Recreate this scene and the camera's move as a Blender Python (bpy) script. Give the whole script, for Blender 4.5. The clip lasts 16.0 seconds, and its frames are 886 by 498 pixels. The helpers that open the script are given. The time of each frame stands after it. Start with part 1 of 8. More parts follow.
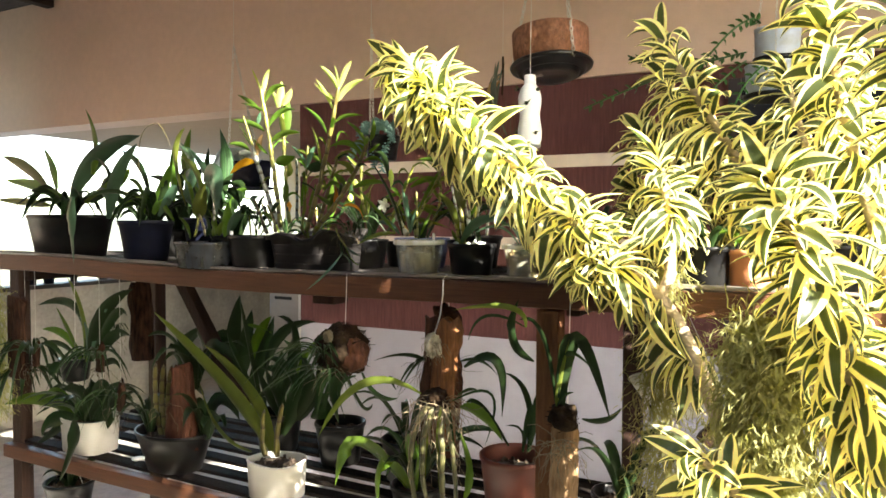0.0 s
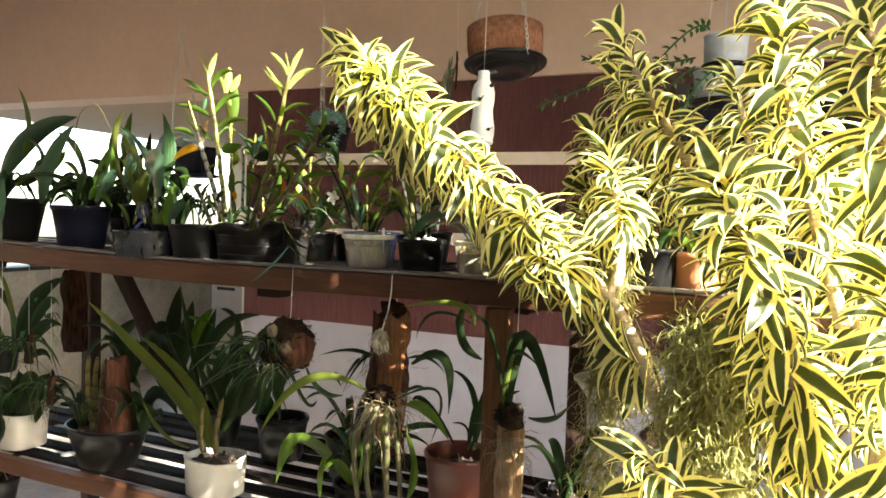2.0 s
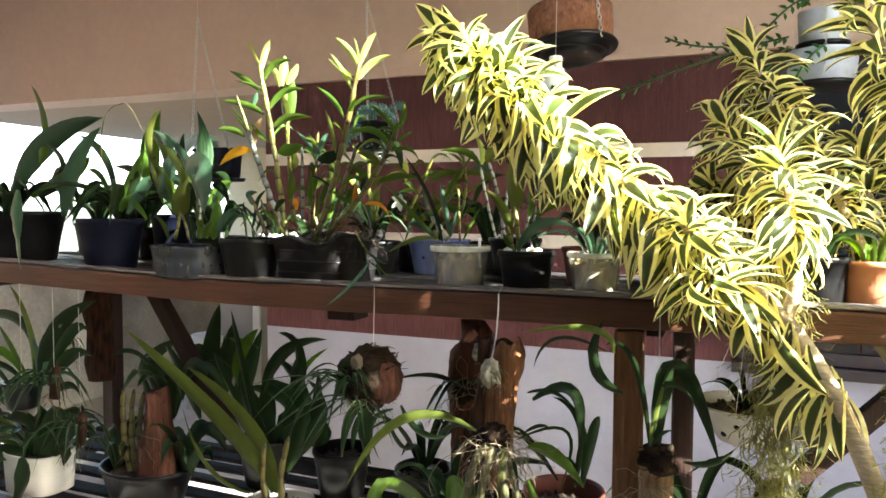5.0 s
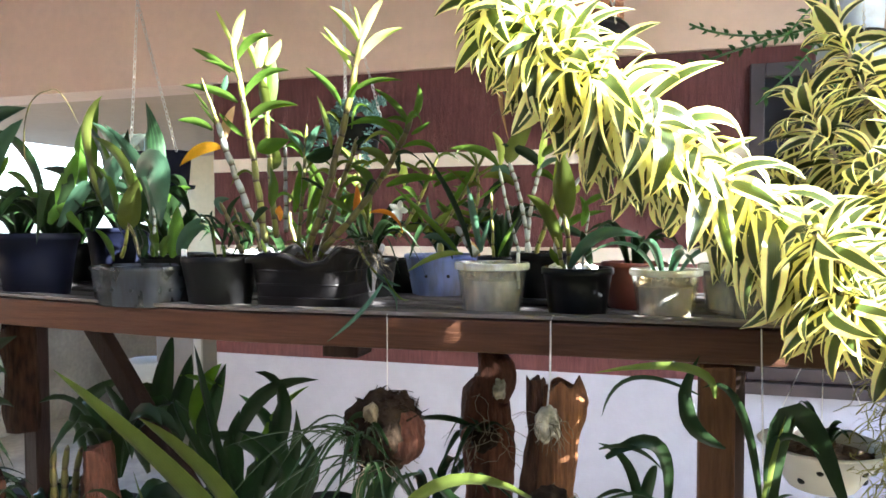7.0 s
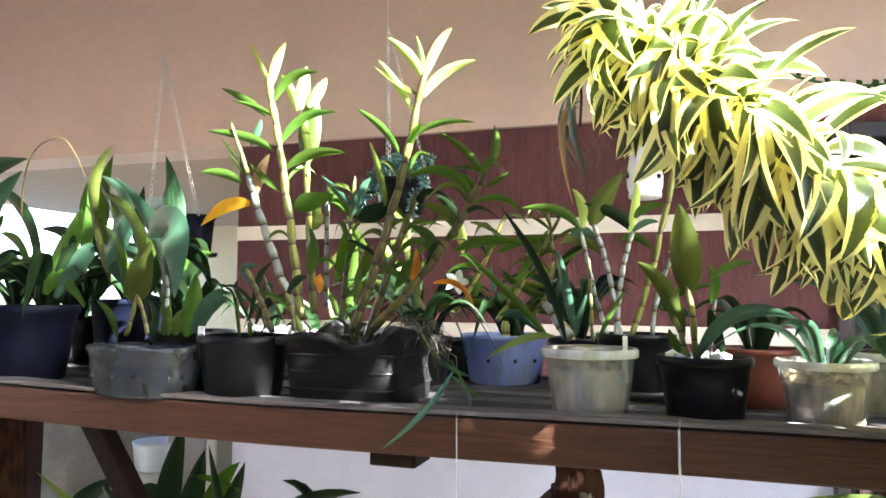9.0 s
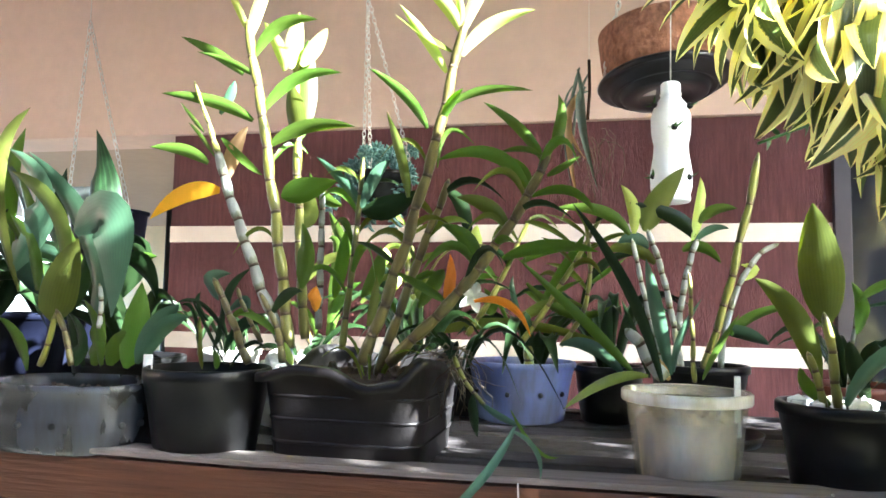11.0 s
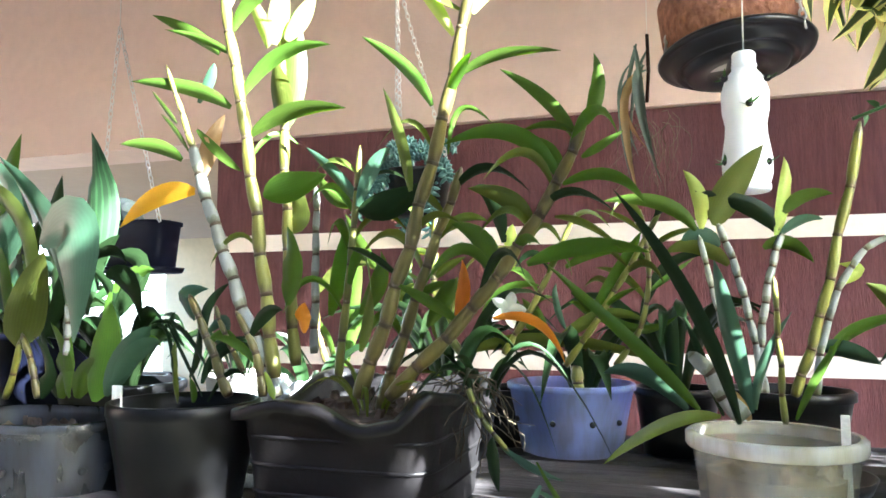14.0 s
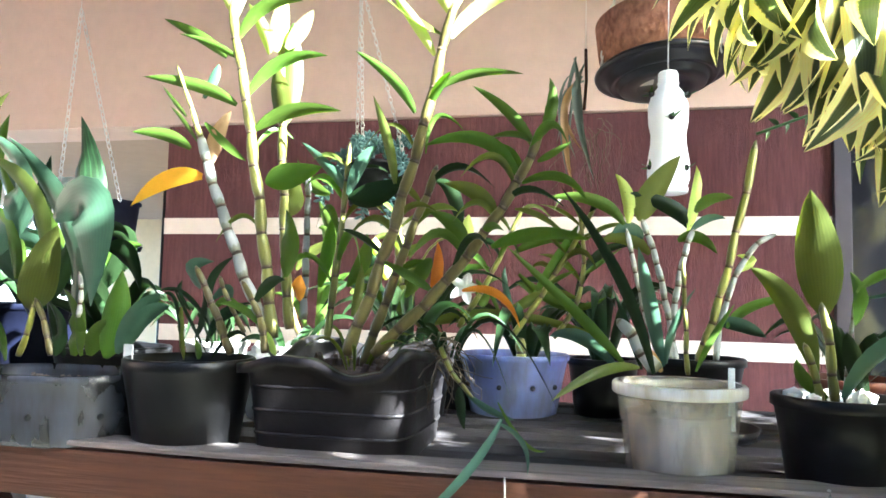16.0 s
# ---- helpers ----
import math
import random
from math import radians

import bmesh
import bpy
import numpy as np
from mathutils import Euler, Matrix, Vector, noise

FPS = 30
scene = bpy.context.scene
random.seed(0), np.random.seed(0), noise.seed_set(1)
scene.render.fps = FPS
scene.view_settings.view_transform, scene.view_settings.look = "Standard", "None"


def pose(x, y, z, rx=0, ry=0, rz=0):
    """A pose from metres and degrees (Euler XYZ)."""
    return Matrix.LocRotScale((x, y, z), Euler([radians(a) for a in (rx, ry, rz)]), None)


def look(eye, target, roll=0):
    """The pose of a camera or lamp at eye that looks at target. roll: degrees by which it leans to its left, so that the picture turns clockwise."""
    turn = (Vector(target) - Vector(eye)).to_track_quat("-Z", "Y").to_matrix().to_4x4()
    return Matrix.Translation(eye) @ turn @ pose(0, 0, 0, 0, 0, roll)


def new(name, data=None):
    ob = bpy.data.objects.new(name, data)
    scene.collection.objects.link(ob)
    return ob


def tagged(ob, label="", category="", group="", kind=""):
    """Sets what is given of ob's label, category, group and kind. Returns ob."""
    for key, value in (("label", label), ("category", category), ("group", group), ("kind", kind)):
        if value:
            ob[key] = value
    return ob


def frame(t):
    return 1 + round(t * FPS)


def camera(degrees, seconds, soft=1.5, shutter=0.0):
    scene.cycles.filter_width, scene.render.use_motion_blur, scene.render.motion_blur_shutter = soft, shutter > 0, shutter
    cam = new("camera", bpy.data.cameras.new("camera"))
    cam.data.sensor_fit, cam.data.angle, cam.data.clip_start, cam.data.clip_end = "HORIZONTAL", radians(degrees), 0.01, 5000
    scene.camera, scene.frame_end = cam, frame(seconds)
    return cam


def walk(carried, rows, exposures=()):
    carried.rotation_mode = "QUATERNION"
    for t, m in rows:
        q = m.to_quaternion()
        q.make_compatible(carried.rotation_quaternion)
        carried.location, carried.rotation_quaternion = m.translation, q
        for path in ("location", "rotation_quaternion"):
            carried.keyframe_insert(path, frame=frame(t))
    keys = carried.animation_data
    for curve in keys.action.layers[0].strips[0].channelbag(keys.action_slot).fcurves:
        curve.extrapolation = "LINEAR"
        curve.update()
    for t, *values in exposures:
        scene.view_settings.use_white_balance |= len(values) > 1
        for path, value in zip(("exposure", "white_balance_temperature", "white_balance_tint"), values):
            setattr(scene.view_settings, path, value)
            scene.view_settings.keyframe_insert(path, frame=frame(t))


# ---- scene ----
cam = camera(64.1, 16.0, soft=1.6)
PATH = [
    (0, (0.859, -1.637, 1.546), (-0.072, 0.132, 1.473), 0.2),
    (0.5, (0.856, -1.626, 1.546), (-0.036, 0.162, 1.47), 0.7),
    (1, (0.848, -1.626, 1.547), (-0.044, 0.162, 1.457), 1.5),
    (1.5, (0.846, -1.622, 1.547), (0.03, 0.202, 1.469), 1.5),
    (2, (0.843, -1.619, 1.55), (0.046, 0.214, 1.462), 1.8),
    (2.5, (0.845, -1.622, 1.55), (0.07, 0.22, 1.467), 2.1),
    (3, (0.831, -1.618, 1.547), (0.139, 0.256, 1.44), 2.7),
    (3.5, (0.727, -1.592, 1.557), (0.055, 0.288, 1.442), 1.8),
    (4, (0.585, -1.56, 1.565), (-0.09, 0.32, 1.458), -0.5),
    (4.2, (0.547, -1.552, 1.569), (-0.186, 0.306, 1.455), -0.3),
    (6.3, (0.334, -1.337, 1.581), (-0.41, 0.517, 1.496), 1.0),
    (6.5, (0.284, -1.314, 1.574), (-0.421, 0.556, 1.495), 0.9),
    (7, (0.179, -1.25, 1.573), (-0.396, 0.664, 1.502), -0.1),
    (7.5, (0.118, -1.219, 1.567), (-0.442, 0.7, 1.502), 0.1),
    (8, (0.091, -1.194, 1.57), (-0.497, 0.716, 1.505), 0.4),
    (8.5, (0.065, -1.129, 1.554), (-0.547, 0.775, 1.574), 0.5),
    (9, (0.002, -1.012, 1.573), (-0.62, 0.884, 1.71), 0.4),
    (9.5, (-0.052, -0.924, 1.581), (-0.668, 0.973, 1.729), 1.4),
    (9.7, (-0.085, -0.896, 1.587), (-0.679, 1.007, 1.755), 1.5),
    (11.8, (-0.247, -0.738, 1.592), (-0.619, 1.221, 1.751), 1.1),
    (12, (-0.242, -0.728, 1.599), (-0.676, 1.216, 1.777), 0.7),
    (12.5, (-0.223, -0.715, 1.615), (-0.77, 1.188, 1.893), 0.3),
    (13, (-0.21, -0.682, 1.614), (-0.766, 1.216, 1.911), -0.7),
    (13.5, (-0.205, -0.648, 1.61), (-0.784, 1.247, 1.879), -0.7),
    (14, (-0.205, -0.599, 1.604), (-0.814, 1.298, 1.777), 0.1),
    (14.5, (-0.208, -0.571, 1.606), (-0.84, 1.32, 1.767), -0.0),
    (15, (-0.21, -0.586, 1.607), (-0.802, 1.316, 1.774), 0.8),
    (15.5, (-0.216, -0.643, 1.603), (-0.766, 1.273, 1.767), 1.9),
    (16, (-0.216, -0.754, 1.583), (-0.635, 1.196, 1.731), 1.3),
]
EXPOSURES = [(0, 3.56, 6600, 4), (3.5, 3.22, 6750, 4), (4.2, 3.34, 6500, 4), (6.3, 4.05, 5550, 5), (9.7, 4.3, 5400, 5), (11.8, 4.66, 5300, 4), (13.5, 4.58, 5250, 4), (16, 4.8, 5200, 4)]
walk(cam, [(t, look(eye, target, roll)) for t, eye, target, roll in PATH], EXPOSURES)

# ---- world and sun ----
SUN = Vector((0.80, -0.33, 0.50)).normalized()
world = bpy.data.worlds.new("sky")
scene.world = world
world.use_nodes = True
wn = world.node_tree.nodes
sky = wn.new("ShaderNodeTexSky")
sky.sky_type = "NISHITA"
sky.sun_disc = False
sky.sun_elevation = math.asin(SUN.z)
sky.sun_rotation = math.atan2(SUN.x, SUN.y)
sky.air_density, sky.dust_density = 1.0, 2.0
world.node_tree.links.new(sky.outputs[0], wn["Background"].inputs[0])
wn["Background"].inputs[1].default_value = 0.15
sun_data = bpy.data.lights.new("sun", "SUN")
sun_data.energy, sun_data.angle, sun_data.color = 5.0, radians(0.5), (1.0, 0.93, 0.80)
sun = new("sun", sun_data)
sun.matrix_world = look(SUN * 20, (0, 0, 0))


# ---- materials ----
def mat(name, colour, rough=0.6, metal=0.0, vary=0.12, scale=20.0, bump=0.0, bump_scale=60.0, stretch=(1, 1, 1), stain=None, stain_scale=3.0, spec=0.5):
    """A surface with grain and larger stains in object space."""
    m = bpy.data.materials.new(name)
    m.use_nodes = True
    t = m.node_tree
    b = t.nodes["Principled BSDF"]
    b.inputs["Roughness"].default_value, b.inputs["Metallic"].default_value = rough, metal
    b.inputs["Specular IOR Level"].default_value = spec
    co = t.nodes.new("ShaderNodeTexCoord")
    mp = t.nodes.new("ShaderNodeMapping")
    mp.inputs["Scale"].default_value = stretch
    t.links.new(co.outputs["Object"], mp.inputs[0])
    n1 = t.nodes.new("ShaderNodeTexNoise")
    n1.inputs["Scale"].default_value, n1.inputs["Detail"].default_value = scale, 6
    n2 = t.nodes.new("ShaderNodeTexNoise")
    n2.inputs["Scale"].default_value, n2.inputs["Detail"].default_value = stain_scale, 4
    t.links.new(mp.outputs[0], n1.inputs[0])
    t.links.new(co.outputs["Object"], n2.inputs[0])
    info = t.nodes.new("ShaderNodeObjectInfo")
    c = Vector(colour)
    ramp = t.nodes.new("ShaderNodeValToRGB")
    lo, hi = c * (1 - vary), c * (1 + vary)
    ramp.color_ramp.elements[0].position, ramp.color_ramp.elements[1].position = 0.3, 0.7
    ramp.color_ramp.elements[0].color, ramp.color_ramp.elements[1].color = (*lo, 1), (*hi, 1)
    t.links.new(n1.outputs[0], ramp.inputs[0])
    mix = t.nodes.new("ShaderNodeMixRGB")
    r2 = t.nodes.new("ShaderNodeValToRGB")
    r2.color_ramp.elements[0].position, r2.color_ramp.elements[1].position = 0.48, 0.72
    r2.color_ramp.elements[1].color = (0.75, 0.75, 0.75, 1)
    t.links.new(n2.outputs[0], r2.inputs[0])
    t.links.new(r2.outputs[0], mix.inputs[0])
    t.links.new(ramp.outputs[0], mix.inputs[1])
    mix.inputs[2].default_value = (*(Vector(stain) if stain else c * (1 - 1.5 * vary)), 1)
    hsv = t.nodes.new("ShaderNodeHueSaturation")
    ra = t.nodes.new("ShaderNodeMapRange")
    ra.inputs[3].default_value, ra.inputs[4].default_value = 0.88, 1.12
    t.links.new(info.outputs["Random"], ra.inputs[0])
    t.links.new(ra.outputs[0], hsv.inputs["Value"])
    t.links.new(mix.outputs[0], hsv.inputs["Color"])
    t.links.new(hsv.outputs[0], b.inputs["Base Color"])
    if bump:
        n3 = t.nodes.new("ShaderNodeTexNoise")
        n3.inputs["Scale"].default_value, n3.inputs["Detail"].default_value = bump_scale, 8
        t.links.new(mp.outputs[0], n3.inputs[0])
        bp = t.nodes.new("ShaderNodeBump")
        bp.inputs["Strength"].default_value, bp.inputs["Distance"].default_value = bump, 0.01
        t.links.new(n3.outputs[0], bp.inputs["Height"])
        t.links.new(bp.outputs[0], b.inputs["Normal"])
    return m


def leaf_mat(name, mid, edge, edge_from=0.85, edge_to=1.0, base=None, glow=0.38, rough=0.38, veins=0.05, stripes=0.0, spec=0.3, thin=1.6):
    """A leaf: colours across its width (middle to margin), fine veins along it, light shining through."""
    m = bpy.data.materials.new(name)
    m.use_nodes = True
    t = m.node_tree
    out, b = t.nodes["Material Output"], t.nodes["Principled BSDF"]
    b.inputs["Roughness"].default_value, b.inputs["Specular IOR Level"].default_value = rough, spec
    uv = t.nodes.new("ShaderNodeUVMap")
    sep = t.nodes.new("ShaderNodeSeparateXYZ")
    t.links.new(uv.outputs[0], sep.inputs[0])

    def op(kind, a, bb=None, clamp=False):
        n = t.nodes.new("ShaderNodeMath")
        n.operation, n.use_clamp = kind, clamp
        for k, v in enumerate((a, bb)):
            if v is None:
                continue
            if isinstance(v, (int, float)):
                n.inputs[k].default_value = v
            else:
                t.links.new(v, n.inputs[k])
        return n.outputs[0]

    noise_n = t.nodes.new("ShaderNodeTexNoise")
    co = t.nodes.new("ShaderNodeTexCoord")
    noise_n.inputs["Scale"].default_value, noise_n.inputs["Detail"].default_value = 45, 4
    t.links.new(co.outputs["Object"], noise_n.inputs[0])
    across = op("ABSOLUTE", op("SUBTRACT", op("MULTIPLY", sep.outputs[0], 2.0), 1.0))
    wob = op("ADD", across, op("MULTIPLY", op("SUBTRACT", noise_n.outputs[0], 0.5), 0.25))
    rng = t.nodes.new("ShaderNodeMapRange")
    rng.interpolation_type = "SMOOTHSTEP"
    rng.inputs[1].default_value, rng.inputs[2].default_value = edge_from, edge_to
    t.links.new(wob, rng.inputs[0])
    mix = t.nodes.new("ShaderNodeMixRGB")
    mix.inputs[1].default_value, mix.inputs[2].default_value = (*mid, 1), (*edge, 1)
    t.links.new(rng.outputs[0], mix.inputs[0])
    vein = op("MULTIPLY", op("SINE", op("MULTIPLY", sep.outputs[0], 75.0)), veins)
    if stripes:
        vein = op("ADD", vein, op("MULTIPLY", op("GREATER_THAN", op("SINE", op("MULTIPLY", sep.outputs[0], 50.0)), 0.45), stripes))
    val = op("ADD", op("ADD", 0.86, vein), op("MULTIPLY", noise_n.outputs[0], 0.3))
    info = t.nodes.new("ShaderNodeObjectInfo")
    val = op("MULTIPLY", val, op("ADD", 0.75, op("MULTIPLY", info.outputs["Random"], 0.5)))
    hsv = t.nodes.new("ShaderNodeHueSaturation")
    t.links.new(val, hsv.inputs["Value"])
    t.links.new(op("ADD", 0.49, op("MULTIPLY", info.outputs["Random"], 0.022)), hsv.inputs["Hue"])
    if base:
        mb = t.nodes.new("ShaderNodeMixRGB")
        rb = t.nodes.new("ShaderNodeMapRange")
        rb.inputs[1].default_value, rb.inputs[2].default_value = 0.30, 0.0
        t.links.new(sep.outputs[1], rb.inputs[0])
        t.links.new(rb.outputs[0], mb.inputs[0])
        t.links.new(mix.outputs[0], mb.inputs[1])
        mb.inputs[2].default_value = (*base, 1)
        t.links.new(mb.outputs[0], hsv.inputs["Color"])
    else:
        t.links.new(mix.outputs[0], hsv.inputs["Color"])
    t.links.new(hsv.outputs[0], b.inputs["Base Color"])
    bp = t.nodes.new("ShaderNodeBump")
    bp.inputs["Strength"].default_value, bp.inputs["Distance"].default_value = 0.25, 0.002
    t.links.new(vein, bp.inputs["Height"])
    t.links.new(bp.outputs[0], b.inputs["Normal"])
    tr = t.nodes.new("ShaderNodeBsdfTranslucent")
    boost = t.nodes.new("ShaderNodeHueSaturation")
    boost.inputs["Saturation"].default_value, boost.inputs["Value"].default_value = 1.3, thin
    t.links.new(hsv.outputs[0], boost.inputs["Color"])
    t.links.new(boost.outputs[0], tr.inputs[0])
    ms = t.nodes.new("ShaderNodeMixShader")
    ms.inputs[0].default_value = glow
    t.links.new(b.outputs[0], ms.inputs[1])
    t.links.new(tr.outputs[0], ms.inputs[2])
    t.links.new(ms.outputs[0], out.inputs[0])
    return m


def film_mat(name, tint, clear=0.4, rough=0.35):
    """Thin milky plastic that lets part of what is behind it through."""
    m = bpy.data.materials.new(name)
    m.use_nodes = True
    t = m.node_tree
    out, b = t.nodes["Material Output"], t.nodes["Principled BSDF"]
    b.inputs["Roughness"].default_value = rough
    cr = t.nodes.new("ShaderNodeValToRGB")
    cr.color_ramp.elements[0].position, cr.color_ramp.elements[1].position = 0.38, 0.66
    cr.color_ramp.elements[0].color, cr.color_ramp.elements[1].color = (*tint, 1), (tint[0] * 0.62, tint[1] * 0.56, tint[2] * 0.42, 1)
    t.links.new(cr.outputs[0], b.inputs["Base Color"])
    tr = t.nodes.new("ShaderNodeBsdfTransparent")
    tr.inputs[0].default_value = (*[min(1, c * 1.15 + 0.1) for c in tint], 1)
    n = t.nodes.new("ShaderNodeTexNoise")
    n.inputs["Scale"].default_value, n.inputs["Detail"].default_value = 26, 5
    co = t.nodes.new("ShaderNodeTexCoord")
    mp = t.nodes.new("ShaderNodeMapping")
    mp.inputs["Scale"].default_value = (1.6, 1.6, 0.35)
    t.links.new(co.outputs["Object"], mp.inputs[0])
    t.links.new(mp.outputs[0], n.inputs[0])
    t.links.new(n.outputs[0], cr.inputs[0])
    r = t.nodes.new("ShaderNodeMapRange")
    r.inputs[3].default_value, r.inputs[4].default_value = clear + 0.18, clear - 0.18
    t.links.new(n.outputs[0], r.inputs[0])
    ms = t.nodes.new("ShaderNodeMixShader")
    t.links.new(r.outputs[0], ms.inputs[0])
    t.links.new(b.outputs[0], ms.inputs[1])
    t.links.new(tr.outputs[0], ms.inputs[2])
    t.links.new(ms.outputs[0], out.inputs[0])
    return m


M_RED = mat("dark_red_render", (0.125, 0.042, 0.043), 0.9, bump=0.9, bump_scale=55, stretch=(9, 9, 0.8), vary=0.22, scale=12, stain=(0.092, 0.032, 0.034))
M_CREAM = mat("cream_paint", (0.72, 0.63, 0.55), 0.8, vary=0.05, bump=0.1)
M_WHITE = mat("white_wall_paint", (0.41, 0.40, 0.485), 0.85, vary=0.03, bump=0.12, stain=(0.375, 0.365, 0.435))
M_BEIGE = mat("beige_wall_paint", (0.63, 0.46, 0.37), 0.85, vary=0.04, bump=0.1, stain=(0.57, 0.42, 0.34))
M_GREYWALL = mat("dark_grey_render", (0.06, 0.06, 0.06), 0.9, vary=0.15, bump=0.4)
M_TAN = mat("tan_ceiling_paint", (0.42, 0.31, 0.22), 0.9, vary=0.04)
M_YELLOW = mat("pale_yellow_wall_paint", (0.70, 0.55, 0.34), 0.85, vary=0.05, bump=0.1)
M_FLOOR = mat("pale_concrete", (0.42, 0.395, 0.37), 0.85, vary=0.12, scale=30, bump=0.2, stain=(0.20, 0.19, 0.175))
M_YARD = mat("dark_yard_ground", (0.085, 0.075, 0.045), 0.95, vary=0.35, scale=14, bump=0.4, stain=(0.06, 0.085, 0.03))
M_BEAM = mat("red_stained_wood", (0.084, 0.034, 0.017), 0.5, spec=0.3, vary=0.25, scale=14, stretch=(0.6, 12, 12), bump=0.25, bump_scale=20, stain=(0.055, 0.022, 0.013))
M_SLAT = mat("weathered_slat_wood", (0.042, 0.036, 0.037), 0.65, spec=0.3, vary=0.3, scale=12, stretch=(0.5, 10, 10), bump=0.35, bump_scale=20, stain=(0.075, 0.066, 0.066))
# worn grey wood, paler to stand in for light on the beam's top edge
M_WORN_LIT = mat("worn_grey_wood_lit", (0.125, 0.105, 0.098), 0.75, spec=0.3, vary=0.35, scale=14, stretch=(0.6, 12, 12), bump=0.35, bump_scale=20, stain=(0.11, 0.085, 0.075))
M_POST = mat("dark_post_wood", (0.028, 0.013, 0.009), 0.65, spec=0.25, vary=0.3, scale=10, stretch=(10, 10, 0.6), bump=0.3, bump_scale=22)
M_BARK = mat("bark", (0.030, 0.013, 0.0075), 0.95, spec=0.15, vary=0.65, scale=16, stretch=(6, 6, 1.2), bump=1.0, bump_scale=14, stain=(0.03, 0.016, 0.012))
# slat wood darkened to stand in for the shade under the upper tier
M_SLAT_SHADED = mat("slat_wood_shaded", (0.011, 0.008, 0.007), 0.8, spec=0.06, vary=0.3, scale=12, stretch=(0.5, 10, 10), bump=0.35, bump_scale=20, stain=(0.017, 0.013, 0.012))
M_RUST = mat("rusty_bark", (0.058, 0.021, 0.012), 0.9, spec=0.2, vary=0.45, scale=22, stretch=(5, 5, 1), bump=0.8, bump_scale=22, stain=(0.030, 0.012, 0.008), stain_scale=9)
M_BARE = mat("bare_split_wood", (0.125, 0.050, 0.018), 0.8, spec=0.25, vary=0.4, scale=20, stretch=(10, 10, 0.8), bump=0.6, bump_scale=20, stain=(0.040, 0.018, 0.009), stain_scale=13)
M_STRIP = mat("stripped_log", (0.24, 0.15, 0.085), 0.85, spec=0.2, vary=0.4, scale=20, stretch=(6, 6, 1), bump=0.6, bump_scale=24, stain=(0.10, 0.05, 0.025), stain_scale=10)
M_LOG = mat("peeled_log", (0.105, 0.045, 0.02), 0.8, spec=0.25, vary=0.25, scale=14, stretch=(8, 8, 1), bump=0.4, bump_scale=18, stain=(0.12, 0.06, 0.035))
M_BLACK = mat("black_plastic", (0.006, 0.006, 0.007), 0.36, spec=0.20, vary=0.25, scale=30, bump=0.06, bump_scale=40, stain=(0.016, 0.015, 0.014), stain_scale=9)
M_NAVY = mat("dark_blue_plastic", (0.005, 0.006, 0.015), 0.5, vary=0.2, spec=0.10, stain=(0.008, 0.008, 0.014), stain_scale=9)
M_GREYPOT = mat("charcoal_plastic", (0.0125, 0.0105, 0.011), 0.36, spec=0.26, vary=0.18, scale=25, bump=0.08, stain=(0.02, 0.019, 0.019), stain_scale=8)
M_TERRA = mat("terracotta", (0.42, 0.17, 0.085), 0.85, vary=0.15, bump=0.2, stain=(0.34, 0.15, 0.09), stain_scale=10)
M_REDPOT = mat("red_brown_plastic", (0.12, 0.028, 0.017), 0.5, vary=0.15)
M_CERAMIC = mat("white_ceramic", (0.58, 0.56, 0.53), 0.5, vary=0.05, stain=(0.55, 0.52, 0.46), stain_scale=8)
M_BOTTLE = mat("white_bottle_plastic", (0.80, 0.82, 0.86), 0.35, vary=0.03)
M_FOAM = mat("white_foam", (0.82, 0.82, 0.80), 0.9, vary=0.04, bump=0.4, bump_scale=80)
M_CHIPS = mat("bark_chips", (0.075, 0.05, 0.036), 0.95, vary=0.55, scale=60, bump=1.0, bump_scale=70)
M_COIR = mat("coconut_fibre", (0.30, 0.135, 0.08), 0.95, vary=0.35, scale=40, stretch=(2, 2, 1.4), bump=0.9, bump_scale=50, stain=(0.17, 0.075, 0.04))
M_WIRE = mat("galvanised_wire", (0.60, 0.58, 0.56), 0.45, metal=0.3, vary=0.1)
M_ROOT = mat("pale_roots", (0.12, 0.092, 0.055), 0.85, vary=0.3, scale=50)
M_MOSS = leaf_mat("grey_green_moss", (0.27, 0.265, 0.115), (0.31, 0.30, 0.13), glow=0.42, rough=0.8, veins=0.0)
M_FIBRE = mat("dark_fibre", (0.016, 0.010, 0.006), 0.95, spec=0.1, vary=0.6, scale=30, bump=1.0, stain=(0.022, 0.011, 0.006), stain_scale=18)
M_DRYMOSS = mat("pale_dry_moss", (0.24, 0.215, 0.16), 0.95, vary=0.45, scale=60, bump=1.0)
M_HOLE = mat("dark_hole", (0.012, 0.012, 0.012), 0.9)
M_STEM = mat("pale_woody_stem", (0.43, 0.34, 0.23), 0.8, vary=0.25, scale=40, stretch=(1, 1, 4), bump=0.5, bump_scale=60)
M_CLEAR = film_mat("clear_milky_plastic", (0.72, 0.72, 0.70), 0.66, 0.15)
M_RIM = film_mat("milky_plastic_rim", (0.80, 0.80, 0.78), 0.22, 0.2)
M_MIX = mat("brown_fibre_mix", (0.30, 0.215, 0.11), 0.95, vary=0.7, scale=45, stretch=(1, 1, 0.35), bump=0.8, stain=(0.05, 0.035, 0.018), stain_scale=24)
M_DISH = film_mat("grey_milky_plastic", (0.105, 0.112, 0.140), 0.45, 0.25)
M_BLUE = film_mat("blue_milky_plastic", (0.42, 0.50, 0.92), 0.55)
M_WINDOW = mat("dark_window_frame", (0.035, 0.022, 0.026), 0.5, vary=0.15)
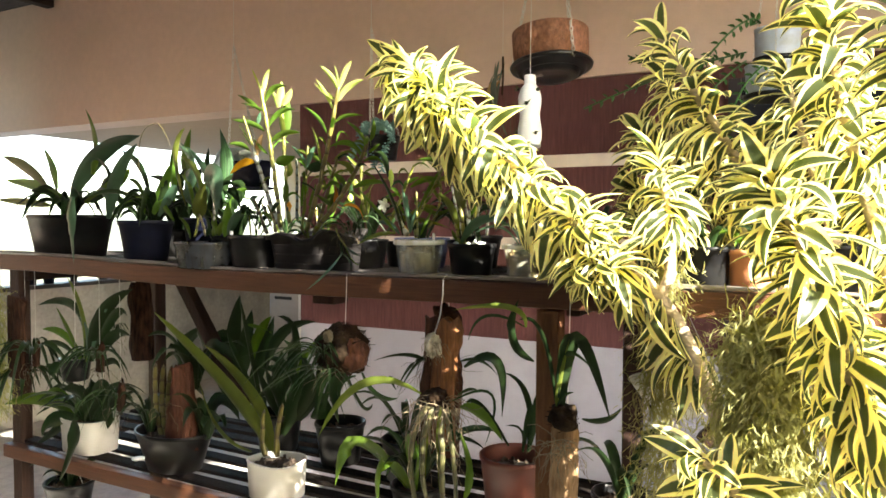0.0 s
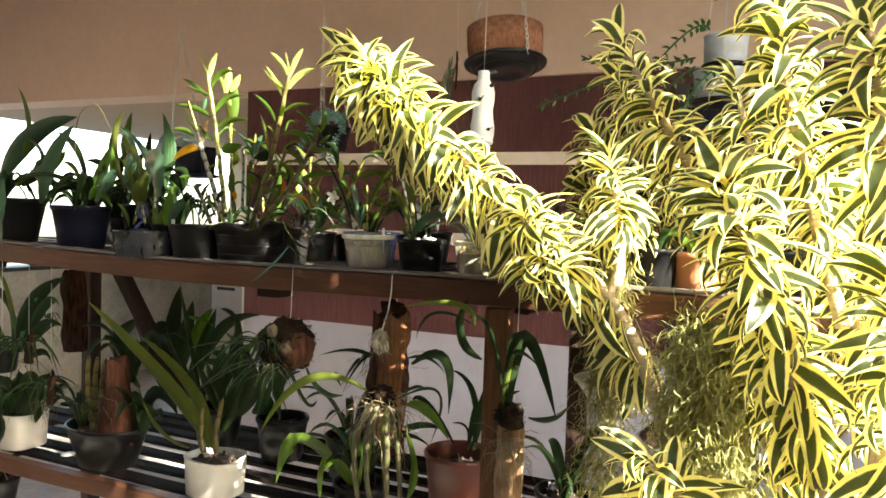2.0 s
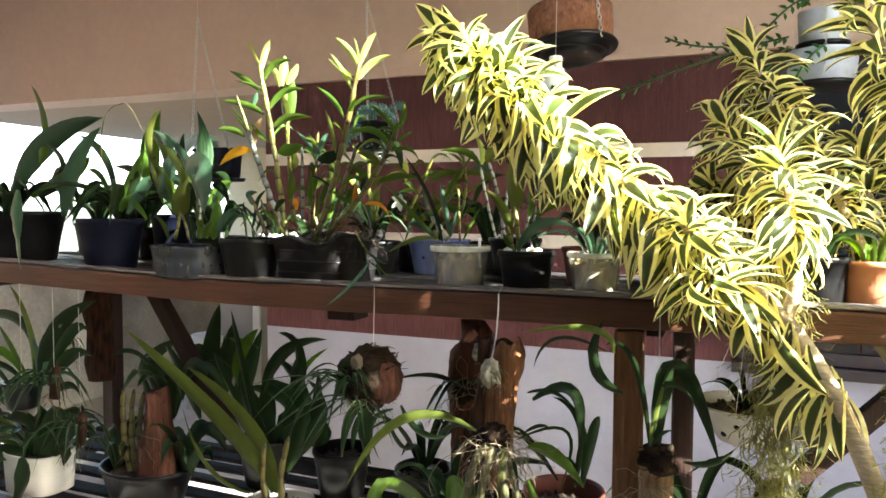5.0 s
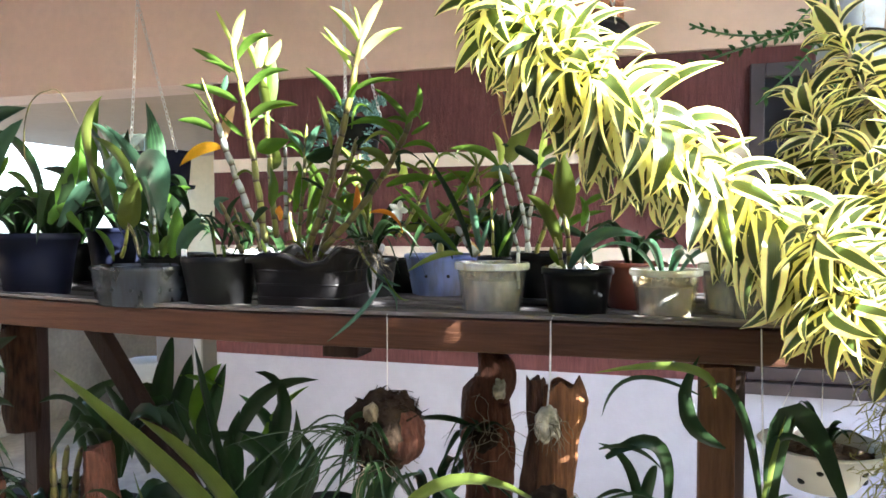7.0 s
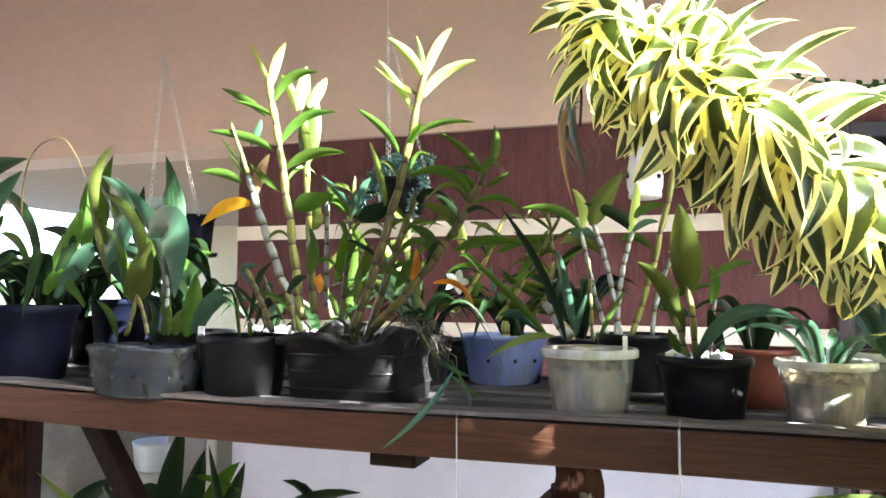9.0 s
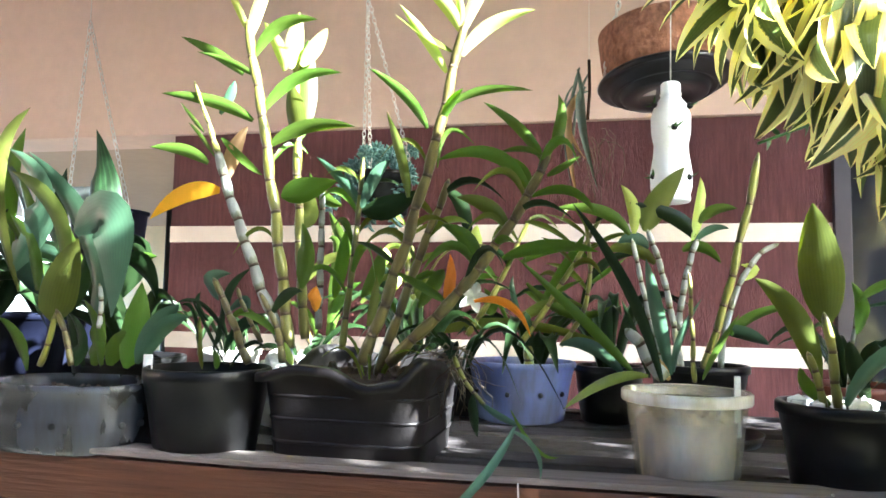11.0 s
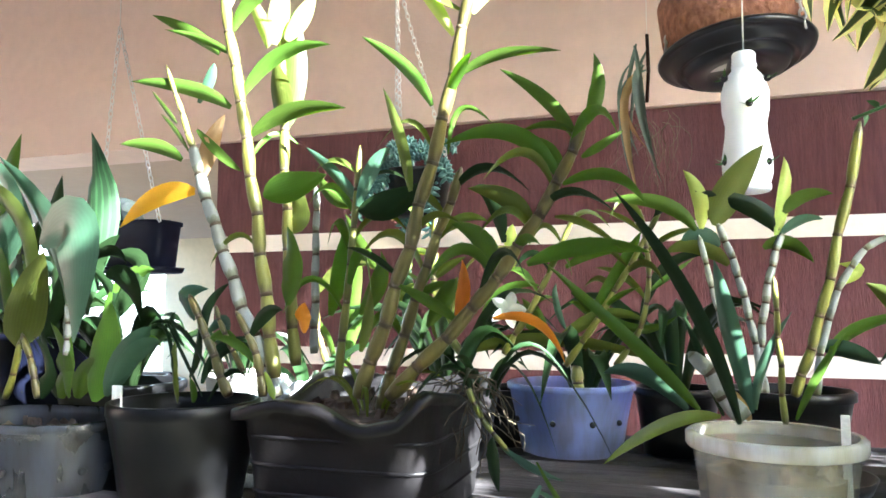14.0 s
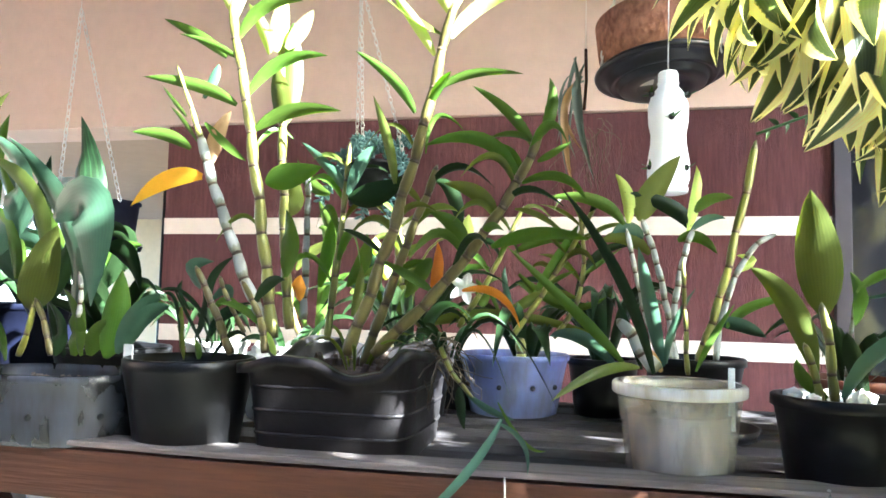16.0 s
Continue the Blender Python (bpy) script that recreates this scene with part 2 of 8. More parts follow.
M_CANW = mat("pale_blue_can", (0.50, 0.56, 0.68), 0.5, vary=0.1, stain=(0.35, 0.36, 0.34), stain_scale=18)

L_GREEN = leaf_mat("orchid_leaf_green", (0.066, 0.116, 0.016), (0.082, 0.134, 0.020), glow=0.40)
# dark green leaf, taken near black to stand in for under-bench and back-row shade
L_DARK_SHADED = leaf_mat("orchid_leaf_dark_shaded", (0.014, 0.027, 0.009), (0.017, 0.032, 0.011), glow=0.2, spec=0.2)
L_TEAL = leaf_mat("orchid_leaf_bluegreen", (0.043, 0.086, 0.048), (0.047, 0.094, 0.052), glow=0.11, rough=0.3, spec=0.45)
L_OLIVE = leaf_mat("orchid_leaf_olive", (0.085, 0.105, 0.02), (0.10, 0.12, 0.025))
# pale lime leaf and bud colour; on the dendrobium tips it paints in sunlight
L_LIME = leaf_mat("orchid_leaf_lime_sunlit", (0.42, 0.50, 0.14), (0.48, 0.55, 0.18), glow=0.45)
L_YEL = leaf_mat("leaf_yellowed", (0.70, 0.36, 0.02), (0.72, 0.40, 0.03), glow=0.45)
L_ORG = leaf_mat("leaf_orange", (0.52, 0.17, 0.02), (0.55, 0.20, 0.03), glow=0.4)
L_DRY = leaf_mat("leaf_dry", (0.36, 0.24, 0.12), (0.30, 0.17, 0.08), glow=0.3, rough=0.8)
L_PLEAT = leaf_mat("leaf_pleated", (0.020, 0.046, 0.018), (0.022, 0.05, 0.02), stripes=0.7, veins=0.03, glow=0.2)
L_VARI = leaf_mat("variegated_leaf", (0.054, 0.070, 0.030), (0.87, 0.82, 0.45), 0.45, 0.61, glow=0.61, rough=0.3, veins=0.10, spec=0.5, thin=1.85)
L_SUCC = leaf_mat("succulent_leaf_bluegrey", (0.13, 0.235, 0.225), (0.16, 0.27, 0.26), glow=0.08, rough=0.6, veins=0)
L_CACT = leaf_mat("fishbone_cactus_green", (0.04, 0.10, 0.025), (0.05, 0.12, 0.03), glow=0.15)
M_PETAL = leaf_mat("white_petal", (0.82, 0.82, 0.80), (0.85, 0.85, 0.83), glow=0.4, veins=0.03)
M_SAUCER = mat("glossy_black_plastic", (0.008, 0.008, 0.009), 0.28, spec=0.5, vary=0.2)
L_GREYL = leaf_mat("leaf_grey_green", (0.11, 0.135, 0.105), (0.13, 0.14, 0.10), glow=0.2, rough=0.6)
M_PALECACT = mat("pale_grey_cactus", (0.42, 0.50, 0.48), 0.8, vary=0.15)
M_DOOR = mat("grey_door_paint", (0.30, 0.27, 0.25), 0.6, vary=0.06, bump=0.1)


def cane_mat(name, body, ring, sheath=None, bare=0.0, rough=0.4):
    """A jointed stem: each internode runs from a dark ring through the body colour, with papery sheath over part of it."""
    m = bpy.data.materials.new(name)
    m.use_nodes = True
    t = m.node_tree
    b = t.nodes["Principled BSDF"]
    b.inputs["Roughness"].default_value = rough
    uv = t.nodes.new("ShaderNodeUVMap")
    sep = t.nodes.new("ShaderNodeSeparateXYZ")
    t.links.new(uv.outputs[0], sep.inputs[0])
    fr = t.nodes.new("ShaderNodeMath")
    fr.operation = "FRACT"
    t.links.new(sep.outputs[1], fr.inputs[0])
    co = t.nodes.new("ShaderNodeTexCoord")
    mp = t.nodes.new("ShaderNodeMapping")
    mp.inputs["Scale"].default_value = (4, 4, 1)
    t.links.new(co.outputs["Object"], mp.inputs[0])
    n = t.nodes.new("ShaderNodeTexNoise")
    n.inputs["Scale"].default_value, n.inputs["Detail"].default_value = 55, 6
    t.links.new(mp.outputs[0], n.inputs[0])
    wob = t.nodes.new("ShaderNodeMath")
    wob.operation = "MULTIPLY_ADD"
    t.links.new(n.outputs[0], wob.inputs[0])
    wob.inputs[1].default_value = 0.5
    t.links.new(fr.outputs[0], wob.inputs[2])
    ramp = t.nodes.new("ShaderNodeValToRGB")
    e = ramp.color_ramp.elements
    c, r = Vector(body), Vector(ring)
    e[0].position, e[0].color = 0.20, (*r, 1)
    e[1].position, e[1].color = 1.25 / 1.5, (*(c * 1.15), 1)
    mid = e.new(0.36)
    mid.color = (*(c * 0.85), 1)
    last = e.new(0.95)
    last.color = (*(r * 0.7 + c * 0.3), 1)
    if sheath:
        k = e.new(0.40 + bare)
        k.color = (*sheath, 1)
        e[-2].color = (*(Vector(sheath) * 0.85), 1)
    scale = t.nodes.new("ShaderNodeMath")
    scale.operation = "DIVIDE"
    t.links.new(wob.outputs[0], scale.inputs[0])
    scale.inputs[1].default_value = 1.35
    t.links.new(scale.outputs[0], ramp.inputs[0])
    big = t.nodes.new("ShaderNodeTexNoise")
    big.inputs["Scale"].default_value = 14
    t.links.new(co.outputs["Object"], big.inputs[0])
    rng_n = t.nodes.new("ShaderNodeMapRange")
    rng_n.inputs[1].default_value, rng_n.inputs[2].default_value = 0.3, 0.7
    rng_n.inputs[3].default_value, rng_n.inputs[4].default_value = 0.62, 1.2
    t.links.new(big.outputs[0], rng_n.inputs[0])
    hsv = t.nodes.new("ShaderNodeHueSaturation")
    t.links.new(rng_n.outputs[0], hsv.inputs["Value"])
    t.links.new(ramp.outputs[0], hsv.inputs["Color"])
    t.links.new(hsv.outputs[0], b.inputs["Base Color"])
    bp = t.nodes.new("ShaderNodeBump")
    bp.inputs["Strength"].default_value, bp.inputs["Distance"].default_value = 0.4, 0.003
    t.links.new(n.outputs[0], bp.inputs["Height"])
    t.links.new(bp.outputs[0], b.inputs["Normal"])
    return m


C_CANE = cane_mat("cane_olive", (0.112, 0.094, 0.020), (0.055, 0.035, 0.015))
C_PALE = cane_mat("cane_papery", (0.25, 0.27, 0.20), (0.14, 0.13, 0.08), (0.31, 0.325, 0.30), 0.0, 0.7)
C_NODE = mat("cane_node", (0.060, 0.040, 0.018), 0.7, vary=0.3)
C_DARK = cane_mat("cane_dark", (0.060, 0.058, 0.022), (0.032, 0.026, 0.014))
C_GREEN = cane_mat("cane_green", (0.165, 0.165, 0.026), (0.085, 0.07, 0.02))


# ---- building ----
def root_of(ob):
    while ob.parent:
        ob = ob.parent
    return ob


def thing(name, at, label, category, group="", kind=""):
    ob = new(name)
    ob.empty_display_size = 0.05
    ob.location = at
    return tagged(ob, label, category, group, kind)


def part(name, bm, material, parent, label="", smooth=True):
    """Links a bmesh built in world places as one mesh under a thing or a part."""
    if parent is not None:
        bmesh.ops.translate(bm, vec=-root_of(parent).location, verts=bm.verts)
    me = bpy.data.meshes.new(name)
    bm.to_mesh(me)
    bm.free()
    if smooth:
        me.shade_smooth()
    me.materials.append(material)
    ob = new(name, me)
    ob.parent = parent
    if label:
        tagged(ob, label)
    return ob


def structure(name, bm, material, label, category="", smooth=False):
    return tagged(part(name, bm, material, None, smooth=smooth), label, category or name.split("_")[0], kind="structure")


def box(x0, x1, y0, y1, z0, z1, bevel=0.0, bm=None, segs=2):
    own = bmesh.new()
    bmesh.ops.create_cube(own, size=1)
    for v in own.verts:
        v.co = Vector(((x0 + x1) / 2 + v.co.x * (x1 - x0), (y0 + y1) / 2 + v.co.y * (y1 - y0), (z0 + z1) / 2 + v.co.z * (z1 - z0)))
    if bevel:
        bmesh.ops.bevel(own, geom=own.edges[:], offset=bevel, segments=segs, affect="EDGES", profile=0.6)
    return own


def spread(values, n):
    return [values[0] + (values[1] - values[0]) * k / (n - 1) for k in range(n)]


def bez(p0, p1, p2, t):
    """A curve that passes through p1 half-way."""
    c = 2 * Vector(p1) - 0.5 * (Vector(p0) + Vector(p2))
    return (1 - t) ** 2 * Vector(p0) + 2 * t * (1 - t) * c + t * t * Vector(p2)


def lathe(profile, at=(0, 0, 0), segs=36, sx=1.0, sy=1.0, power=2.0, wave=None, cap=True):
    """Turns (radius, height) pairs about a standing axis; power over 2 squares the plan; wave(angle) lifts the topmost rings."""
    bm = bmesh.new()
    uv = bm.loops.layers.uv.new("UVMap")
    rings = []
    top = max(z for _, z in profile)
    for r, zz in profile:
        ring = []
        for k in range(segs):
            a = 2 * math.pi * k / segs
            c, s = math.cos(a), math.sin(a)
            q = (abs(c) ** power + abs(s) ** power) ** (-1 / power)
            lift = wave(a) if wave and zz > top - 0.03 else 0.0
            ring.append(bm.verts.new((at[0] + r * q * c * sx, at[1] + r * q * s * sy, at[2] + zz + lift)))
        rings.append(ring)
    for j, (a, b) in enumerate(zip(rings, rings[1:])):
        for k in range(segs):
            f = bm.faces.new((a[k], a[(k + 1) % segs], b[(k + 1) % segs], b[k]))
            for lp, uvv in zip(f.loops, ((k / segs, j), ((k + 1) / segs, j), ((k + 1) / segs, j + 1), (k / segs, j + 1))):
                lp[uv].uv = (uvv[0], uvv[1] / len(profile))
    for ring in (rings[0], rings[-1]) if cap else ():
        if max((v.co - ring[0].co).length for v in ring) > 1e-4:
            try:
                bm.faces.new(ring)
            except ValueError:
                pass
    bmesh.ops.recalc_face_normals(bm, faces=bm.faces[:])
    return bm


def tube(points, radii, segs=8, bm=None, cap=True):
    """A round rod along points, with a radius at each."""
    bm = bm or bmesh.new()
    uv = bm.loops.layers.uv.get("UVMap") or bm.loops.layers.uv.new("UVMap")
    pts = [Vector(p) for p in points]
    if isinstance(radii, (int, float)):
        radii = [radii] * len(pts)
    rings, ref = [], Vector((0.31, 0.87, 0.39))
    for k, p in enumerate(pts):
        d = (pts[min(k + 1, len(pts) - 1)] - pts[max(k - 1, 0)]).normalized()
        u = d.cross(ref)
        if u.length < 1e-3:
            u = d.cross(Vector((1, 0, 0)))
        u.normalize()
        w = d.cross(u)
        rings.append([bm.verts.new(p + radii[k] * (math.cos(2 * math.pi * j / segs) * u + math.sin(2 * math.pi * j / segs) * w)) for j in range(segs)])
    for i, (a, b) in enumerate(zip(rings, rings[1:])):
        for j in range(segs):
            f = bm.faces.new((a[j], a[(j + 1) % segs], b[(j + 1) % segs], b[j]))
            for lp, q in zip(f.loops, ((j, i), (j + 1, i), (j + 1, i + 1), (j, i + 1))):
                lp[uv].uv = (q[0] / segs, q[1] / (len(pts) - 1))
    if cap:
        bm.faces.new(rings[0][::-1]), bm.faces.new(rings[-1])
    return bm


def leaf_bm(p0, p1, p2, width, roll=0.0, shape="strap", fold=0.25, n=10, wavy=0.0, bm=None, face=0.35):
    """One leaf along a curve through three places: a folded strip of two cells a side, with u across it and v along it."""
    bm = bm or bmesh.new()
    uv = bm.loops.layers.uv.get("UVMap") or bm.loops.layers.uv.new("UVMap")
    a0, a1, power = {"strap": (0.30, 0.0, 0.72), "lance": (0.35, 0.0, 0.95), "oval": (0.12, 0.0, 0.75), "blade": (0.55, 0.0, 0.9)}[shape]
    pts = [bez(p0, p1, p2, k / n) for k in range(n + 1)]
    rows, last = [], None
    for k, p in enumerate(pts):
        v = k / n
        d = (pts[min(k + 1, n)] - pts[max(k - 1, 0)]).normalized()
        side = d.cross(Vector((0, 0, 1)))
        if side.length < 0.05:
            side = d.cross(Vector((0, 1, 0.2)))
        side.normalize()
        tall = d.cross(Vector((0, 1, 0)))
        if tall.length > 0.1:
            tall.normalize()
            side = side * (1 - face) + tall * (face if (tall.dot(side) >= 0 if last is None else tall.dot(last) >= 0) else -face)
            side = (side - side.dot(d) * d).normalized()
        if last is not None and side.dot(last) < 0:
            side = -side
        last = side.copy()
        side = Matrix.Rotation(roll * (0.4 + 0.6 * v), 3, d) @ side
        up = side.cross(d)
        body = max(0.0, math.sin(math.pi * min(1.0, (v ** 0.85 * 0.97 + 0.03)))) ** power
        wide = width * 0.5 * max(body, a0 * (1 - v) ** 1.5, 0.02)
        lift = fold * wide
        wob = wavy * math.sin(9 * v + width * 300) * wide
        rows.append([bm.verts.new(p + side * (s * wide) + up * (abs(s) ** 1.5 * lift + s * wob)) for s in (-1, -0.5, 0, 0.5, 1)])
    for k, (a, b) in enumerate(zip(rows, rows[1:])):
        for j in range(4):
            f = bm.faces.new((a[j], a[j + 1], b[j + 1], b[j]))
            for lp, q in zip(f.loops, ((j, k), (j + 1, k), (j + 1, k + 1), (j, k + 1))):
                lp[uv].uv = (q[0] / 4, q[1] / n)
    return bm


def leaf(plant, p0, p1, p2, width, material=None, shape="strap", roll=0.0, fold=0.25, wavy=0.0, label="", face=0.75):
    broad = 1.12 if plant.location.x < -0.85 else 0.80
    return part("leaf", leaf_bm(p0, p1, p2, width * broad, roll * 0.5, shape, fold * 1.5, wavy=wavy + 0.06, face=face), material or L_GREEN, plant, label)


def cane(plant, p0, p1, p2, r0, r1, material=None, nodes=7, name="cane"):
    """A jointed orchid cane, swollen between its nodes, with a dark ring at each."""
    n = nodes * 4
    way = (Vector(p2) - Vector(p0)).normalized()
    u = way.cross(Vector((0.3, 1, 0.2))).normalized()
    zig = random.Random(int(r0 * 1e6) + nodes)
    kinks = [zig.uniform(0.0, 0.30) * r0 * (1 if j % 2 else -1) for j in range(nodes + 2)]
    pts = [bez(p0, p1, p2, k / n) + u * (kinks[k // 4] + (kinks[k // 4 + 1] - kinks[k // 4]) * (k % 4) / 4) for k in range(n + 1)]
    rad = [(r0 + (r1 - r0) * k / n) * (0.84 + 0.24 * math.sin(math.pi * ((k % 4) / 4) ** 0.8)) for k in range(n + 1)]
    bm = tube(pts + [pts[-1] + (pts[-1] - pts[-2]) * 0.8], rad + [rad[-1] * 0.25], 10)
    lay = bm.loops.layers.uv["UVMap"]
    for f in bm.faces:
        for lp in f.loops:
            lp[lay].uv.y *= (n + 1) / 4
    ob = part(name, bm, material or C_CANE, plant)
    bm = bmesh.new()
    for k in range(4, n, 4):
        d = (pts[k + 1] - pts[k - 1]).normalized() * (0.0012 + 0.18 * rad[k])
        tube([pts[k] - d, pts[k] - d * 0.3, pts[k] + d], [rad[k] * 1.03, rad[k] * 1.17, rad[k] * 1.01], 10, bm)
    tagged(part("node", bm, C_NODE, ob), kind="stuff")
    return ob


def leafy(plant, p0, p1, p2, n, seed, size=0.078, width=0.015, material=None, f0=0.25, f1=1.0):
    """Leaves set alternately along a cane."""
    rng = random.Random(seed)
    for k in range(n):
        f = f0 + (f1 - f0) * (k + rng.random() * 0.6) / n
        c = bez(p0, p1, p2, min(f, 1.0))
        a = (0 if k % 2 else math.pi) + rng.uniform(-1.0, 1.0)
        out = Vector((math.cos(a), math.sin(a) * 0.8, 0))
        ln = size * rng.uniform(0.6, 1.25)
        mid = c + out * ln * 0.45 + Vector((0, 0, ln * rng.uniform(0.2, 0.55)))
        end = c + out * ln * rng.uniform(0.8, 1.05) + Vector((0, 0, ln * rng.uniform(-0.15, 0.7)))
        leaf(plant, c, mid, end, width * rng.uniform(0.7, 1.2), material or (L_GREEN, L_DARK_SHADED, L_OLIVE)[rng.choice((0, 0, 1, 2, 2))], "lance", rng.uniform(-0.7, 0.7), 0.3, face=0.55)


def pot_body(plant, at, r_top, r_base, h, material, rim=0.012, sx=1.0, sy=1.0, power=2.0, wave=None, segs=40, lip=0.004, fill=0.75, label="", soil=None):
    """A pot with an outer wall, a rolled rim, an inner wall and a filling of bark."""
    t = 0.004
    prof = [(r_base * 0.9, 0.0), (r_base, 0.003), (r_base + (r_top - r_base) * 0.5, h * 0.5), (r_top, h - rim), (r_top + lip, h - rim + 0.001), (r_top + lip, h - 0.002), (r_top + lip - 0.002, h),
            (r_top - t, h), (r_top - t, h - rim), (r_base + (r_top - r_base) * 0.5 - t, h * 0.5), (r_base - t, 0.006)]
    pot = part("pot", lathe(prof, at, segs, sx, sy, power, wave), material, plant, label)
    if material is M_CLEAR:
        edge = r_top + lip
        part("rim", lathe([(edge + 0.0004, h - rim), (edge + 0.0016, h - rim + 0.002), (edge + 0.0016, h - 0.001), (edge - 0.001, h + 0.0012), (edge - 0.005, h + 0.0010)], at, segs, sx, sy, power, wave, False), M_RIM, pot, "milky rolled rim")
    rf = r_base + (r_top - r_base) * fill - 2 * t
    bm = lathe([(r_base * 0.88, 0.008), (rf, h * fill), (rf * 0.6, h * fill + 0.006), (0.0005, h * fill + 0.008)], at, 28, sx, sy, power)
    rng = random.Random(int(abs(at[0]) * 1000) + 7)
    for _ in range(40):
        a, q = rng.uniform(0, 6.28), math.sqrt(rng.uniform(0, 0.85))
        chip = bmesh.ops.create_cube(bm, size=1)["verts"]
        m = Matrix.Translation((at[0] + rf * q * math.cos(a) * sx, at[1] + rf * q * math.sin(a) * sy, at[2] + h * fill + 0.006)) @ Euler((rng.uniform(0, 3), rng.uniform(0, 3), rng.uniform(0, 3))).to_matrix().to_4x4() @ Matrix.Diagonal((rng.uniform(0.008, 0.02), rng.uniform(0.005, 0.012), rng.uniform(0.004, 0.009), 1))
        bmesh.ops.transform(bm, matrix=m, verts=chip)
    part("bark_filling", bm, soil or M_CHIPS, plant, "coarse bark growing mix", smooth=False)
    return pot


def holes(pot, at, r, zs, angles, sx=1.0, sy=1.0, power=2.0):
    for a in angles:
        bm = bmesh.new()
        c, s = math.cos(a), math.sin(a)
        q = (abs(c) ** power + abs(s) ** power) ** (-1 / power)
        own = bmesh.ops.create_uvsphere(bm, u_segments=10, v_segments=6, radius=0.0045)["verts"]
        bmesh.ops.translate(bm, verts=own, vec=(at[0] + r * q * c * sx, at[1] + r * q * s * sy, at[2] + zs))
        part("drain_hole", bm, M_HOLE, pot)


def roots(plant, at, n, reach, drop, seed, name="root_tangle", r=0.0010):
    rng = random.Random(seed)
    bm = bmesh.new()
    for _ in range(n):
        p = Vector(at) + Vector((rng.uniform(-1, 1), rng.uniform(-1, 1), rng.uniform(-0.6, 0.6))) * reach * 0.5
        pts, d = [p.copy()], Vector((rng.uniform(-1, 1), rng.uniform(-1, 1), rng.uniform(-0.6, 0.6)))
        for _ in range(7):
            d = (d + Vector((rng.uniform(-1, 1), rng.uniform(-1, 1), rng.uniform(-1, 0.6) - drop)) * 0.7).normalized()
            p = p + d * reach * 0.25
            pts.append(p.copy())
        tube(pts, spread((r, r * 0.5), len(pts)), 5, bm)
    tagged(part(name, bm, M_ROOT, plant, "pale tangled aerial roots"), kind="stuff")


def wire(parent, p0, p1, r=0.0012, name="wire", sag=0.0):
    mid = (Vector(p0) + Vector(p1)) / 2 - Vector((0, 0, sag))
    return part(name, tube([bez(p0, mid, p1, k / 8) for k in range(9)], r, 6), M_WIRE, parent)


def chain(parent, p0, p1, link=0.016, r=0.0011):
    """A chain of oval links between two places."""
    a, b = Vector(p0), Vector(p1)
    n = max(2, int((b - a).length / (link * 0.72)))
    d = (b - a).normalized()
    u = d.cross(Vector((0.2, 1, 0.1))).normalized()
    w = d.cross(u)
    bm = bmesh.new()
    for k in range(n):
        c = a + (b - a) * ((k + 0.5) / n)
        s = u if k % 2 else w
        tube([c + d * (math.cos(q) * link * 0.5) + s * (math.sin(q) * link * 0.22) for q in [2 * math.pi * j / 8 for j in range(9)]], r, 4, bm, cap=False)
    return part("chain", bm, M_WIRE, parent, "thin galvanised chain")


def tuft(plant, at, n, length, width, seed, material=None, spread_a=0.9, shape="strap", lean=(0, 0), rise=0.9, droop=0.35, name=None):
    """A spray of strap leaves from one crown."""
    rng = random.Random(seed)
    for k in range(n):
        a = 2 * math.pi * (k + rng.uniform(-0.3, 0.3)) / n
        out = Vector((math.cos(a) + lean[0], math.sin(a) + lean[1], 0)) * spread_a * rng.uniform(0.5, 1.0)
        size = length * rng.uniform(0.65, 1.1)
        p0 = Vector(at) + Vector((math.cos(a), math.sin(a), 0)) * 0.012
        p1 = p0 + (out * 0.42 + Vector((0, 0, rise * 0.55))) * size
        p2 = p0 + (out * 1.0 + Vector((0, 0, rise * 0.75 - droop * rng.uniform(0.3, 1.3)))) * size
        leaf(plant, p0, p1, p2, width * rng.uniform(0.75, 1.15), material, shape, rng.uniform(-0.5, 0.5), 0.3, face=0.4)


# ---- setting ----
WY = 1.672          # face of the house wall
SHELF, LOW = 1.39, 0.675
# unseen ground reaching into the distance, kept dark to cut light bounced upwards
g = bmesh.new()
bmesh.ops.create_grid(g, x_segments=4, y_segments=4, size=400)
structure("ground", g, M_YARD, "unseen yard ground, kept dark to cut bounced light", "ground")
structure("pavement", box(-12.0, 2.72, -0.25, 5.6, -0.05, 0.012), M_FLOOR, "pale worn concrete paving along the house", "pavement")
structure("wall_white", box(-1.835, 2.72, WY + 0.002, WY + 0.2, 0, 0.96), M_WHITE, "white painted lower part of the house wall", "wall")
structure("wall_red", box(-1.835, 2.72, WY, WY + 0.2, 0.96, 2.235), M_RED, "dark red textured render on the house wall", "wall")
structure("trim_upper", box(-1.836, 2.72, WY - 0.003, WY + 0.05, 1.818, 1.879), M_CREAM, "cream painted stripe across the red wall", "trim")
structure("trim_lower", box(-1.836, 2.72, WY - 0.003, WY + 0.05, 1.415, 1.475), M_CREAM, "cream painted stripe across the red wall", "trim")
structure("wall_upper", box(-9.0, 2.72, WY - 0.022, WY + 0.2, 2.238, 3.16), M_BEIGE, "beige painted upper wall over the porch", "wall")
structure("ceiling_porch", box(-4.72, -1.835, WY + 0.2, 5.0, 2.24, 2.36), M_TAN, "tan painted porch ceiling", "ceiling")
structure("wall_return", box(-1.835, -1.64, WY + 0.2, 5.0, 0, 2.24), M_YELLOW, "pale yellow side wall of the porch", "wall")
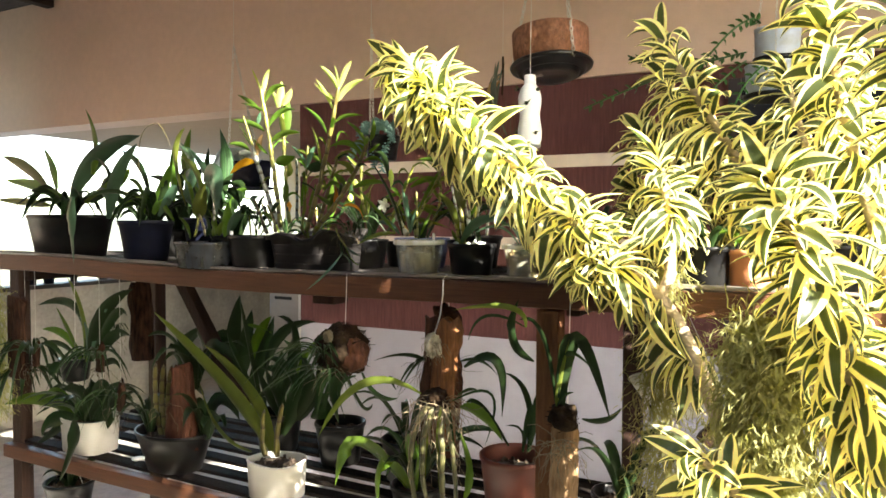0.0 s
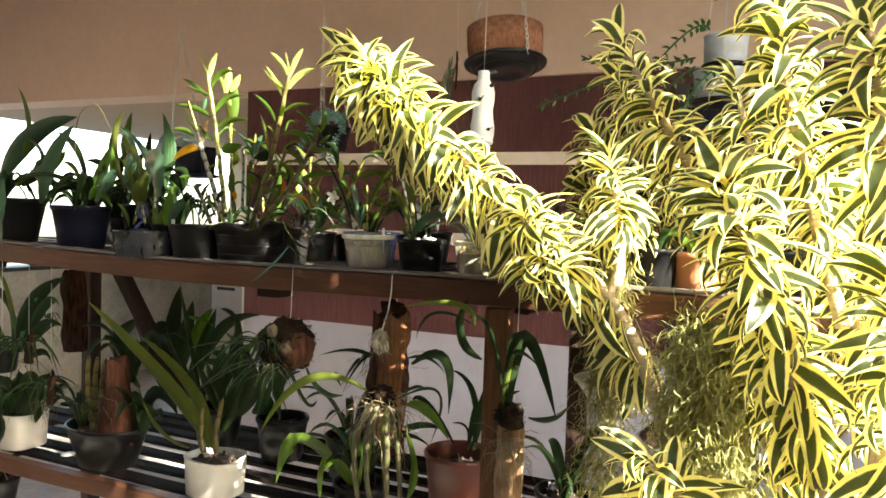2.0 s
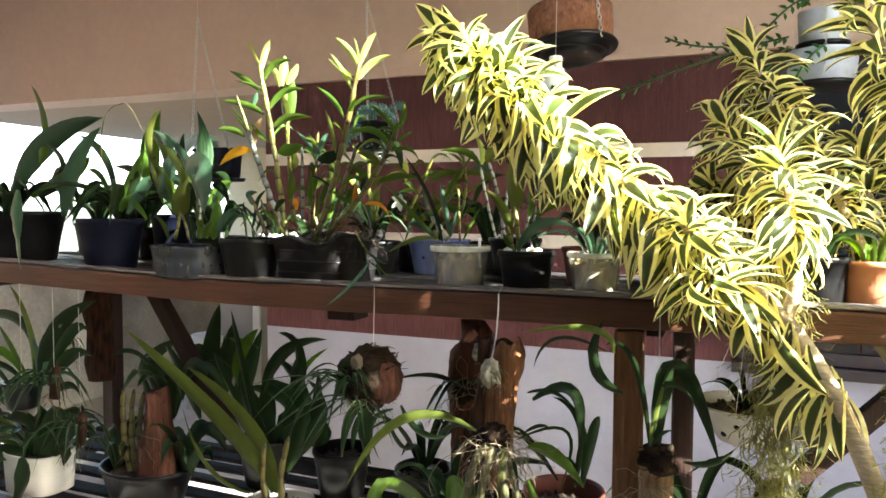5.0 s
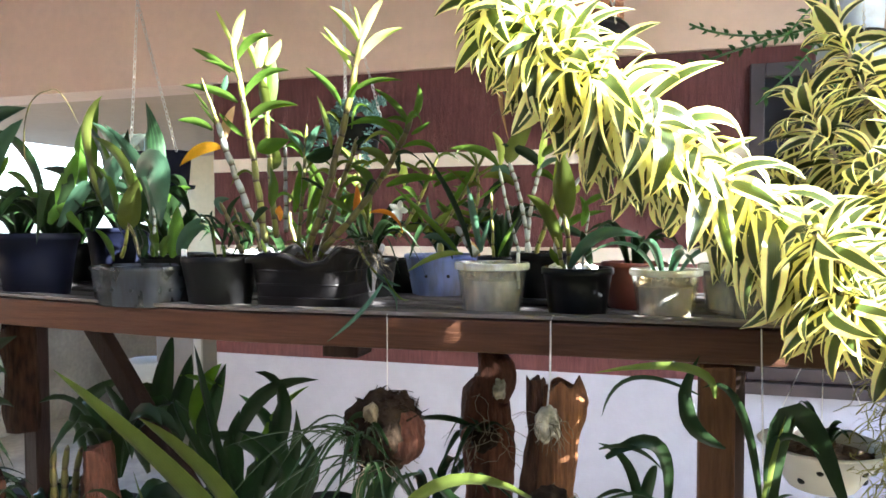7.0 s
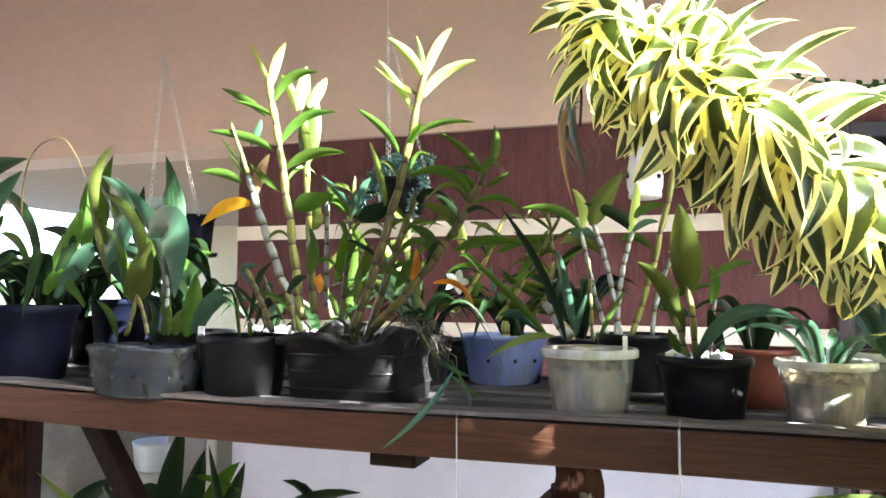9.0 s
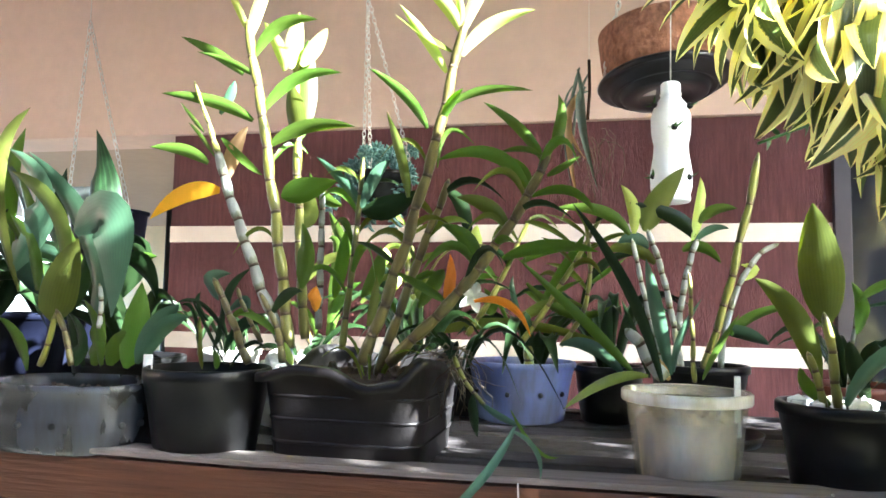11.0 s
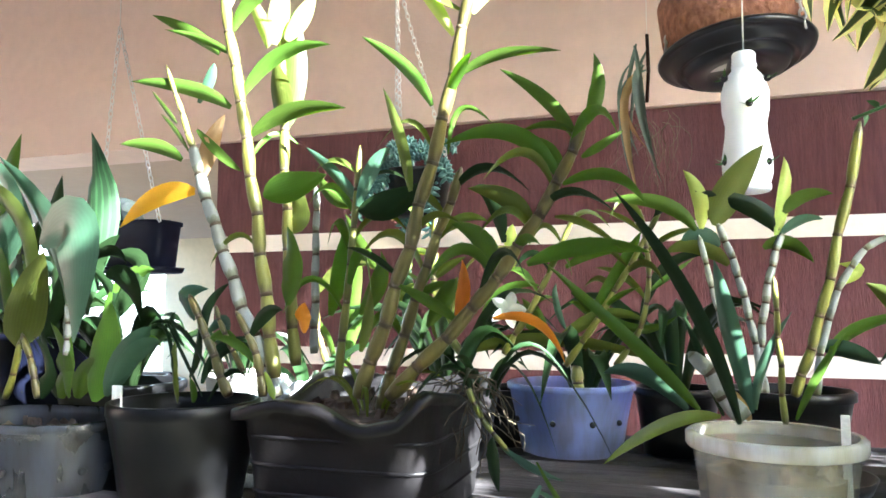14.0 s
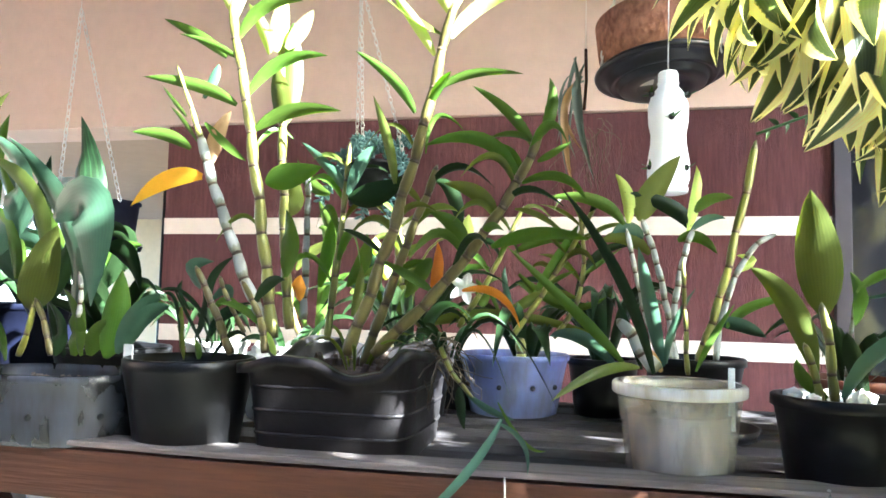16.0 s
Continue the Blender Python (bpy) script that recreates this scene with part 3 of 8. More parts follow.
structure("wall_far", box(-4.53, -1.835, 4.7, 4.9, 0, 2.24), M_YELLOW, "pale yellow end wall of the porch", "wall")
structure("wall_garden", box(-4.55, -4.40, -3.0, 4.7, 0, 1.03), M_FLOOR, "low pale grey garden wall beside the porch", "wall")
structure("wall_garden_cap", box(-4.57, -4.38, -3.0, 4.7, 1.03, 1.06), M_SLAT, "dark flat capping of the garden wall", "trim")
# only its edge shows; the rest is added to cut sky light
structure("wall_left", box(-4.55, -4.40, -2.5, 1.42, 1.061, 3.16), M_BEIGE, "beige wall, mostly unseen, added to dim the left end", "wall")
# unseen wall, added to keep the sun off the house wall
structure("wall_side", box(2.72, 2.92, -0.20, WY + 0.2, 0, 4.4), M_BEIGE, "unseen beige side wall added to block the sun", "wall")
# added behind the camera, out of view, to cut sky light on the fronts
structure("wall_behind", box(-7.0, 3.4, -2.7, -2.5, 0, 3.7), M_GREYWALL, "unseen dark grey wall added to block sky light", "wall")
# roof over wall, hanging plants and bench, open sunwards; unseen reach added for shade
structure("ceiling_roof", box(-9.0, 0.72, -1.60, WY + 0.2, 3.16, 3.24), M_SLAT, "dark boarded roof, extended unseen to shade the bench", "ceiling")
# eaves brought forward out of view to keep sun off the hanging pots
structure("ceiling_eaves", box(0.72, 2.72, -0.20, WY + 0.2, 3.16, 3.24), M_SLAT, "dark boarded eaves, extended unseen to block the sun", "ceiling")
structure("trim_roof", box(-9.0, 0.72, -1.66, -1.60, 3.08, 3.27), M_BEAM, "unseen dark brown fascia board of the extended roof", "trim")
structure("trim_eaves", box(0.72, 2.72, -0.26, -0.20, 3.08, 3.27), M_BEAM, "unseen dark brown fascia board of the extended eaves", "trim")
for rx in spread((-8.0, 2.4), 9):
    structure("trim_rafter", box(rx - 0.04, rx + 0.04, -1.60 if rx < 0.6 else -0.20, WY - 0.03, 3.10, 3.16, 0.004), M_POST, "dark brown rafter under the roof", "rafter")

# window in the red wall
win = thing("window_1", (0.9, WY, 0.93), "dark framed window in the red wall", "window", kind="structure")
for nm, b in (("window_frame", (0.515, 0.565, 0.98, 2.17)), ("window_frame", (1.35, 1.40, 0.98, 2.17))):
    part(nm, box(b[0], b[1], WY - 0.03, WY - 0.004, b[2], b[3], 0.003), M_WINDOW, win, smooth=False)
for zz in (0.98, 2.12):
    part("window_frame", box(0.567, 1.348, WY - 0.03, WY - 0.004, zz, zz + 0.05, 0.003), M_WINDOW, win, smooth=False)
part("window_sill", box(0.49, 1.43, WY - 0.06, WY - 0.004, 0.93, 0.976, 0.004), M_WINDOW, win, smooth=False)
glass = mat("dark_window_glass", (0.02, 0.02, 0.025), 0.08, vary=0.1)
for xx in (0.567, 0.96):
    part("pane", box(xx, xx + 0.385, WY - 0.012, WY - 0.005, 1.032, 2.118), glass, win, smooth=False)

# ---- plant bench ----
bench = thing("plant_bench", (-0.4, 0.3, 0.0), "long two-tier slatted plant bench of red-brown stained wood", "bench")
XL, XR, YB = -1.96, 1.55, 0.64


def worn(bm, seed, amount=0.003):
    rng = random.Random(seed)
    for v in bm.verts:
        v.co += Vector((0, rng.uniform(-1, 1), rng.uniform(-1, 1))) * amount
    return bm


def rise(x):
    """The upper tier climbs a little towards its far end."""
    f = min(1.0, max(0.0, (-x - 0.55) / 1.3))
    return 0.024 * f * f * (3 - 2 * f)


def board(name, x0, x1, y0, y1, z0, z1, material, seed, bevel=0.004):
    bm = box(x0, x1, y0, y1, z0, z1, bevel)
    for cut in range(1, 16):
        x = x0 + (x1 - x0) * cut / 16
        bmesh.ops.bisect_plane(bm, geom=bm.verts[:] + bm.edges[:] + bm.faces[:], plane_co=(x, 0, 0), plane_no=(1, 0, 0))
    rng = random.Random(seed)
    ph = rng.uniform(0, 6)
    for v in bm.verts:
        v.co.z += 0.003 * math.sin(v.co.x * 2.3 + ph) + rng.uniform(-0.0006, 0.0006)
        v.co.y += 0.003 * math.sin(v.co.x * 1.7 + ph * 2)
        if z0 > 1.0:
            v.co.z += rise(v.co.x)
    return part(name, bm, material, bench, smooth=False)


board("beam", XL, XR, 0.0, 0.042, SHELF - 0.055, SHELF + 0.006, M_BEAM, 1, 0.005)
# added thin strip that paints the beam's worn top edge as lit
board("edge_board", XL, XR, -0.003, 0.046, SHELF + 0.010, SHELF + 0.017, M_WORN_LIT, 1, 0.002)
board("beam", XL, XR, YB, YB + 0.04, SHELF - 0.05, SHELF + 0.004, M_SLAT, 2)
ys = spread((0.050, 0.565), 6)
for k, y in enumerate(ys):
    board("slat", XL + 0.01 * (k % 3), XR, y, y + 0.066, SHELF - 0.022, SHELF, M_SLAT, 10 + k)
board("beam", XL, XR, 0.0, 0.04, LOW - 0.055, LOW - 0.004, M_BEAM, 3, 0.005)
board("beam", XL, XR, 0.66, 0.70, LOW - 0.055, LOW, M_SLAT_SHADED, 4)
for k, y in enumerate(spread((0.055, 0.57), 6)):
    board("slat", XL + 0.01 * (k % 2), XR, y, y + 0.056, LOW - 0.013, LOW, M_SLAT_SHADED, 20 + k)
for x, xb, front in ((-1.945, -1.792, M_POST), (0.281, 0.36, M_LOG), (1.45, 1.45, M_LOG)):
    for px, y in ((x, 0.012 if x > 0 else 0.046), (xb, 0.575)):
        top = SHELF - 0.058 if y < 0.04 else SHELF - 0.024
        part("post", worn(box(px - 0.029, px + 0.029, y, y + 0.05, 0, top, 0.006), int(px * 100 + y * 10)), front if y < 0.1 else M_POST, bench, smooth=False)
    for zz in (SHELF - 0.075, LOW - 0.075):
        part("cross_rail", box(x + 0.03, x + 0.065, 0.065, 0.66, zz, zz + 0.05, 0.004), M_POST, bench, smooth=False)
for x0, x1, z0, z1 in ((-1.215, -0.90, SHELF - 0.045, 0.90), (0.92, 0.62, SHELF - 0.06, 1.00)):
    bm = box(-0.022, 0.022, -0.02, 0.02, 0, math.hypot(x1 - x0, z1 - z0), 0.004)
    bmesh.ops.transform(bm, matrix=Matrix.Translation((x0, 0.22, z0)) @ Matrix.Rotation(math.atan2(x1 - x0, z1 - z0), 4, "Y"), verts=bm.verts)
    part("brace", bm, M_POST, bench, smooth=False)
part("block", box(-0.466, -0.388, 0.044, 0.12, SHELF - 0.085, SHELF - 0.024, 0.004), M_POST, bench, smooth=False)


# ---- variegated dracaena ----
def unit_leaf(curl, width, fold, n=9):
    """A leaf of length one along +x that droops; places and faces for the shared meshes."""
    verts, faces, uvs = [], [], []
    ang, p = -0.10, Vector((0, 0, 0))
    for k in range(n + 1):
        v = k / n
        w = width * 0.5 * max(math.sin(math.pi * (0.04 + 0.96 * v ** 0.9)) ** 0.78 if v < 0.99 else 0.0, 0.02, 0.28 * (1 - v) ** 2)
        nrm = Vector((math.sin(ang), 0, math.cos(ang)))
        for s in (-1, -0.5, 0, 0.5, 1):
            verts.append(p + Vector((0, s * w, 0)) + nrm * (abs(s) * fold * w))
            uvs.append(((s + 1) / 2, v))
        p = p + Vector((math.cos(ang), 0, -math.sin(ang) if ang > 0 else -math.sin(ang))) / n
        ang += curl / n
    for k in range(n):
        for j in range(4):
            faces.append((5 * k + j, 5 * k + j + 1, 5 * k + j + 6, 5 * k + j + 5))
    return verts, faces, uvs


def leaf_mesh(name, verts, faces, uvs, material):
    me = bpy.data.meshes.new(name)
    me.from_pydata([tuple(v) for v in verts], [], faces)
    layer = me.uv_layers.new(name="UVMap")
    idx = np.empty(len(me.loops), dtype=np.int32)
    me.loops.foreach_get("vertex_index", idx)
    layer.data.foreach_set("uv", np.array(uvs, dtype=np.float32)[idx].ravel())
    me.shade_smooth()
    me.materials.append(material)
    return me


KINDS = [unit_leaf(c, w, f) for c, w, f in ((1.0, 0.25, 0.45), (1.5, 0.28, 0.35), (1.9, 0.24, 0.5), (2.5, 0.26, 0.3), (0.5, 0.24, 0.6), (1.4, 0.30, 0.2), (1.7, 0.22, 0.1), (1.1, 0.27, 0.25))]


def stem_leaves(path, start, count, size, rng, open_a=(0.5, 1.5), sag=0.22, slim=1.04):
    """Poses of the leaves along the last part of a shoot, from the fraction start to its tip."""
    out = []
    n = len(path) - 1
    for k in range(count):
        f = start + (1 - start) * (k + 0.5) / count
        i = min(int(f * n), n - 1)
        p = path[i].lerp(path[i + 1], f * n - i)
        axis = (path[i + 1] - path[i]).normalized()
        a = 2.4 * k + rng.uniform(-0.4, 0.4)
        u = axis.cross(Vector((0.2, 0.3, 1)) if abs(axis.z) < 0.9 else Vector((1, 0.2, 0))).normalized()
        w = axis.cross(u)
        radial = math.cos(a) * u + math.sin(a) * w
        tilt = open_a[1] + (open_a[0] - open_a[1]) * ((k + 0.5) / count) ** 1.5
        d = (math.cos(tilt) * axis + math.sin(tilt) * radial + Vector((rng.uniform(-1, 1), rng.uniform(-1, 1), rng.uniform(-1, 0.8))) * 0.45 - Vector((0, 0, sag))).normalized()
        nrm = (axis * math.sin(tilt) - radial * math.cos(tilt))
        nrm = (nrm * 0.5 + Vector((0, 0, 1)) * 0.9)
        nrm = (nrm - nrm.dot(d) * d)
        if nrm.length < 0.1:
            nrm = d.orthogonal()
        nrm.normalize()
        side = nrm.cross(d)
        s = size * rng.uniform(0.6, 1.2)
        m = Matrix((d, side, nrm)).transposed().to_4x4()
        out.append((Matrix.Translation(p) @ m @ Matrix.Rotation(rng.uniform(-0.9, 0.9), 4, "X") @ Matrix.Diagonal((s, s * slim, s, 1)), rng.randrange(len(KINDS))))
    return out


def shoot(points, n=14):
    """A smooth line through a few places."""
    pts = [Vector(p) for p in points]
    ext = [2 * pts[0] - pts[1], *pts, 2 * pts[-1] - pts[-2]]
    out = []
    for k in range(len(pts) - 1):
        a, b, c, d = ext[k:k + 4]
        for j in range(n):
            t = j / n
            out.append(0.5 * (2 * b + (c - a) * t + (2 * a - 5 * b + 4 * c - d) * t * t + (3 * b - a - 3 * c + d) * t ** 3))
    return out + [pts[-1]]


drac = thing("dracaena_shrub", (0.95, -0.25, 0.0), "large variegated dracaena shrub with yellow-edged drooping leaves in full sun", "shrub")
rng = random.Random(4)
near_leaves, far_leaves, hanging = [], [], []

# the arching branch that leans over the bench
arch = shoot([(0.93, -0.16, 0.0), (0.82, -0.17, 0.75), (0.70, -0.14, 1.14), (0.585, -0.085, 1.365), (0.42, -0.09, 1.525), (0.243, -0.10, 1.667), (0.10, -0.105, 1.79), (0.0, -0.09, 1.875), (-0.075, -0.07, 1.945)])
part("branch", tube(arch, spread((0.020, 0.007), len(arch)), 9), M_STEM, drac, "bare ringed pale branch arching over the bench")
near_leaves += stem_leaves(arch, 0.50, 230, 0.130, rng, (0.5, 1.75), 0.4, 1.08)
near_leaves += stem_leaves(arch, 0.80, 80, 0.125, rng, (0.4, 1.7), 0.15, 1.08)
n_arch = len(arch) - 1
for k in range(270):
    f = rng.uniform(0.50, 0.95) if k < 110 else rng.uniform(0.46, 0.76) if k < 215 else rng.uniform(0.31, 0.52)
    i = int(f * n_arch)
    p = arch[i].lerp(arch[i + 1], f * n_arch - i)
    d = Vector((rng.gauss(-0.12, 0.28), rng.gauss(-0.10, 0.28), -1)).normalized()
    a = rng.uniform(0, 6.28)
    nrm = Vector((0.9 * math.cos(a), math.sin(a) - 1.1, 0.2))
    nrm = (nrm - nrm.dot(d) * d).normalized()
    m = Matrix((d, nrm.cross(d), nrm)).transposed().to_4x4()
    hanging.append((Matrix.Translation(p + Vector((rng.uniform(-0.03, 0.03), rng.uniform(-0.04, 0.03), -0.01))) @ m @ Matrix.Scale(rng.uniform(0.10, 0.155), 4), rng.choice((0, 4, 5, 7))))
near_leaves += hanging
# short shoots: foot on the main stem, tip, number of leaves
SHOOTS = (
    ((0.50, -0.09, 1.44), (0.46, -0.115, 1.445), (0.425, -0.13, 1.47), 66, 0.11),
    ((0.47, -0.10, 1.50), (0.42, -0.15, 1.53), (0.39, -0.18, 1.56), 44, 0.10),
    ((0.575, -0.07, 1.50), (0.575, -0.055, 1.58), (0.555, -0.05, 1.68), 70, 0.105),
    ((0.62, 0.22, 1.60), (0.56, 0.26, 1.80), (0.51, 0.27, 1.93), 92, 0.105),
    ((0.62, 0.20, 1.50), (0.52, 0.24, 1.66), (0.455, 0.24, 1.78), 86, 0.105),
    ((0.62, 0.22, 1.48), (0.50, 0.28, 1.56), (0.43, 0.28, 1.64), 72, 0.105),
    ((0.64, 0.10, 1.44), (0.57, 0.12, 1.58), (0.53, 0.13, 1.68), 64, 0.105),
    ((0.62, 0.16, 1.44), (0.53, 0.19, 1.50), (0.47, 0.20, 1.56), 72, 0.105),
    ((0.72, 0.12, 1.50), (0.66, 0.20, 1.66), (0.61, 0.23, 1.78), 76, 0.105),
    ((0.95, -0.36, 1.30), (0.76, -0.37, 1.62), (0.62, -0.40, 1.86), 110, 0.102),
    ((0.98, -0.45, 1.10), (0.88, -0.58, 1.42), (0.81, -0.66, 1.60), 130, 0.106),
    ((0.92, -0.38, 0.85), (0.80, -0.47, 1.08), (0.72, -0.55, 1.20), 64, 0.115),
    ((0.98, -0.36, 1.40), (0.90, -0.42, 1.68), (0.86, -0.44, 1.90), 100, 0.105),
    ((1.05, -0.45, 1.30), (1.00, -0.56, 1.62), (0.96, -0.62, 1.80), 100, 0.105),
    ((1.05, -0.45, 1.00), (1.02, -0.60, 1.30), (1.00, -0.66, 1.50), 90, 0.105),
    ((1.05, 0.15, 1.10), (0.90, 0.26, 1.45), (0.82, 0.30, 1.64), 60, 0.11),
    ((1.10, 0.15, 1.30), (0.98, 0.26, 1.66), (0.92, 0.30, 1.88), 64, 0.11),
    ((1.12, 0.10, 1.10), (1.05, 0.30, 1.42), (1.00, 0.36, 1.60), 60, 0.11),
    ((0.80, 0.12, 1.40), (0.75, 0.22, 1.58), (0.72, 0.25, 1.72), 64, 0.11),
    ((0.90, 0.12, 1.50), (0.83, 0.20, 1.74), (0.79, 0.22, 1.90), 64, 0.11),
    ((0.94, -0.32, 1.10), (0.90, -0.36, 1.26), (0.86, -0.38, 1.38), 60, 0.105),
    ((1.08, -0.18, 1.10), (1.02, -0.14, 1.40), (1.00, -0.12, 1.58), 74, 0.12),
    ((1.08, -0.30, 1.20), (1.04, -0.30, 1.48), (1.02, -0.30, 1.66), 74, 0.12),
)
for a, b, c, count, size in SHOOTS:
    line = shoot([a, b, c])
    part("shoot", tube(line, spread((0.012, 0.006), len(line)), 7), M_STEM, drac)
    got = stem_leaves(line, 0.15, int(count * (1.45 if c[1] < -0.3 else 1.2)), size * (0.86 if c[1] < -0.3 else 1.0), rng, (0.25, 1.9))
    if c[0] < 0.45 and c[1] < 0 or c[0] == 0.555:
        near_leaves += got
    else:
        far_leaves += got
# unseen tall crown, added on the sunny side to keep sun off the bench
crown = []


def shade_shoot(tip, foot, knee, start, count, size, slim):
    line = shoot([foot, Vector(knee).lerp(tip, 0.35), tip])
    part("shoot", tube(line, spread((0.014, 0.006), len(line)), 7), M_STEM, drac)
    crown.extend(stem_leaves(line, start, count, size, rng, (0.25, 1.9), slim=slim))


FOOT, KNEE = (1.52, -1.24, 1.0), (1.52, -1.22, 1.9)
# unseen stem added to carry these sun-blocking shoots
line = shoot([(1.47, -1.18, 0.0), (1.50, -1.20, 0.5), FOOT])
part("stem", tube(line, spread((0.045, 0.03), len(line)), 10), M_STEM, drac, "pale ringed woody stem")
for k in range(34):
    shade_shoot(Vector((1.50 + rng.uniform(-0.14, 0.14), -1.36 + 0.36 * ((k * 0.618) % 1.0), 2.38 + 0.98 * (k + 0.5) / 34)), FOOT, KNEE, 0.80, 46, 0.19, 1.0)
for k in range(15):
    shade_shoot(Vector((1.52 + rng.uniform(-0.1, 0.1), -0.975 + 0.08 * ((k * 0.618) % 1.0), 2.76 + 0.03 * k)), FOOT, KNEE, 0.88, 52, 0.11, 1.3)
for k in range(8):
    shade_shoot(Vector((1.54 + rng.uniform(-0.06, 0.06), -0.90 + 0.07 * ((k * 0.618) % 1.0), 2.44 + 0.03 * k)), FOOT, KNEE, 0.90, 44, 0.09, 1.3)
for k in range(6):
    shade_shoot(Vector((1.52 + rng.uniform(-0.1, 0.1), -0.84 + 0.15 * ((k * 0.618) % 1.0), 3.54 + 0.025 * k)), FOOT, (1.50, -1.15, 2.6), 0.90, 46, 0.11, 1.2)
for k in range(18):
    shade_shoot(Vector((1.52 + rng.uniform(-0.1, 0.1), -1.56 + 0.42 * ((k * 0.618) % 1.0), 3.36 + 0.026 * k)), FOOT, KNEE, 0.86, 46, 0.18, 1.1)
for k in range(17):
    y, z = ((-0.73 - 0.0195 * k + 0.03 * ((k * 0.618) % 1.0), 2.42 + 0.056 * k) if k < 7 else (-0.90 + 0.08 * ((k * 0.618) % 1.0), 2.08 + 0.055 * (k - 7)) if k < 13 else (-0.86 + 0.06 * ((k * 0.618) % 1.0), 2.96 + 0.05 * (k - 13)))
    shade_shoot(Vector((1.54 + rng.uniform(-0.05, 0.05), y, z)), FOOT, KNEE, 0.90, 40, 0.08, 1.4)
for k in range(9):
    shade_shoot(Vector((1.50 + rng.uniform(-0.1, 0.1), -0.40 + 0.05 * k, 2.68 + 0.45 * ((k * 0.618) % 1.0))), (1.26, 0.05, 1.15), (1.42, 0.0, 1.7), 0.80, 46, 0.18, 1.0)
for k in range(4):
    shade_shoot(Vector((1.52 + rng.uniform(-0.05, 0.05), -0.54 + 0.03 * k, 2.54 + 0.12 * ((k * 0.618) % 1.0))), (1.26, 0.05, 1.15), (1.42, 0.0, 1.7), 0.93, 40, 0.07, 1.4)
for k in range(5):
    shade_shoot(Vector((1.50 + rng.uniform(-0.1, 0.1), -0.36 + 0.04 * k, 2.38 + 0.12 * ((k * 0.618) % 1.0))), (1.26, 0.05, 1.15), (1.42, 0.0, 1.7), 0.88, 46, 0.11, 1.2)
far_leaves += crown
# thin stems that carry the shoots over the bench
for line in (shoot([(0.565, -0.085, 1.38), (0.585, -0.07, 1.45), (0.575, -0.06, 1.55)]), shoot([(1.0, 0.02, 0.9), (0.80, 0.12, 1.25), (0.62, 0.22, 1.60)]), shoot([(1.02, -0.02, 0.9), (0.82, 0.08, 1.22), (0.62, 0.20, 1.50)])):
    part("stem", tube(line, spread((0.014, 0.009), len(line)), 8), M_STEM, drac, "pale ringed woody stem")
# main stems from the ground
for foot, top in (((0.97, -0.2, 0.0), (0.80, -0.18, 1.26)), ((1.0, -0.26, 0.0), (0.96, -0.30, 1.32)), ((1.02, -0.3, 0.0), (1.04, -0.40, 1.30)), ((1.06, -0.22, 0.0), (1.10, -0.20, 1.62)),
                  ((1.1, -0.12, 0.0), (1.08, -0.02, 1.5)), ((1.1, -0.3, 0.0), (1.16, -0.32, 1.32)), ((1.13, -0.2, 0.0), (1.22, -0.02, 1.22)), ((1.14, -0.26, 0.0), (1.26, -0.25, 0.92)), ((0.95, -0.3, 0.0), (0.93, -0.36, 0.88))):
    mid = (Vector(foot) + Vector(top)) / 2 + Vector((rng.uniform(-0.04, 0.04), rng.uniform(-0.04, 0.04), 0))
    line = shoot([foot, mid, top])
    part("stem", tube(line, spread((0.024, 0.013), len(line)), 9), M_STEM, drac, "pale ringed woody stem")
# leaves one by one over the bench, the thick of the shrub as one mass
MESHES = [leaf_mesh("leaf", v, f, u, L_VARI) for v, f, u in KINDS]
foot = Matrix.Translation(-drac.location)
for m, kind in near_leaves[:300]:
    ob = new("leaf", MESHES[kind])
    ob.parent = drac
    ob.matrix_basis = foot @ m
rest = far_leaves + near_leaves[300:]
vs, fs, us = [], [], []
for m, kind in rest:
    v, f, u = KINDS[kind]
    n0 = len(vs)
    mm = foot @ m
    vs += [mm @ p for p in v]
    fs += [tuple(n0 + q for q in face) for face in f]
    us += u
mass = new("foliage", leaf_mesh("foliage", vs, fs, us, L_VARI))
mass.parent = drac
tagged(mass, "dense yellow-edged variegated leaves", kind="stuff")


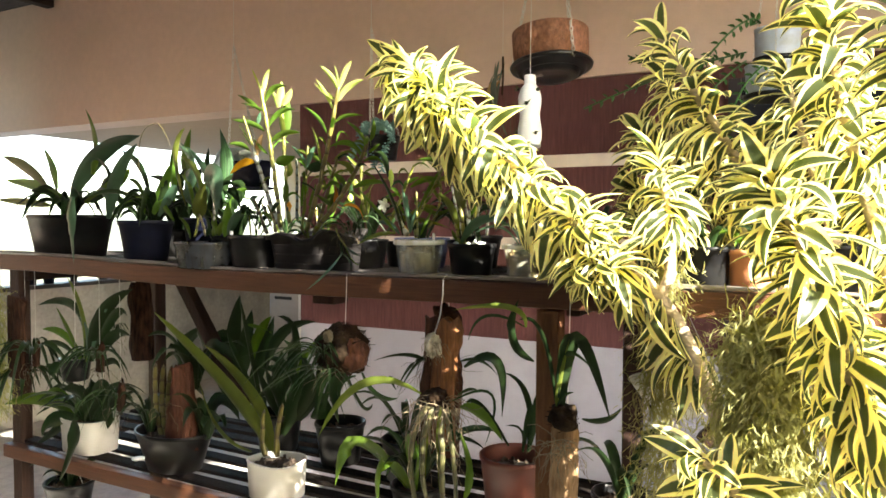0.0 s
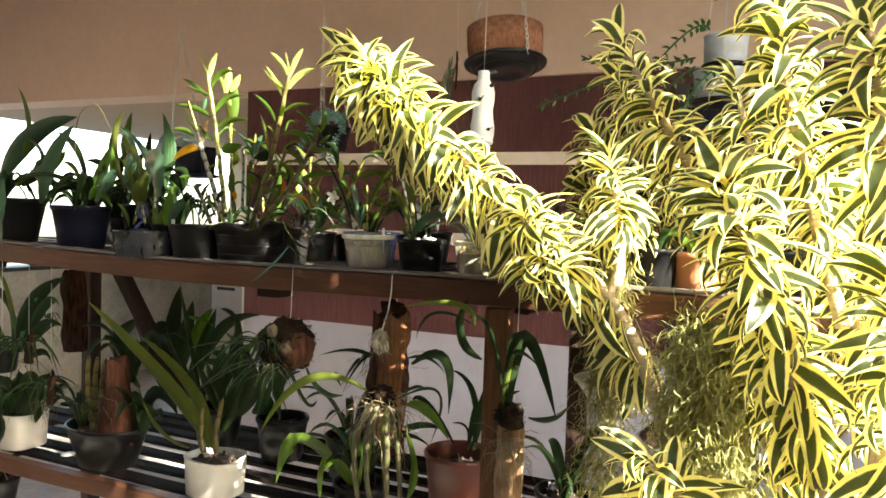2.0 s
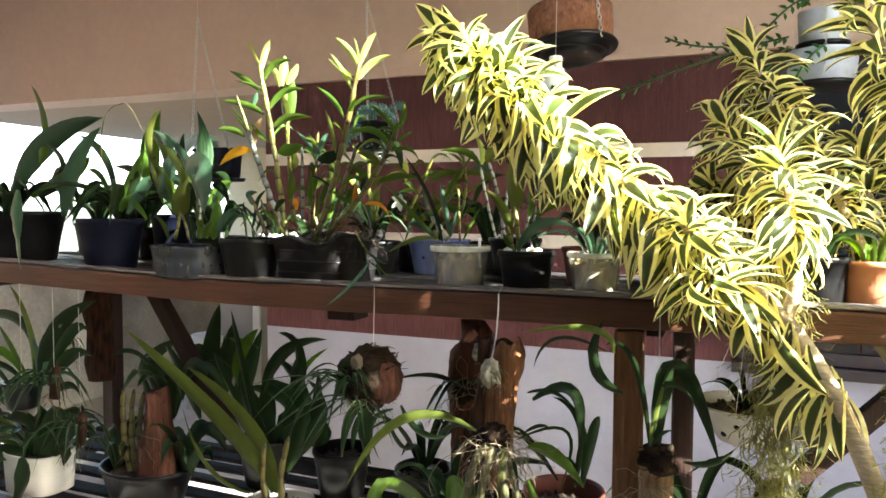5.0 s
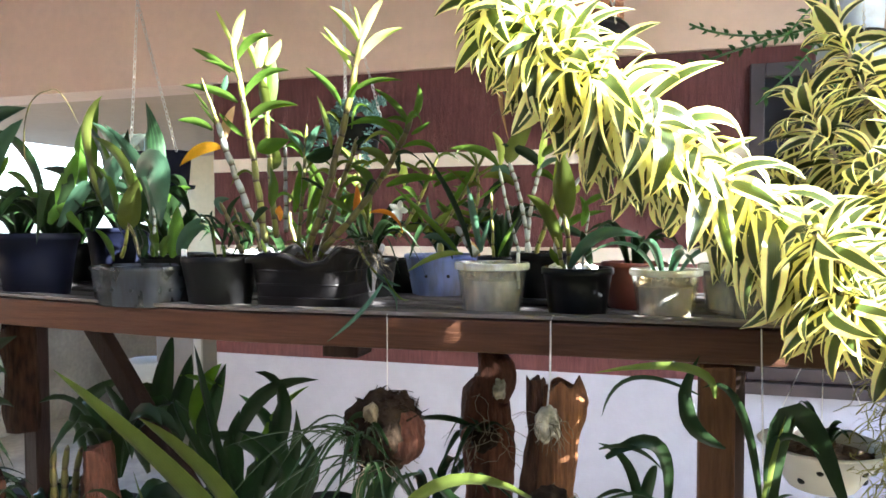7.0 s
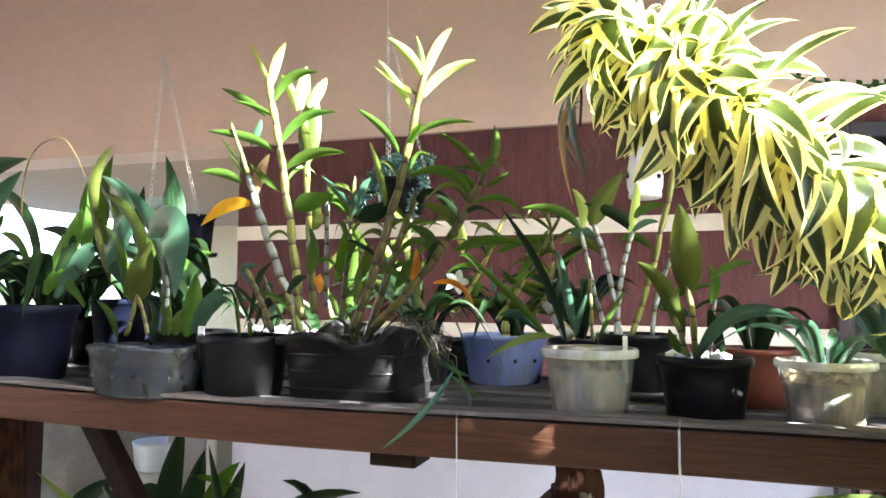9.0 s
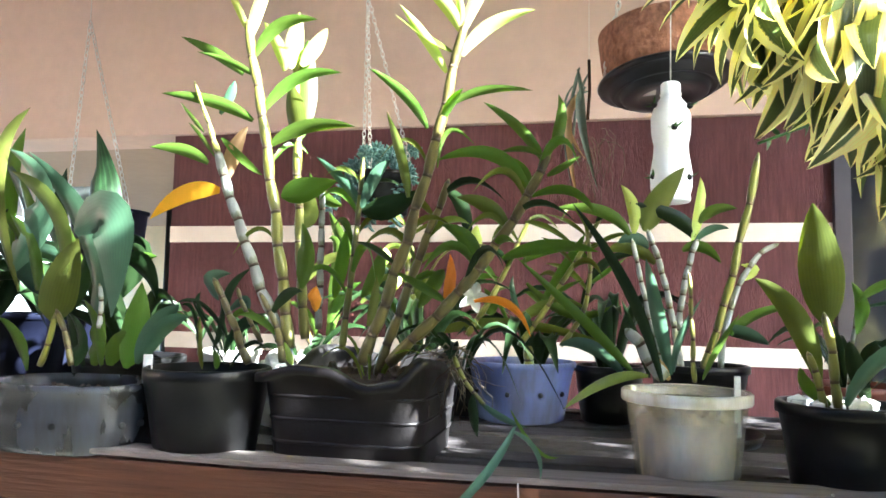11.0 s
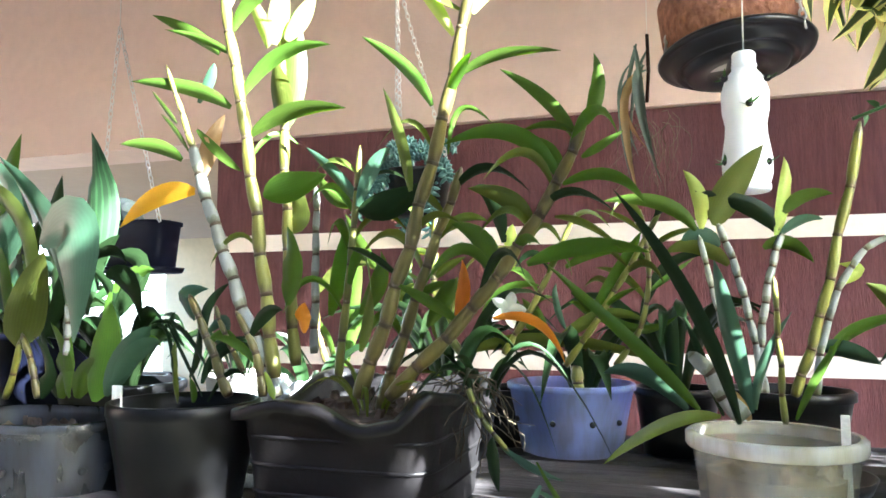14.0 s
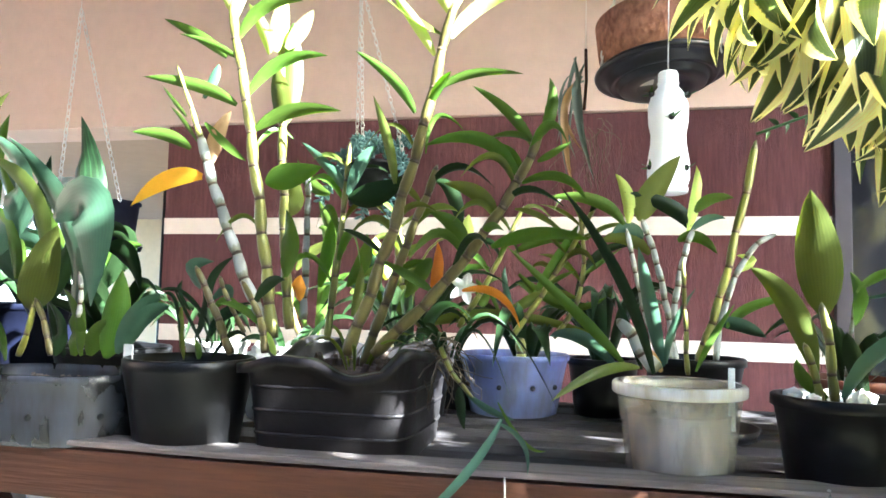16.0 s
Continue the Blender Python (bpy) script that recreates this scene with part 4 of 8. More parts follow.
def moss(name, at, width, depth, z0, z1, n, seed, label):
    """Hanging strands of moss: thin crossing ribbons that wander downwards."""
    rng = random.Random(seed)
    vs, fs = [], []
    for _ in range(n):
        a = rng.uniform(0, 6.28)
        q = math.sqrt(rng.random())
        zt = z0 + (z1 - z0) * rng.random() ** 1.3 * 0.85
        f = (zt - z0) / (z1 - z0)
        spread_w = 0.28 + 1.0 * math.sin(math.pi * min(1, 0.02 + f * 0.8))
        p = Vector((at[0] + math.cos(a) * q * width * 0.5 * spread_w, at[1] + math.sin(a) * q * depth * 0.5 * spread_w, zt))
        d = Vector((rng.uniform(-1, 1), rng.uniform(-1, 1), -0.4)).normalized()
        w = Vector((math.cos(a * 3), math.sin(a * 3), 0)) * 0.0012
        for k in range(9):
            vs += [tuple(p - w), tuple(p + w)]
            if k:
                b = len(vs)
                fs.append((b - 4, b - 3, b - 1, b - 2))
            d = (d + Vector((rng.uniform(-1, 1), rng.uniform(-1, 1), rng.uniform(-1.2, 0.7)))).normalized()
            p = p + d * 0.014
    ob = thing(name, (at[0], at[1], z0), label, "moss")
    me = leaf_mesh("moss_mass", [Vector(v) - ob.location for v in vs], fs, [(0.5, 0.5)] * len(vs), M_MOSS)
    s = new("moss_mass", me)
    s.parent = ob
    tagged(s, kind="stuff")
    wire(ob, (at[0], at[1], z0 + 0.02), (at[0], at[1], z0 - 0.1), 0.002)
    return ob


moss("hanging_moss", (0.56, -0.02), 0.060, 0.06, 1.46, 0.85, 1000, 5, "grey-green beard moss hanging over the bench front")
moss("hanging_moss", (0.785, -0.33), 0.12, 0.11, 1.39, 0.84, 5500, 6, "large grey-green beard moss hanging among the dracaena stems")


# ---- plants on the upper tier ----
Z = SHELF
left_orchid = thing("potted_orchid", (-1.70, 0.10, Z), "broad-leaved orchid in a wide black plastic pot", "potted plant", "orchids on the bench")
pot_body(left_orchid, (-1.70, 0.12, Z), 0.165, 0.135, 0.160, M_BLACK, 0.016, sx=1.2, sy=0.72)
leaf(left_orchid, (-1.512, 0.080, 1.699), (-1.503, 0.080, 1.823), (-1.545, 0.080, 1.940), 0.040, L_GREEN)
leaf(left_orchid, (-1.638, 0.080, 1.606), (-1.488, 0.080, 1.760), (-1.250, 0.080, 1.827), 0.060, L_TEAL, roll=0.6)
leaf(left_orchid, (-1.764, 0.080, 1.629), (-1.904, 0.080, 1.726), (-2.071, 0.080, 1.788), 0.051, L_OLIVE, roll=0.3)
leaf(left_orchid, (-1.722, 0.080, 1.628), (-1.761, 0.080, 1.727), (-1.801, 0.080, 1.811), 0.059, L_GREEN, "oval")
leaf(left_orchid, (-1.483, -0.020, 1.612), (-1.499, -0.020, 1.491), (-1.479, -0.020, 1.375), 0.036, L_TEAL)
leaf(left_orchid, (-1.758, 0.080, 1.585), (-1.937, 0.080, 1.601), (-2.108, 0.080, 1.612), 0.029, L_OLIVE, roll=0.5)
leaf(left_orchid, (-1.688, 0.080, 1.617), (-1.862, 0.080, 1.663), (-2.047, 0.080, 1.689), 0.042, L_GREEN, roll=0.5)
leaf(left_orchid, (-1.524, 0.080, 1.594), (-1.427, 0.080, 1.676), (-1.488, 0.080, 1.760), 0.039, L_DARK_SHADED)
leaf(left_orchid, (-1.556, 0.080, 1.595), (-1.397, 0.080, 1.655), (-1.305, 0.080, 1.714), 0.039, L_GREEN, roll=0.4)
tuft(left_orchid, (-1.70, 0.12, Z + 0.13), 16, 0.27, 0.032, 85, L_DARK_SHADED, 1.0, 'strap', (0.1, 0.0), 0.8, 0.5)
arching_orchid = thing("potted_orchid", (-1.22, 0.10, Z), "arching orchid in a tall dark blue-black plastic pot", "potted plant", "orchids on the bench")
pot_body(arching_orchid, (-1.243, 0.095, Z), 0.090, 0.070, 0.150, M_NAVY, 0.018)
leaf(arching_orchid, (-1.212, 0.080, 1.555), (-1.245, 0.080, 1.708), (-1.352, 0.080, 1.790), 0.032, L_DARK_SHADED, roll=0.4)
leaf(arching_orchid, (-1.371, 0.040, 1.545), (-1.329, 0.040, 1.691), (-1.216, 0.040, 1.804), 0.044, L_TEAL, roll=0.5)
leaf(arching_orchid, (-1.088, 0.080, 1.538), (-1.209, 0.080, 1.617), (-1.343, 0.080, 1.596), 0.029, L_GREEN, roll=0.6)
leaf(arching_orchid, (-1.235, 0.080, 1.562), (-1.258, 0.080, 1.650), (-1.316, 0.080, 1.687), 0.029, L_GREEN)
leaf(arching_orchid, (-1.358, 0.080, 1.567), (-1.388, 0.080, 1.650), (-1.426, 0.080, 1.695), 0.033, L_DARK_SHADED)
leaf(arching_orchid, (-1.354, 0.060, 1.545), (-1.405, 0.060, 1.619), (-1.456, 0.060, 1.657), 0.040, L_TEAL, roll=0.4)
leaf(arching_orchid, (-1.190, 0.080, 1.562), (-1.143, 0.080, 1.649), (-1.102, 0.080, 1.732), 0.039, L_GREEN)
leaf(arching_orchid, (-1.162, 0.080, 1.606), (-1.134, 0.080, 1.671), (-1.209, 0.080, 1.693), 0.027, L_DARK_SHADED, roll=0.6)
leaf(arching_orchid, (-1.162, 0.080, 1.555), (-1.097, 0.080, 1.635), (-1.069, 0.080, 1.649), 0.031, L_TEAL, roll=0.4)
cane(arching_orchid, (-1.257, 0.080, 1.716), (-1.245, 0.080, 1.832), (-1.183, 0.080, 1.873), 0.0019, 0.0014, C_CANE, 3)
cane(arching_orchid, (-1.183, 0.080, 1.873), (-1.146, 0.080, 1.864), (-1.102, 0.080, 1.798), 0.0012, 0.0007, C_CANE, 3)
tuft(arching_orchid, (-1.22, 0.12, Z + 0.13), 15, 0.26, 0.028, 84, L_DARK_SHADED, 1.0, 'strap', (0.1, 0.0), 0.8, 0.5)
dish_orchid = thing("potted_orchid", (-0.945, 0.07, Z), "orchid in a shallow oval dish of grey milky plastic", "potted plant", "orchids on the bench")
dish_pot = pot_body(dish_orchid, (-0.905, 0.055, Z), 0.112, 0.102, 0.088, M_DISH, 0.010, sx=1.0, sy=0.66, power=2.8, fill=0.7)
holes(dish_pot, (-0.905, 0.055, Z), 0.110, 0.038, [math.radians(a) for a in (-125, -100, -75, -30, -10)], 1.0, 0.68, 2.8)
cane(dish_orchid, (-0.968, 0.060, 1.493), (-0.956, 0.060, 1.522), (-0.950, 0.060, 1.558), 0.0044, 0.0037, C_GREEN, 2)
leaf(dish_orchid, (-0.950, 0.060, 1.551), (-0.945, 0.060, 1.602), (-0.919, 0.060, 1.668), 0.047, L_OLIVE, "oval", fold=0.15)
leaf(dish_orchid, (-0.925, 0.060, 1.675), (-0.862, 0.045, 1.690), (-0.838, 0.030, 1.562), 0.062, L_TEAL, "oval", fold=0.08, face=1.0)
leaf(dish_orchid, (-0.939, 0.060, 1.617), (-0.963, 0.060, 1.706), (-1.034, 0.060, 1.764), 0.028, L_OLIVE, roll=0.3)
leaf(dish_orchid, (-0.909, 0.090, 1.558), (-0.934, 0.090, 1.678), (-1.035, 0.090, 1.798), 0.038, L_TEAL, roll=0.3)
leaf(dish_orchid, (-0.884, 0.060, 1.496), (-0.883, 0.060, 1.538), (-0.904, 0.060, 1.584), 0.023, L_GREEN)
leaf(dish_orchid, (-0.872, 0.060, 1.496), (-0.882, 0.060, 1.531), (-0.872, 0.060, 1.567), 0.022, L_GREEN)
leaf(dish_orchid, (-0.835, 0.060, 1.494), (-0.825, 0.060, 1.547), (-0.817, 0.060, 1.609), 0.033, L_GREEN, "oval")
leaf(dish_orchid, (-0.819, 0.060, 1.501), (-0.793, 0.060, 1.548), (-0.760, 0.060, 1.580), 0.028, L_TEAL, "oval")
leaf(dish_orchid, (-0.810, 0.060, 1.516), (-0.779, 0.060, 1.551), (-0.746, 0.060, 1.564), 0.020, L_TEAL, roll=0.5)
leaf(dish_orchid, (-0.920, 0.160, 1.644), (-0.886, 0.160, 1.632), (-0.861, 0.160, 1.584), 0.032, L_DARK_SHADED, "oval")
leaf(dish_orchid, (-0.929, 0.140, 1.663), (-0.893, 0.140, 1.675), (-0.869, 0.140, 1.657), 0.013, L_DARK_SHADED)
leaf(dish_orchid, (-0.860, 0.060, 1.497), (-0.849, 0.060, 1.525), (-0.830, 0.060, 1.543), 0.024, L_GREEN)
leaf(dish_orchid, (-0.913, 0.060, 1.495), (-0.907, 0.060, 1.531), (-0.927, 0.060, 1.566), 0.019, L_DARK_SHADED)
leaf(dish_orchid, (-0.989, 0.060, 1.485), (-1.010, 0.060, 1.528), (-1.039, 0.060, 1.557), 0.022, L_GREEN)
leaf(dish_orchid, (-0.938, 0.110, 1.489), (-0.958, 0.110, 1.518), (-0.976, 0.110, 1.587), 0.023, L_DARK_SHADED)
leaf(dish_orchid, (-0.999, 0.100, 1.587), (-1.038, 0.100, 1.617), (-1.067, 0.100, 1.625), 0.039, L_TEAL, "oval")
leaf(dish_orchid, (-1.015, 0.110, 1.673), (-1.046, 0.110, 1.713), (-1.069, 0.110, 1.770), 0.024, L_GREEN)
cane(dish_orchid, (-0.918, 0.060, 1.495), (-0.928, 0.060, 1.530), (-0.944, 0.060, 1.566), 0.0044, 0.0037, C_CANE, 3)
cane(dish_orchid, (-0.879, 0.060, 1.546), (-0.877, 0.060, 1.574), (-0.881, 0.060, 1.603), 0.0037, 0.0029, C_PALE, 3)
leaf(dish_orchid, (-1.029, 0.080, 1.594), (-1.081, 0.080, 1.761), (-1.029, 0.080, 1.861), 0.024, L_OLIVE)
leaf(dish_orchid, (-1.122, 0.110, 1.609), (-1.125, 0.110, 1.725), (-1.113, 0.110, 1.809), 0.033, L_GREEN)
leaf(dish_orchid, (-1.042, 0.080, 1.625), (-1.003, 0.080, 1.727), (-1.060, 0.080, 1.801), 0.039, L_TEAL)
leaf(dish_orchid, (-1.000, 0.080, 1.595), (-1.016, 0.080, 1.656), (-1.050, 0.080, 1.704), 0.028, L_GREEN)
leaf(dish_orchid, (-0.986, 0.120, 1.555), (-0.954, 0.120, 1.626), (-0.969, 0.120, 1.690), 0.019, L_DARK_SHADED)
leaf(dish_orchid, (-1.116, 0.130, 1.552), (-1.093, 0.130, 1.626), (-1.141, 0.130, 1.676), 0.025, L_DARK_SHADED)
small_orchid = thing("potted_orchid", (-0.74, 0.08, Z), "small dark orchid in a glossy black plastic pot", "potted plant", "orchids on the bench")
pot_body(small_orchid, (-0.720, 0.072, Z), 0.080, 0.063, 0.114, M_BLACK, 0.014, lip=0.001)
part("plant_tag", box(-0.806, -0.793, 0.055, 0.058, Z + 0.07, Z + 0.128, 0.001), M_FOAM, small_orchid, "blank white plastic tag", smooth=False)
leaf(small_orchid, (-0.729, 0.070, 1.500), (-0.736, 0.070, 1.534), (-0.735, 0.070, 1.569), 0.014, L_OLIVE, "oval")
leaf(small_orchid, (-0.709, 0.070, 1.501), (-0.711, 0.070, 1.514), (-0.714, 0.070, 1.528), 0.017, L_GREEN)
leaf(small_orchid, (-0.698, 0.070, 1.522), (-0.677, 0.070, 1.557), (-0.640, 0.070, 1.571), 0.014, L_DARK_SHADED, roll=0.4)
leaf(small_orchid, (-0.690, 0.070, 1.502), (-0.661, 0.070, 1.536), (-0.638, 0.070, 1.524), 0.008, L_DARK_SHADED)
leaf(small_orchid, (-0.710, 0.070, 1.591), (-0.724, 0.070, 1.618), (-0.693, 0.070, 1.626), 0.024, L_TEAL, "oval")
leaf(small_orchid, (-0.696, 0.070, 1.570), (-0.694, 0.070, 1.605), (-0.665, 0.070, 1.633), 0.014, L_DARK_SHADED)
leaf(small_orchid, (-0.691, 0.070, 1.536), (-0.732, 0.070, 1.583), (-0.771, 0.070, 1.586), 0.010, L_DARK_SHADED)
leaf(small_orchid, (-0.683, 0.070, 1.536), (-0.677, 0.070, 1.563), (-0.632, 0.070, 1.575), 0.008, L_DARK_SHADED)
leaf(small_orchid, (-0.737, 0.070, 1.534), (-0.747, 0.070, 1.576), (-0.763, 0.070, 1.583), 0.010, L_DARK_SHADED)
leaf(small_orchid, (-0.693, 0.070, 1.577), (-0.671, 0.070, 1.591), (-0.670, 0.070, 1.570), 0.015, L_TEAL)
leaf(small_orchid, (-0.714, 0.070, 1.528), (-0.704, 0.070, 1.563), (-0.709, 0.070, 1.605), 0.011, L_DARK_SHADED)
leaf(small_orchid, (-0.697, 0.070, 1.508), (-0.731, 0.070, 1.562), (-0.748, 0.070, 1.590), 0.008, L_DARK_SHADED)
leaf(small_orchid, (-0.692, 0.070, 1.563), (-0.670, 0.070, 1.577), (-0.647, 0.070, 1.557), 0.012, L_GREEN)
leaf(small_orchid, (-0.667, 0.070, 1.509), (-0.676, 0.070, 1.543), (-0.673, 0.070, 1.564), 0.007, L_DARK_SHADED)
cane(small_orchid, (-0.646, 0.070, 1.537), (-0.670, 0.070, 1.577), (-0.683, 0.070, 1.605), 0.0033, 0.0028, C_CANE, 4)
leaf(small_orchid, (-0.723, 0.070, 1.563), (-0.740, 0.070, 1.583), (-0.736, 0.070, 1.601), 0.011, L_DARK_SHADED)
leaf(small_orchid, (-0.676, 0.070, 1.550), (-0.654, 0.070, 1.564), (-0.624, 0.070, 1.558), 0.011, L_DARK_SHADED)
leaf(small_orchid, (-0.754, 0.070, 1.562), (-0.770, 0.070, 1.569), (-0.778, 0.070, 1.554), 0.011, L_GREEN)
dendro = thing("potted_dendrobium", (-0.50, 0.08, Z), "tall dendrobium with jointed canes in a charcoal wavy-rimmed planter", "potted plant", "orchids on the bench")


def planter_wave(a):
    """The rim rises and dips along each side of the planter."""
    deg = (math.degrees(a) + 360) % 360
    keys = ((0, -0.008), (20, -0.012), (45, 0.016), (90, 0.0), (135, 0.016), (180, -0.012), (225, -0.008), (246, 0.004), (262, 0.002), (290, -0.017), (302, -0.012), (315, 0.016), (330, 0.010), (360, -0.008))
    for (a0, v0), (a1, v1) in zip(keys, keys[1:]):
        if a0 <= deg <= a1:
            f = (deg - a0) / (a1 - a0)
            return v0 + (v1 - v0) * f * f * (3 - 2 * f)
    return 0.0


PLX, PLY = -0.525, 0.148
pot_body(dendro, (PLX, PLY, Z), 0.107, 0.096, 0.122, M_GREYPOT, 0.012, sx=1.0, sy=1.12, power=7.0, lip=0.011, fill=0.85, wave=planter_wave, segs=96)
for zz in (0.030, 0.058, 0.086):
    part("ridge", lathe([(0.0972 + 0.011 * zz / 0.122, zz), (0.0979 + 0.011 * zz / 0.122, zz + 0.002), (0.0972 + 0.011 * zz / 0.122, zz + 0.004)], (PLX, PLY, Z), 64, 1.0, 1.12, 7.0), M_GREYPOT, dendro)
cane(dendro, (-0.603, 0.070, 1.513), (-0.669, 0.070, 1.653), (-0.719, 0.070, 1.787), 0.0078, 0.0065, C_PALE, 9)
cane(dendro, (-0.720, 0.070, 1.789), (-0.736, 0.070, 1.829), (-0.758, 0.070, 1.883), 0.0044, 0.0022, C_GREEN, 4)
cane(dendro, (-0.608, 0.070, 1.532), (-0.642, 0.070, 1.751), (-0.684, 0.070, 1.961), 0.0079, 0.0059, C_GREEN, 10)
leafy(dendro, (-0.608, 0.070, 1.532), (-0.642, 0.070, 1.751), (-0.684, 0.070, 1.961), 3, 3)
cane(dendro, (-0.600, 0.100, 1.543), (-0.616, 0.100, 1.740), (-0.627, 0.100, 1.951), 0.0068, 0.0052, C_GREEN, 9)
cane(dendro, (-0.511, 0.070, 1.516), (-0.444, 0.070, 1.710), (-0.389, 0.070, 1.938), 0.0079, 0.0060, C_CANE, 10)
leafy(dendro, (-0.511, 0.070, 1.516), (-0.444, 0.070, 1.710), (-0.389, 0.070, 1.938), 5, 6)
cane(dendro, (-0.500, 0.100, 1.500), (-0.453, 0.100, 1.633), (-0.411, 0.100, 1.747), 0.0069, 0.0047, C_CANE, 7)
leafy(dendro, (-0.500, 0.100, 1.500), (-0.453, 0.100, 1.633), (-0.411, 0.100, 1.747), 6, 8)
cane(dendro, (-0.474, 0.060, 1.519), (-0.351, 0.060, 1.650), (-0.278, 0.060, 1.783), 0.0075, 0.0056, C_CANE, 9)
leafy(dendro, (-0.474, 0.060, 1.519), (-0.351, 0.060, 1.650), (-0.278, 0.060, 1.783), 9, 10)
cane(dendro, (-0.593, 0.130, 1.555), (-0.593, 0.130, 1.655), (-0.594, 0.130, 1.744), 0.0050, 0.0037, C_PALE, 7)
cane(dendro, (-0.548, 0.100, 1.531), (-0.535, 0.100, 1.654), (-0.526, 0.100, 1.776), 0.0048, 0.0032, C_GREEN, 6)
leafy(dendro, (-0.548, 0.100, 1.531), (-0.535, 0.100, 1.654), (-0.526, 0.100, 1.776), 7, 13)
cane(dendro, (-0.663, 0.070, 1.511), (-0.688, 0.070, 1.564), (-0.715, 0.070, 1.618), 0.0060, 0.0042, C_CANE, 5)
cane(dendro, (-0.603, 0.040, 1.516), (-0.612, 0.040, 1.560), (-0.635, 0.040, 1.599), 0.0051, 0.0033, C_CANE, 4)
leafy(dendro, (-0.603, 0.040, 1.516), (-0.612, 0.040, 1.560), (-0.635, 0.040, 1.599), 2, 16)
leaf(dendro, (-0.680, 0.070, 1.947), (-0.705, 0.070, 1.995), (-0.723, 0.070, 2.030), 0.015, L_LIME)
leaf(dendro, (-0.678, 0.070, 1.947), (-0.669, 0.070, 1.990), (-0.649, 0.070, 2.025), 0.022, L_LIME)
leaf(dendro, (-0.688, 0.070, 1.895), (-0.731, 0.070, 1.927), (-0.783, 0.070, 1.953), 0.019, L_GREEN, roll=0.6)
leaf(dendro, (-0.671, 0.070, 1.831), (-0.731, 0.070, 1.860), (-0.810, 0.070, 1.875), 0.022, L_GREEN, roll=0.5)
leaf(dendro, (-0.638, 0.090, 1.904), (-0.650, 0.090, 1.938), (-0.671, 0.090, 1.975), 0.025, L_LIME)
leaf(dendro, (-0.630, 0.090, 1.907), (-0.625, 0.090, 1.947), (-0.619, 0.090, 1.985), 0.031, L_LIME)
leaf(dendro, (-0.614, 0.090, 1.910), (-0.595, 0.090, 1.935), (-0.578, 0.090, 1.960), 0.026, L_LIME)
leaf(dendro, (-0.671, 0.070, 1.920), (-0.638, 0.070, 1.960), (-0.584, 0.070, 1.964), 0.022, L_GREEN, roll=0.4)
leaf(dendro, (-0.657, 0.070, 1.842), (-0.612, 0.070, 1.885), (-0.548, 0.070, 1.890), 0.021, L_GREEN, roll=0.4)
leaf(dendro, (-0.644, 0.070, 1.797), (-0.594, 0.070, 1.820), (-0.528, 0.070, 1.818), 0.024, L_GREEN, roll=0.6)
leaf(dendro, (-0.618, 0.100, 1.810), (-0.614, 0.100, 1.881), (-0.610, 0.100, 1.949), 0.048, L_GREEN, "oval")
leaf(dendro, (-0.615, 0.090, 1.811), (-0.624, 0.090, 1.849), (-0.629, 0.090, 1.887), 0.044, L_OLIVE, "oval")
leaf(dendro, (-0.626, 0.070, 1.728), (-0.595, 0.070, 1.735), (-0.550, 0.070, 1.748), 0.043, L_GREEN, "oval", roll=0.8)
leaf(dendro, (-0.608, 0.100, 1.690), (-0.604, 0.100, 1.718), (-0.615, 0.100, 1.751), 0.040, L_OLIVE, "oval")
leaf(dendro, (-0.593, 0.070, 1.609), (-0.591, 0.070, 1.656), (-0.596, 0.070, 1.694), 0.030, L_GREEN, "oval")
leaf(dendro, (-0.734, 0.070, 1.775), (-0.774, 0.070, 1.795), (-0.823, 0.070, 1.800), 0.021, L_GREEN, roll=0.6)
leaf(dendro, (-0.742, 0.070, 1.818), (-0.761, 0.070, 1.838), (-0.780, 0.070, 1.861), 0.009, L_GREEN)
leaf(dendro, (-0.737, 0.100, 1.851), (-0.723, 0.100, 1.878), (-0.717, 0.100, 1.898), 0.018, L_TEAL)
leaf(dendro, (-0.703, 0.070, 1.755), (-0.698, 0.070, 1.790), (-0.678, 0.070, 1.824), 0.027, L_DRY)
leaf(dendro, (-0.715, 0.070, 1.738), (-0.769, 0.070, 1.734), (-0.818, 0.070, 1.700), 0.032, L_YEL, roll=0.9, fold=0.1)
leaf(dendro, (-0.715, 0.070, 1.809), (-0.682, 0.070, 1.778), (-0.654, 0.070, 1.757), 0.014, L_GREEN, roll=0.4)
leaf(dendro, (-0.725, 0.070, 1.784), (-0.746, 0.070, 1.811), (-0.766, 0.070, 1.832), 0.009, L_GREEN)
leaf(dendro, (-0.390, 0.070, 1.932), (-0.416, 0.070, 1.977), (-0.457, 0.070, 2.013), 0.022, L_LIME, roll=0.4)
leaf(dendro, (-0.391, 0.070, 1.938), (-0.394, 0.070, 1.973), (-0.403, 0.070, 2.010), 0.013, L_LIME)
leaf(dendro, (-0.387, 0.070, 1.936), (-0.367, 0.070, 1.984), (-0.340, 0.070, 2.016), 0.021, L_LIME)
leaf(dendro, (-0.389, 0.070, 1.904), (-0.353, 0.070, 1.941), (-0.298, 0.070, 1.957), 0.022, L_LIME, roll=0.4)
leaf(dendro, (-0.409, 0.070, 1.883), (-0.437, 0.070, 1.929), (-0.471, 0.070, 1.975), 0.018, L_LIME, roll=0.4)
leaf(dendro, (-0.432, 0.070, 1.812), (-0.463, 0.070, 1.857), (-0.511, 0.070, 1.894), 0.018, L_GREEN, roll=0.4)
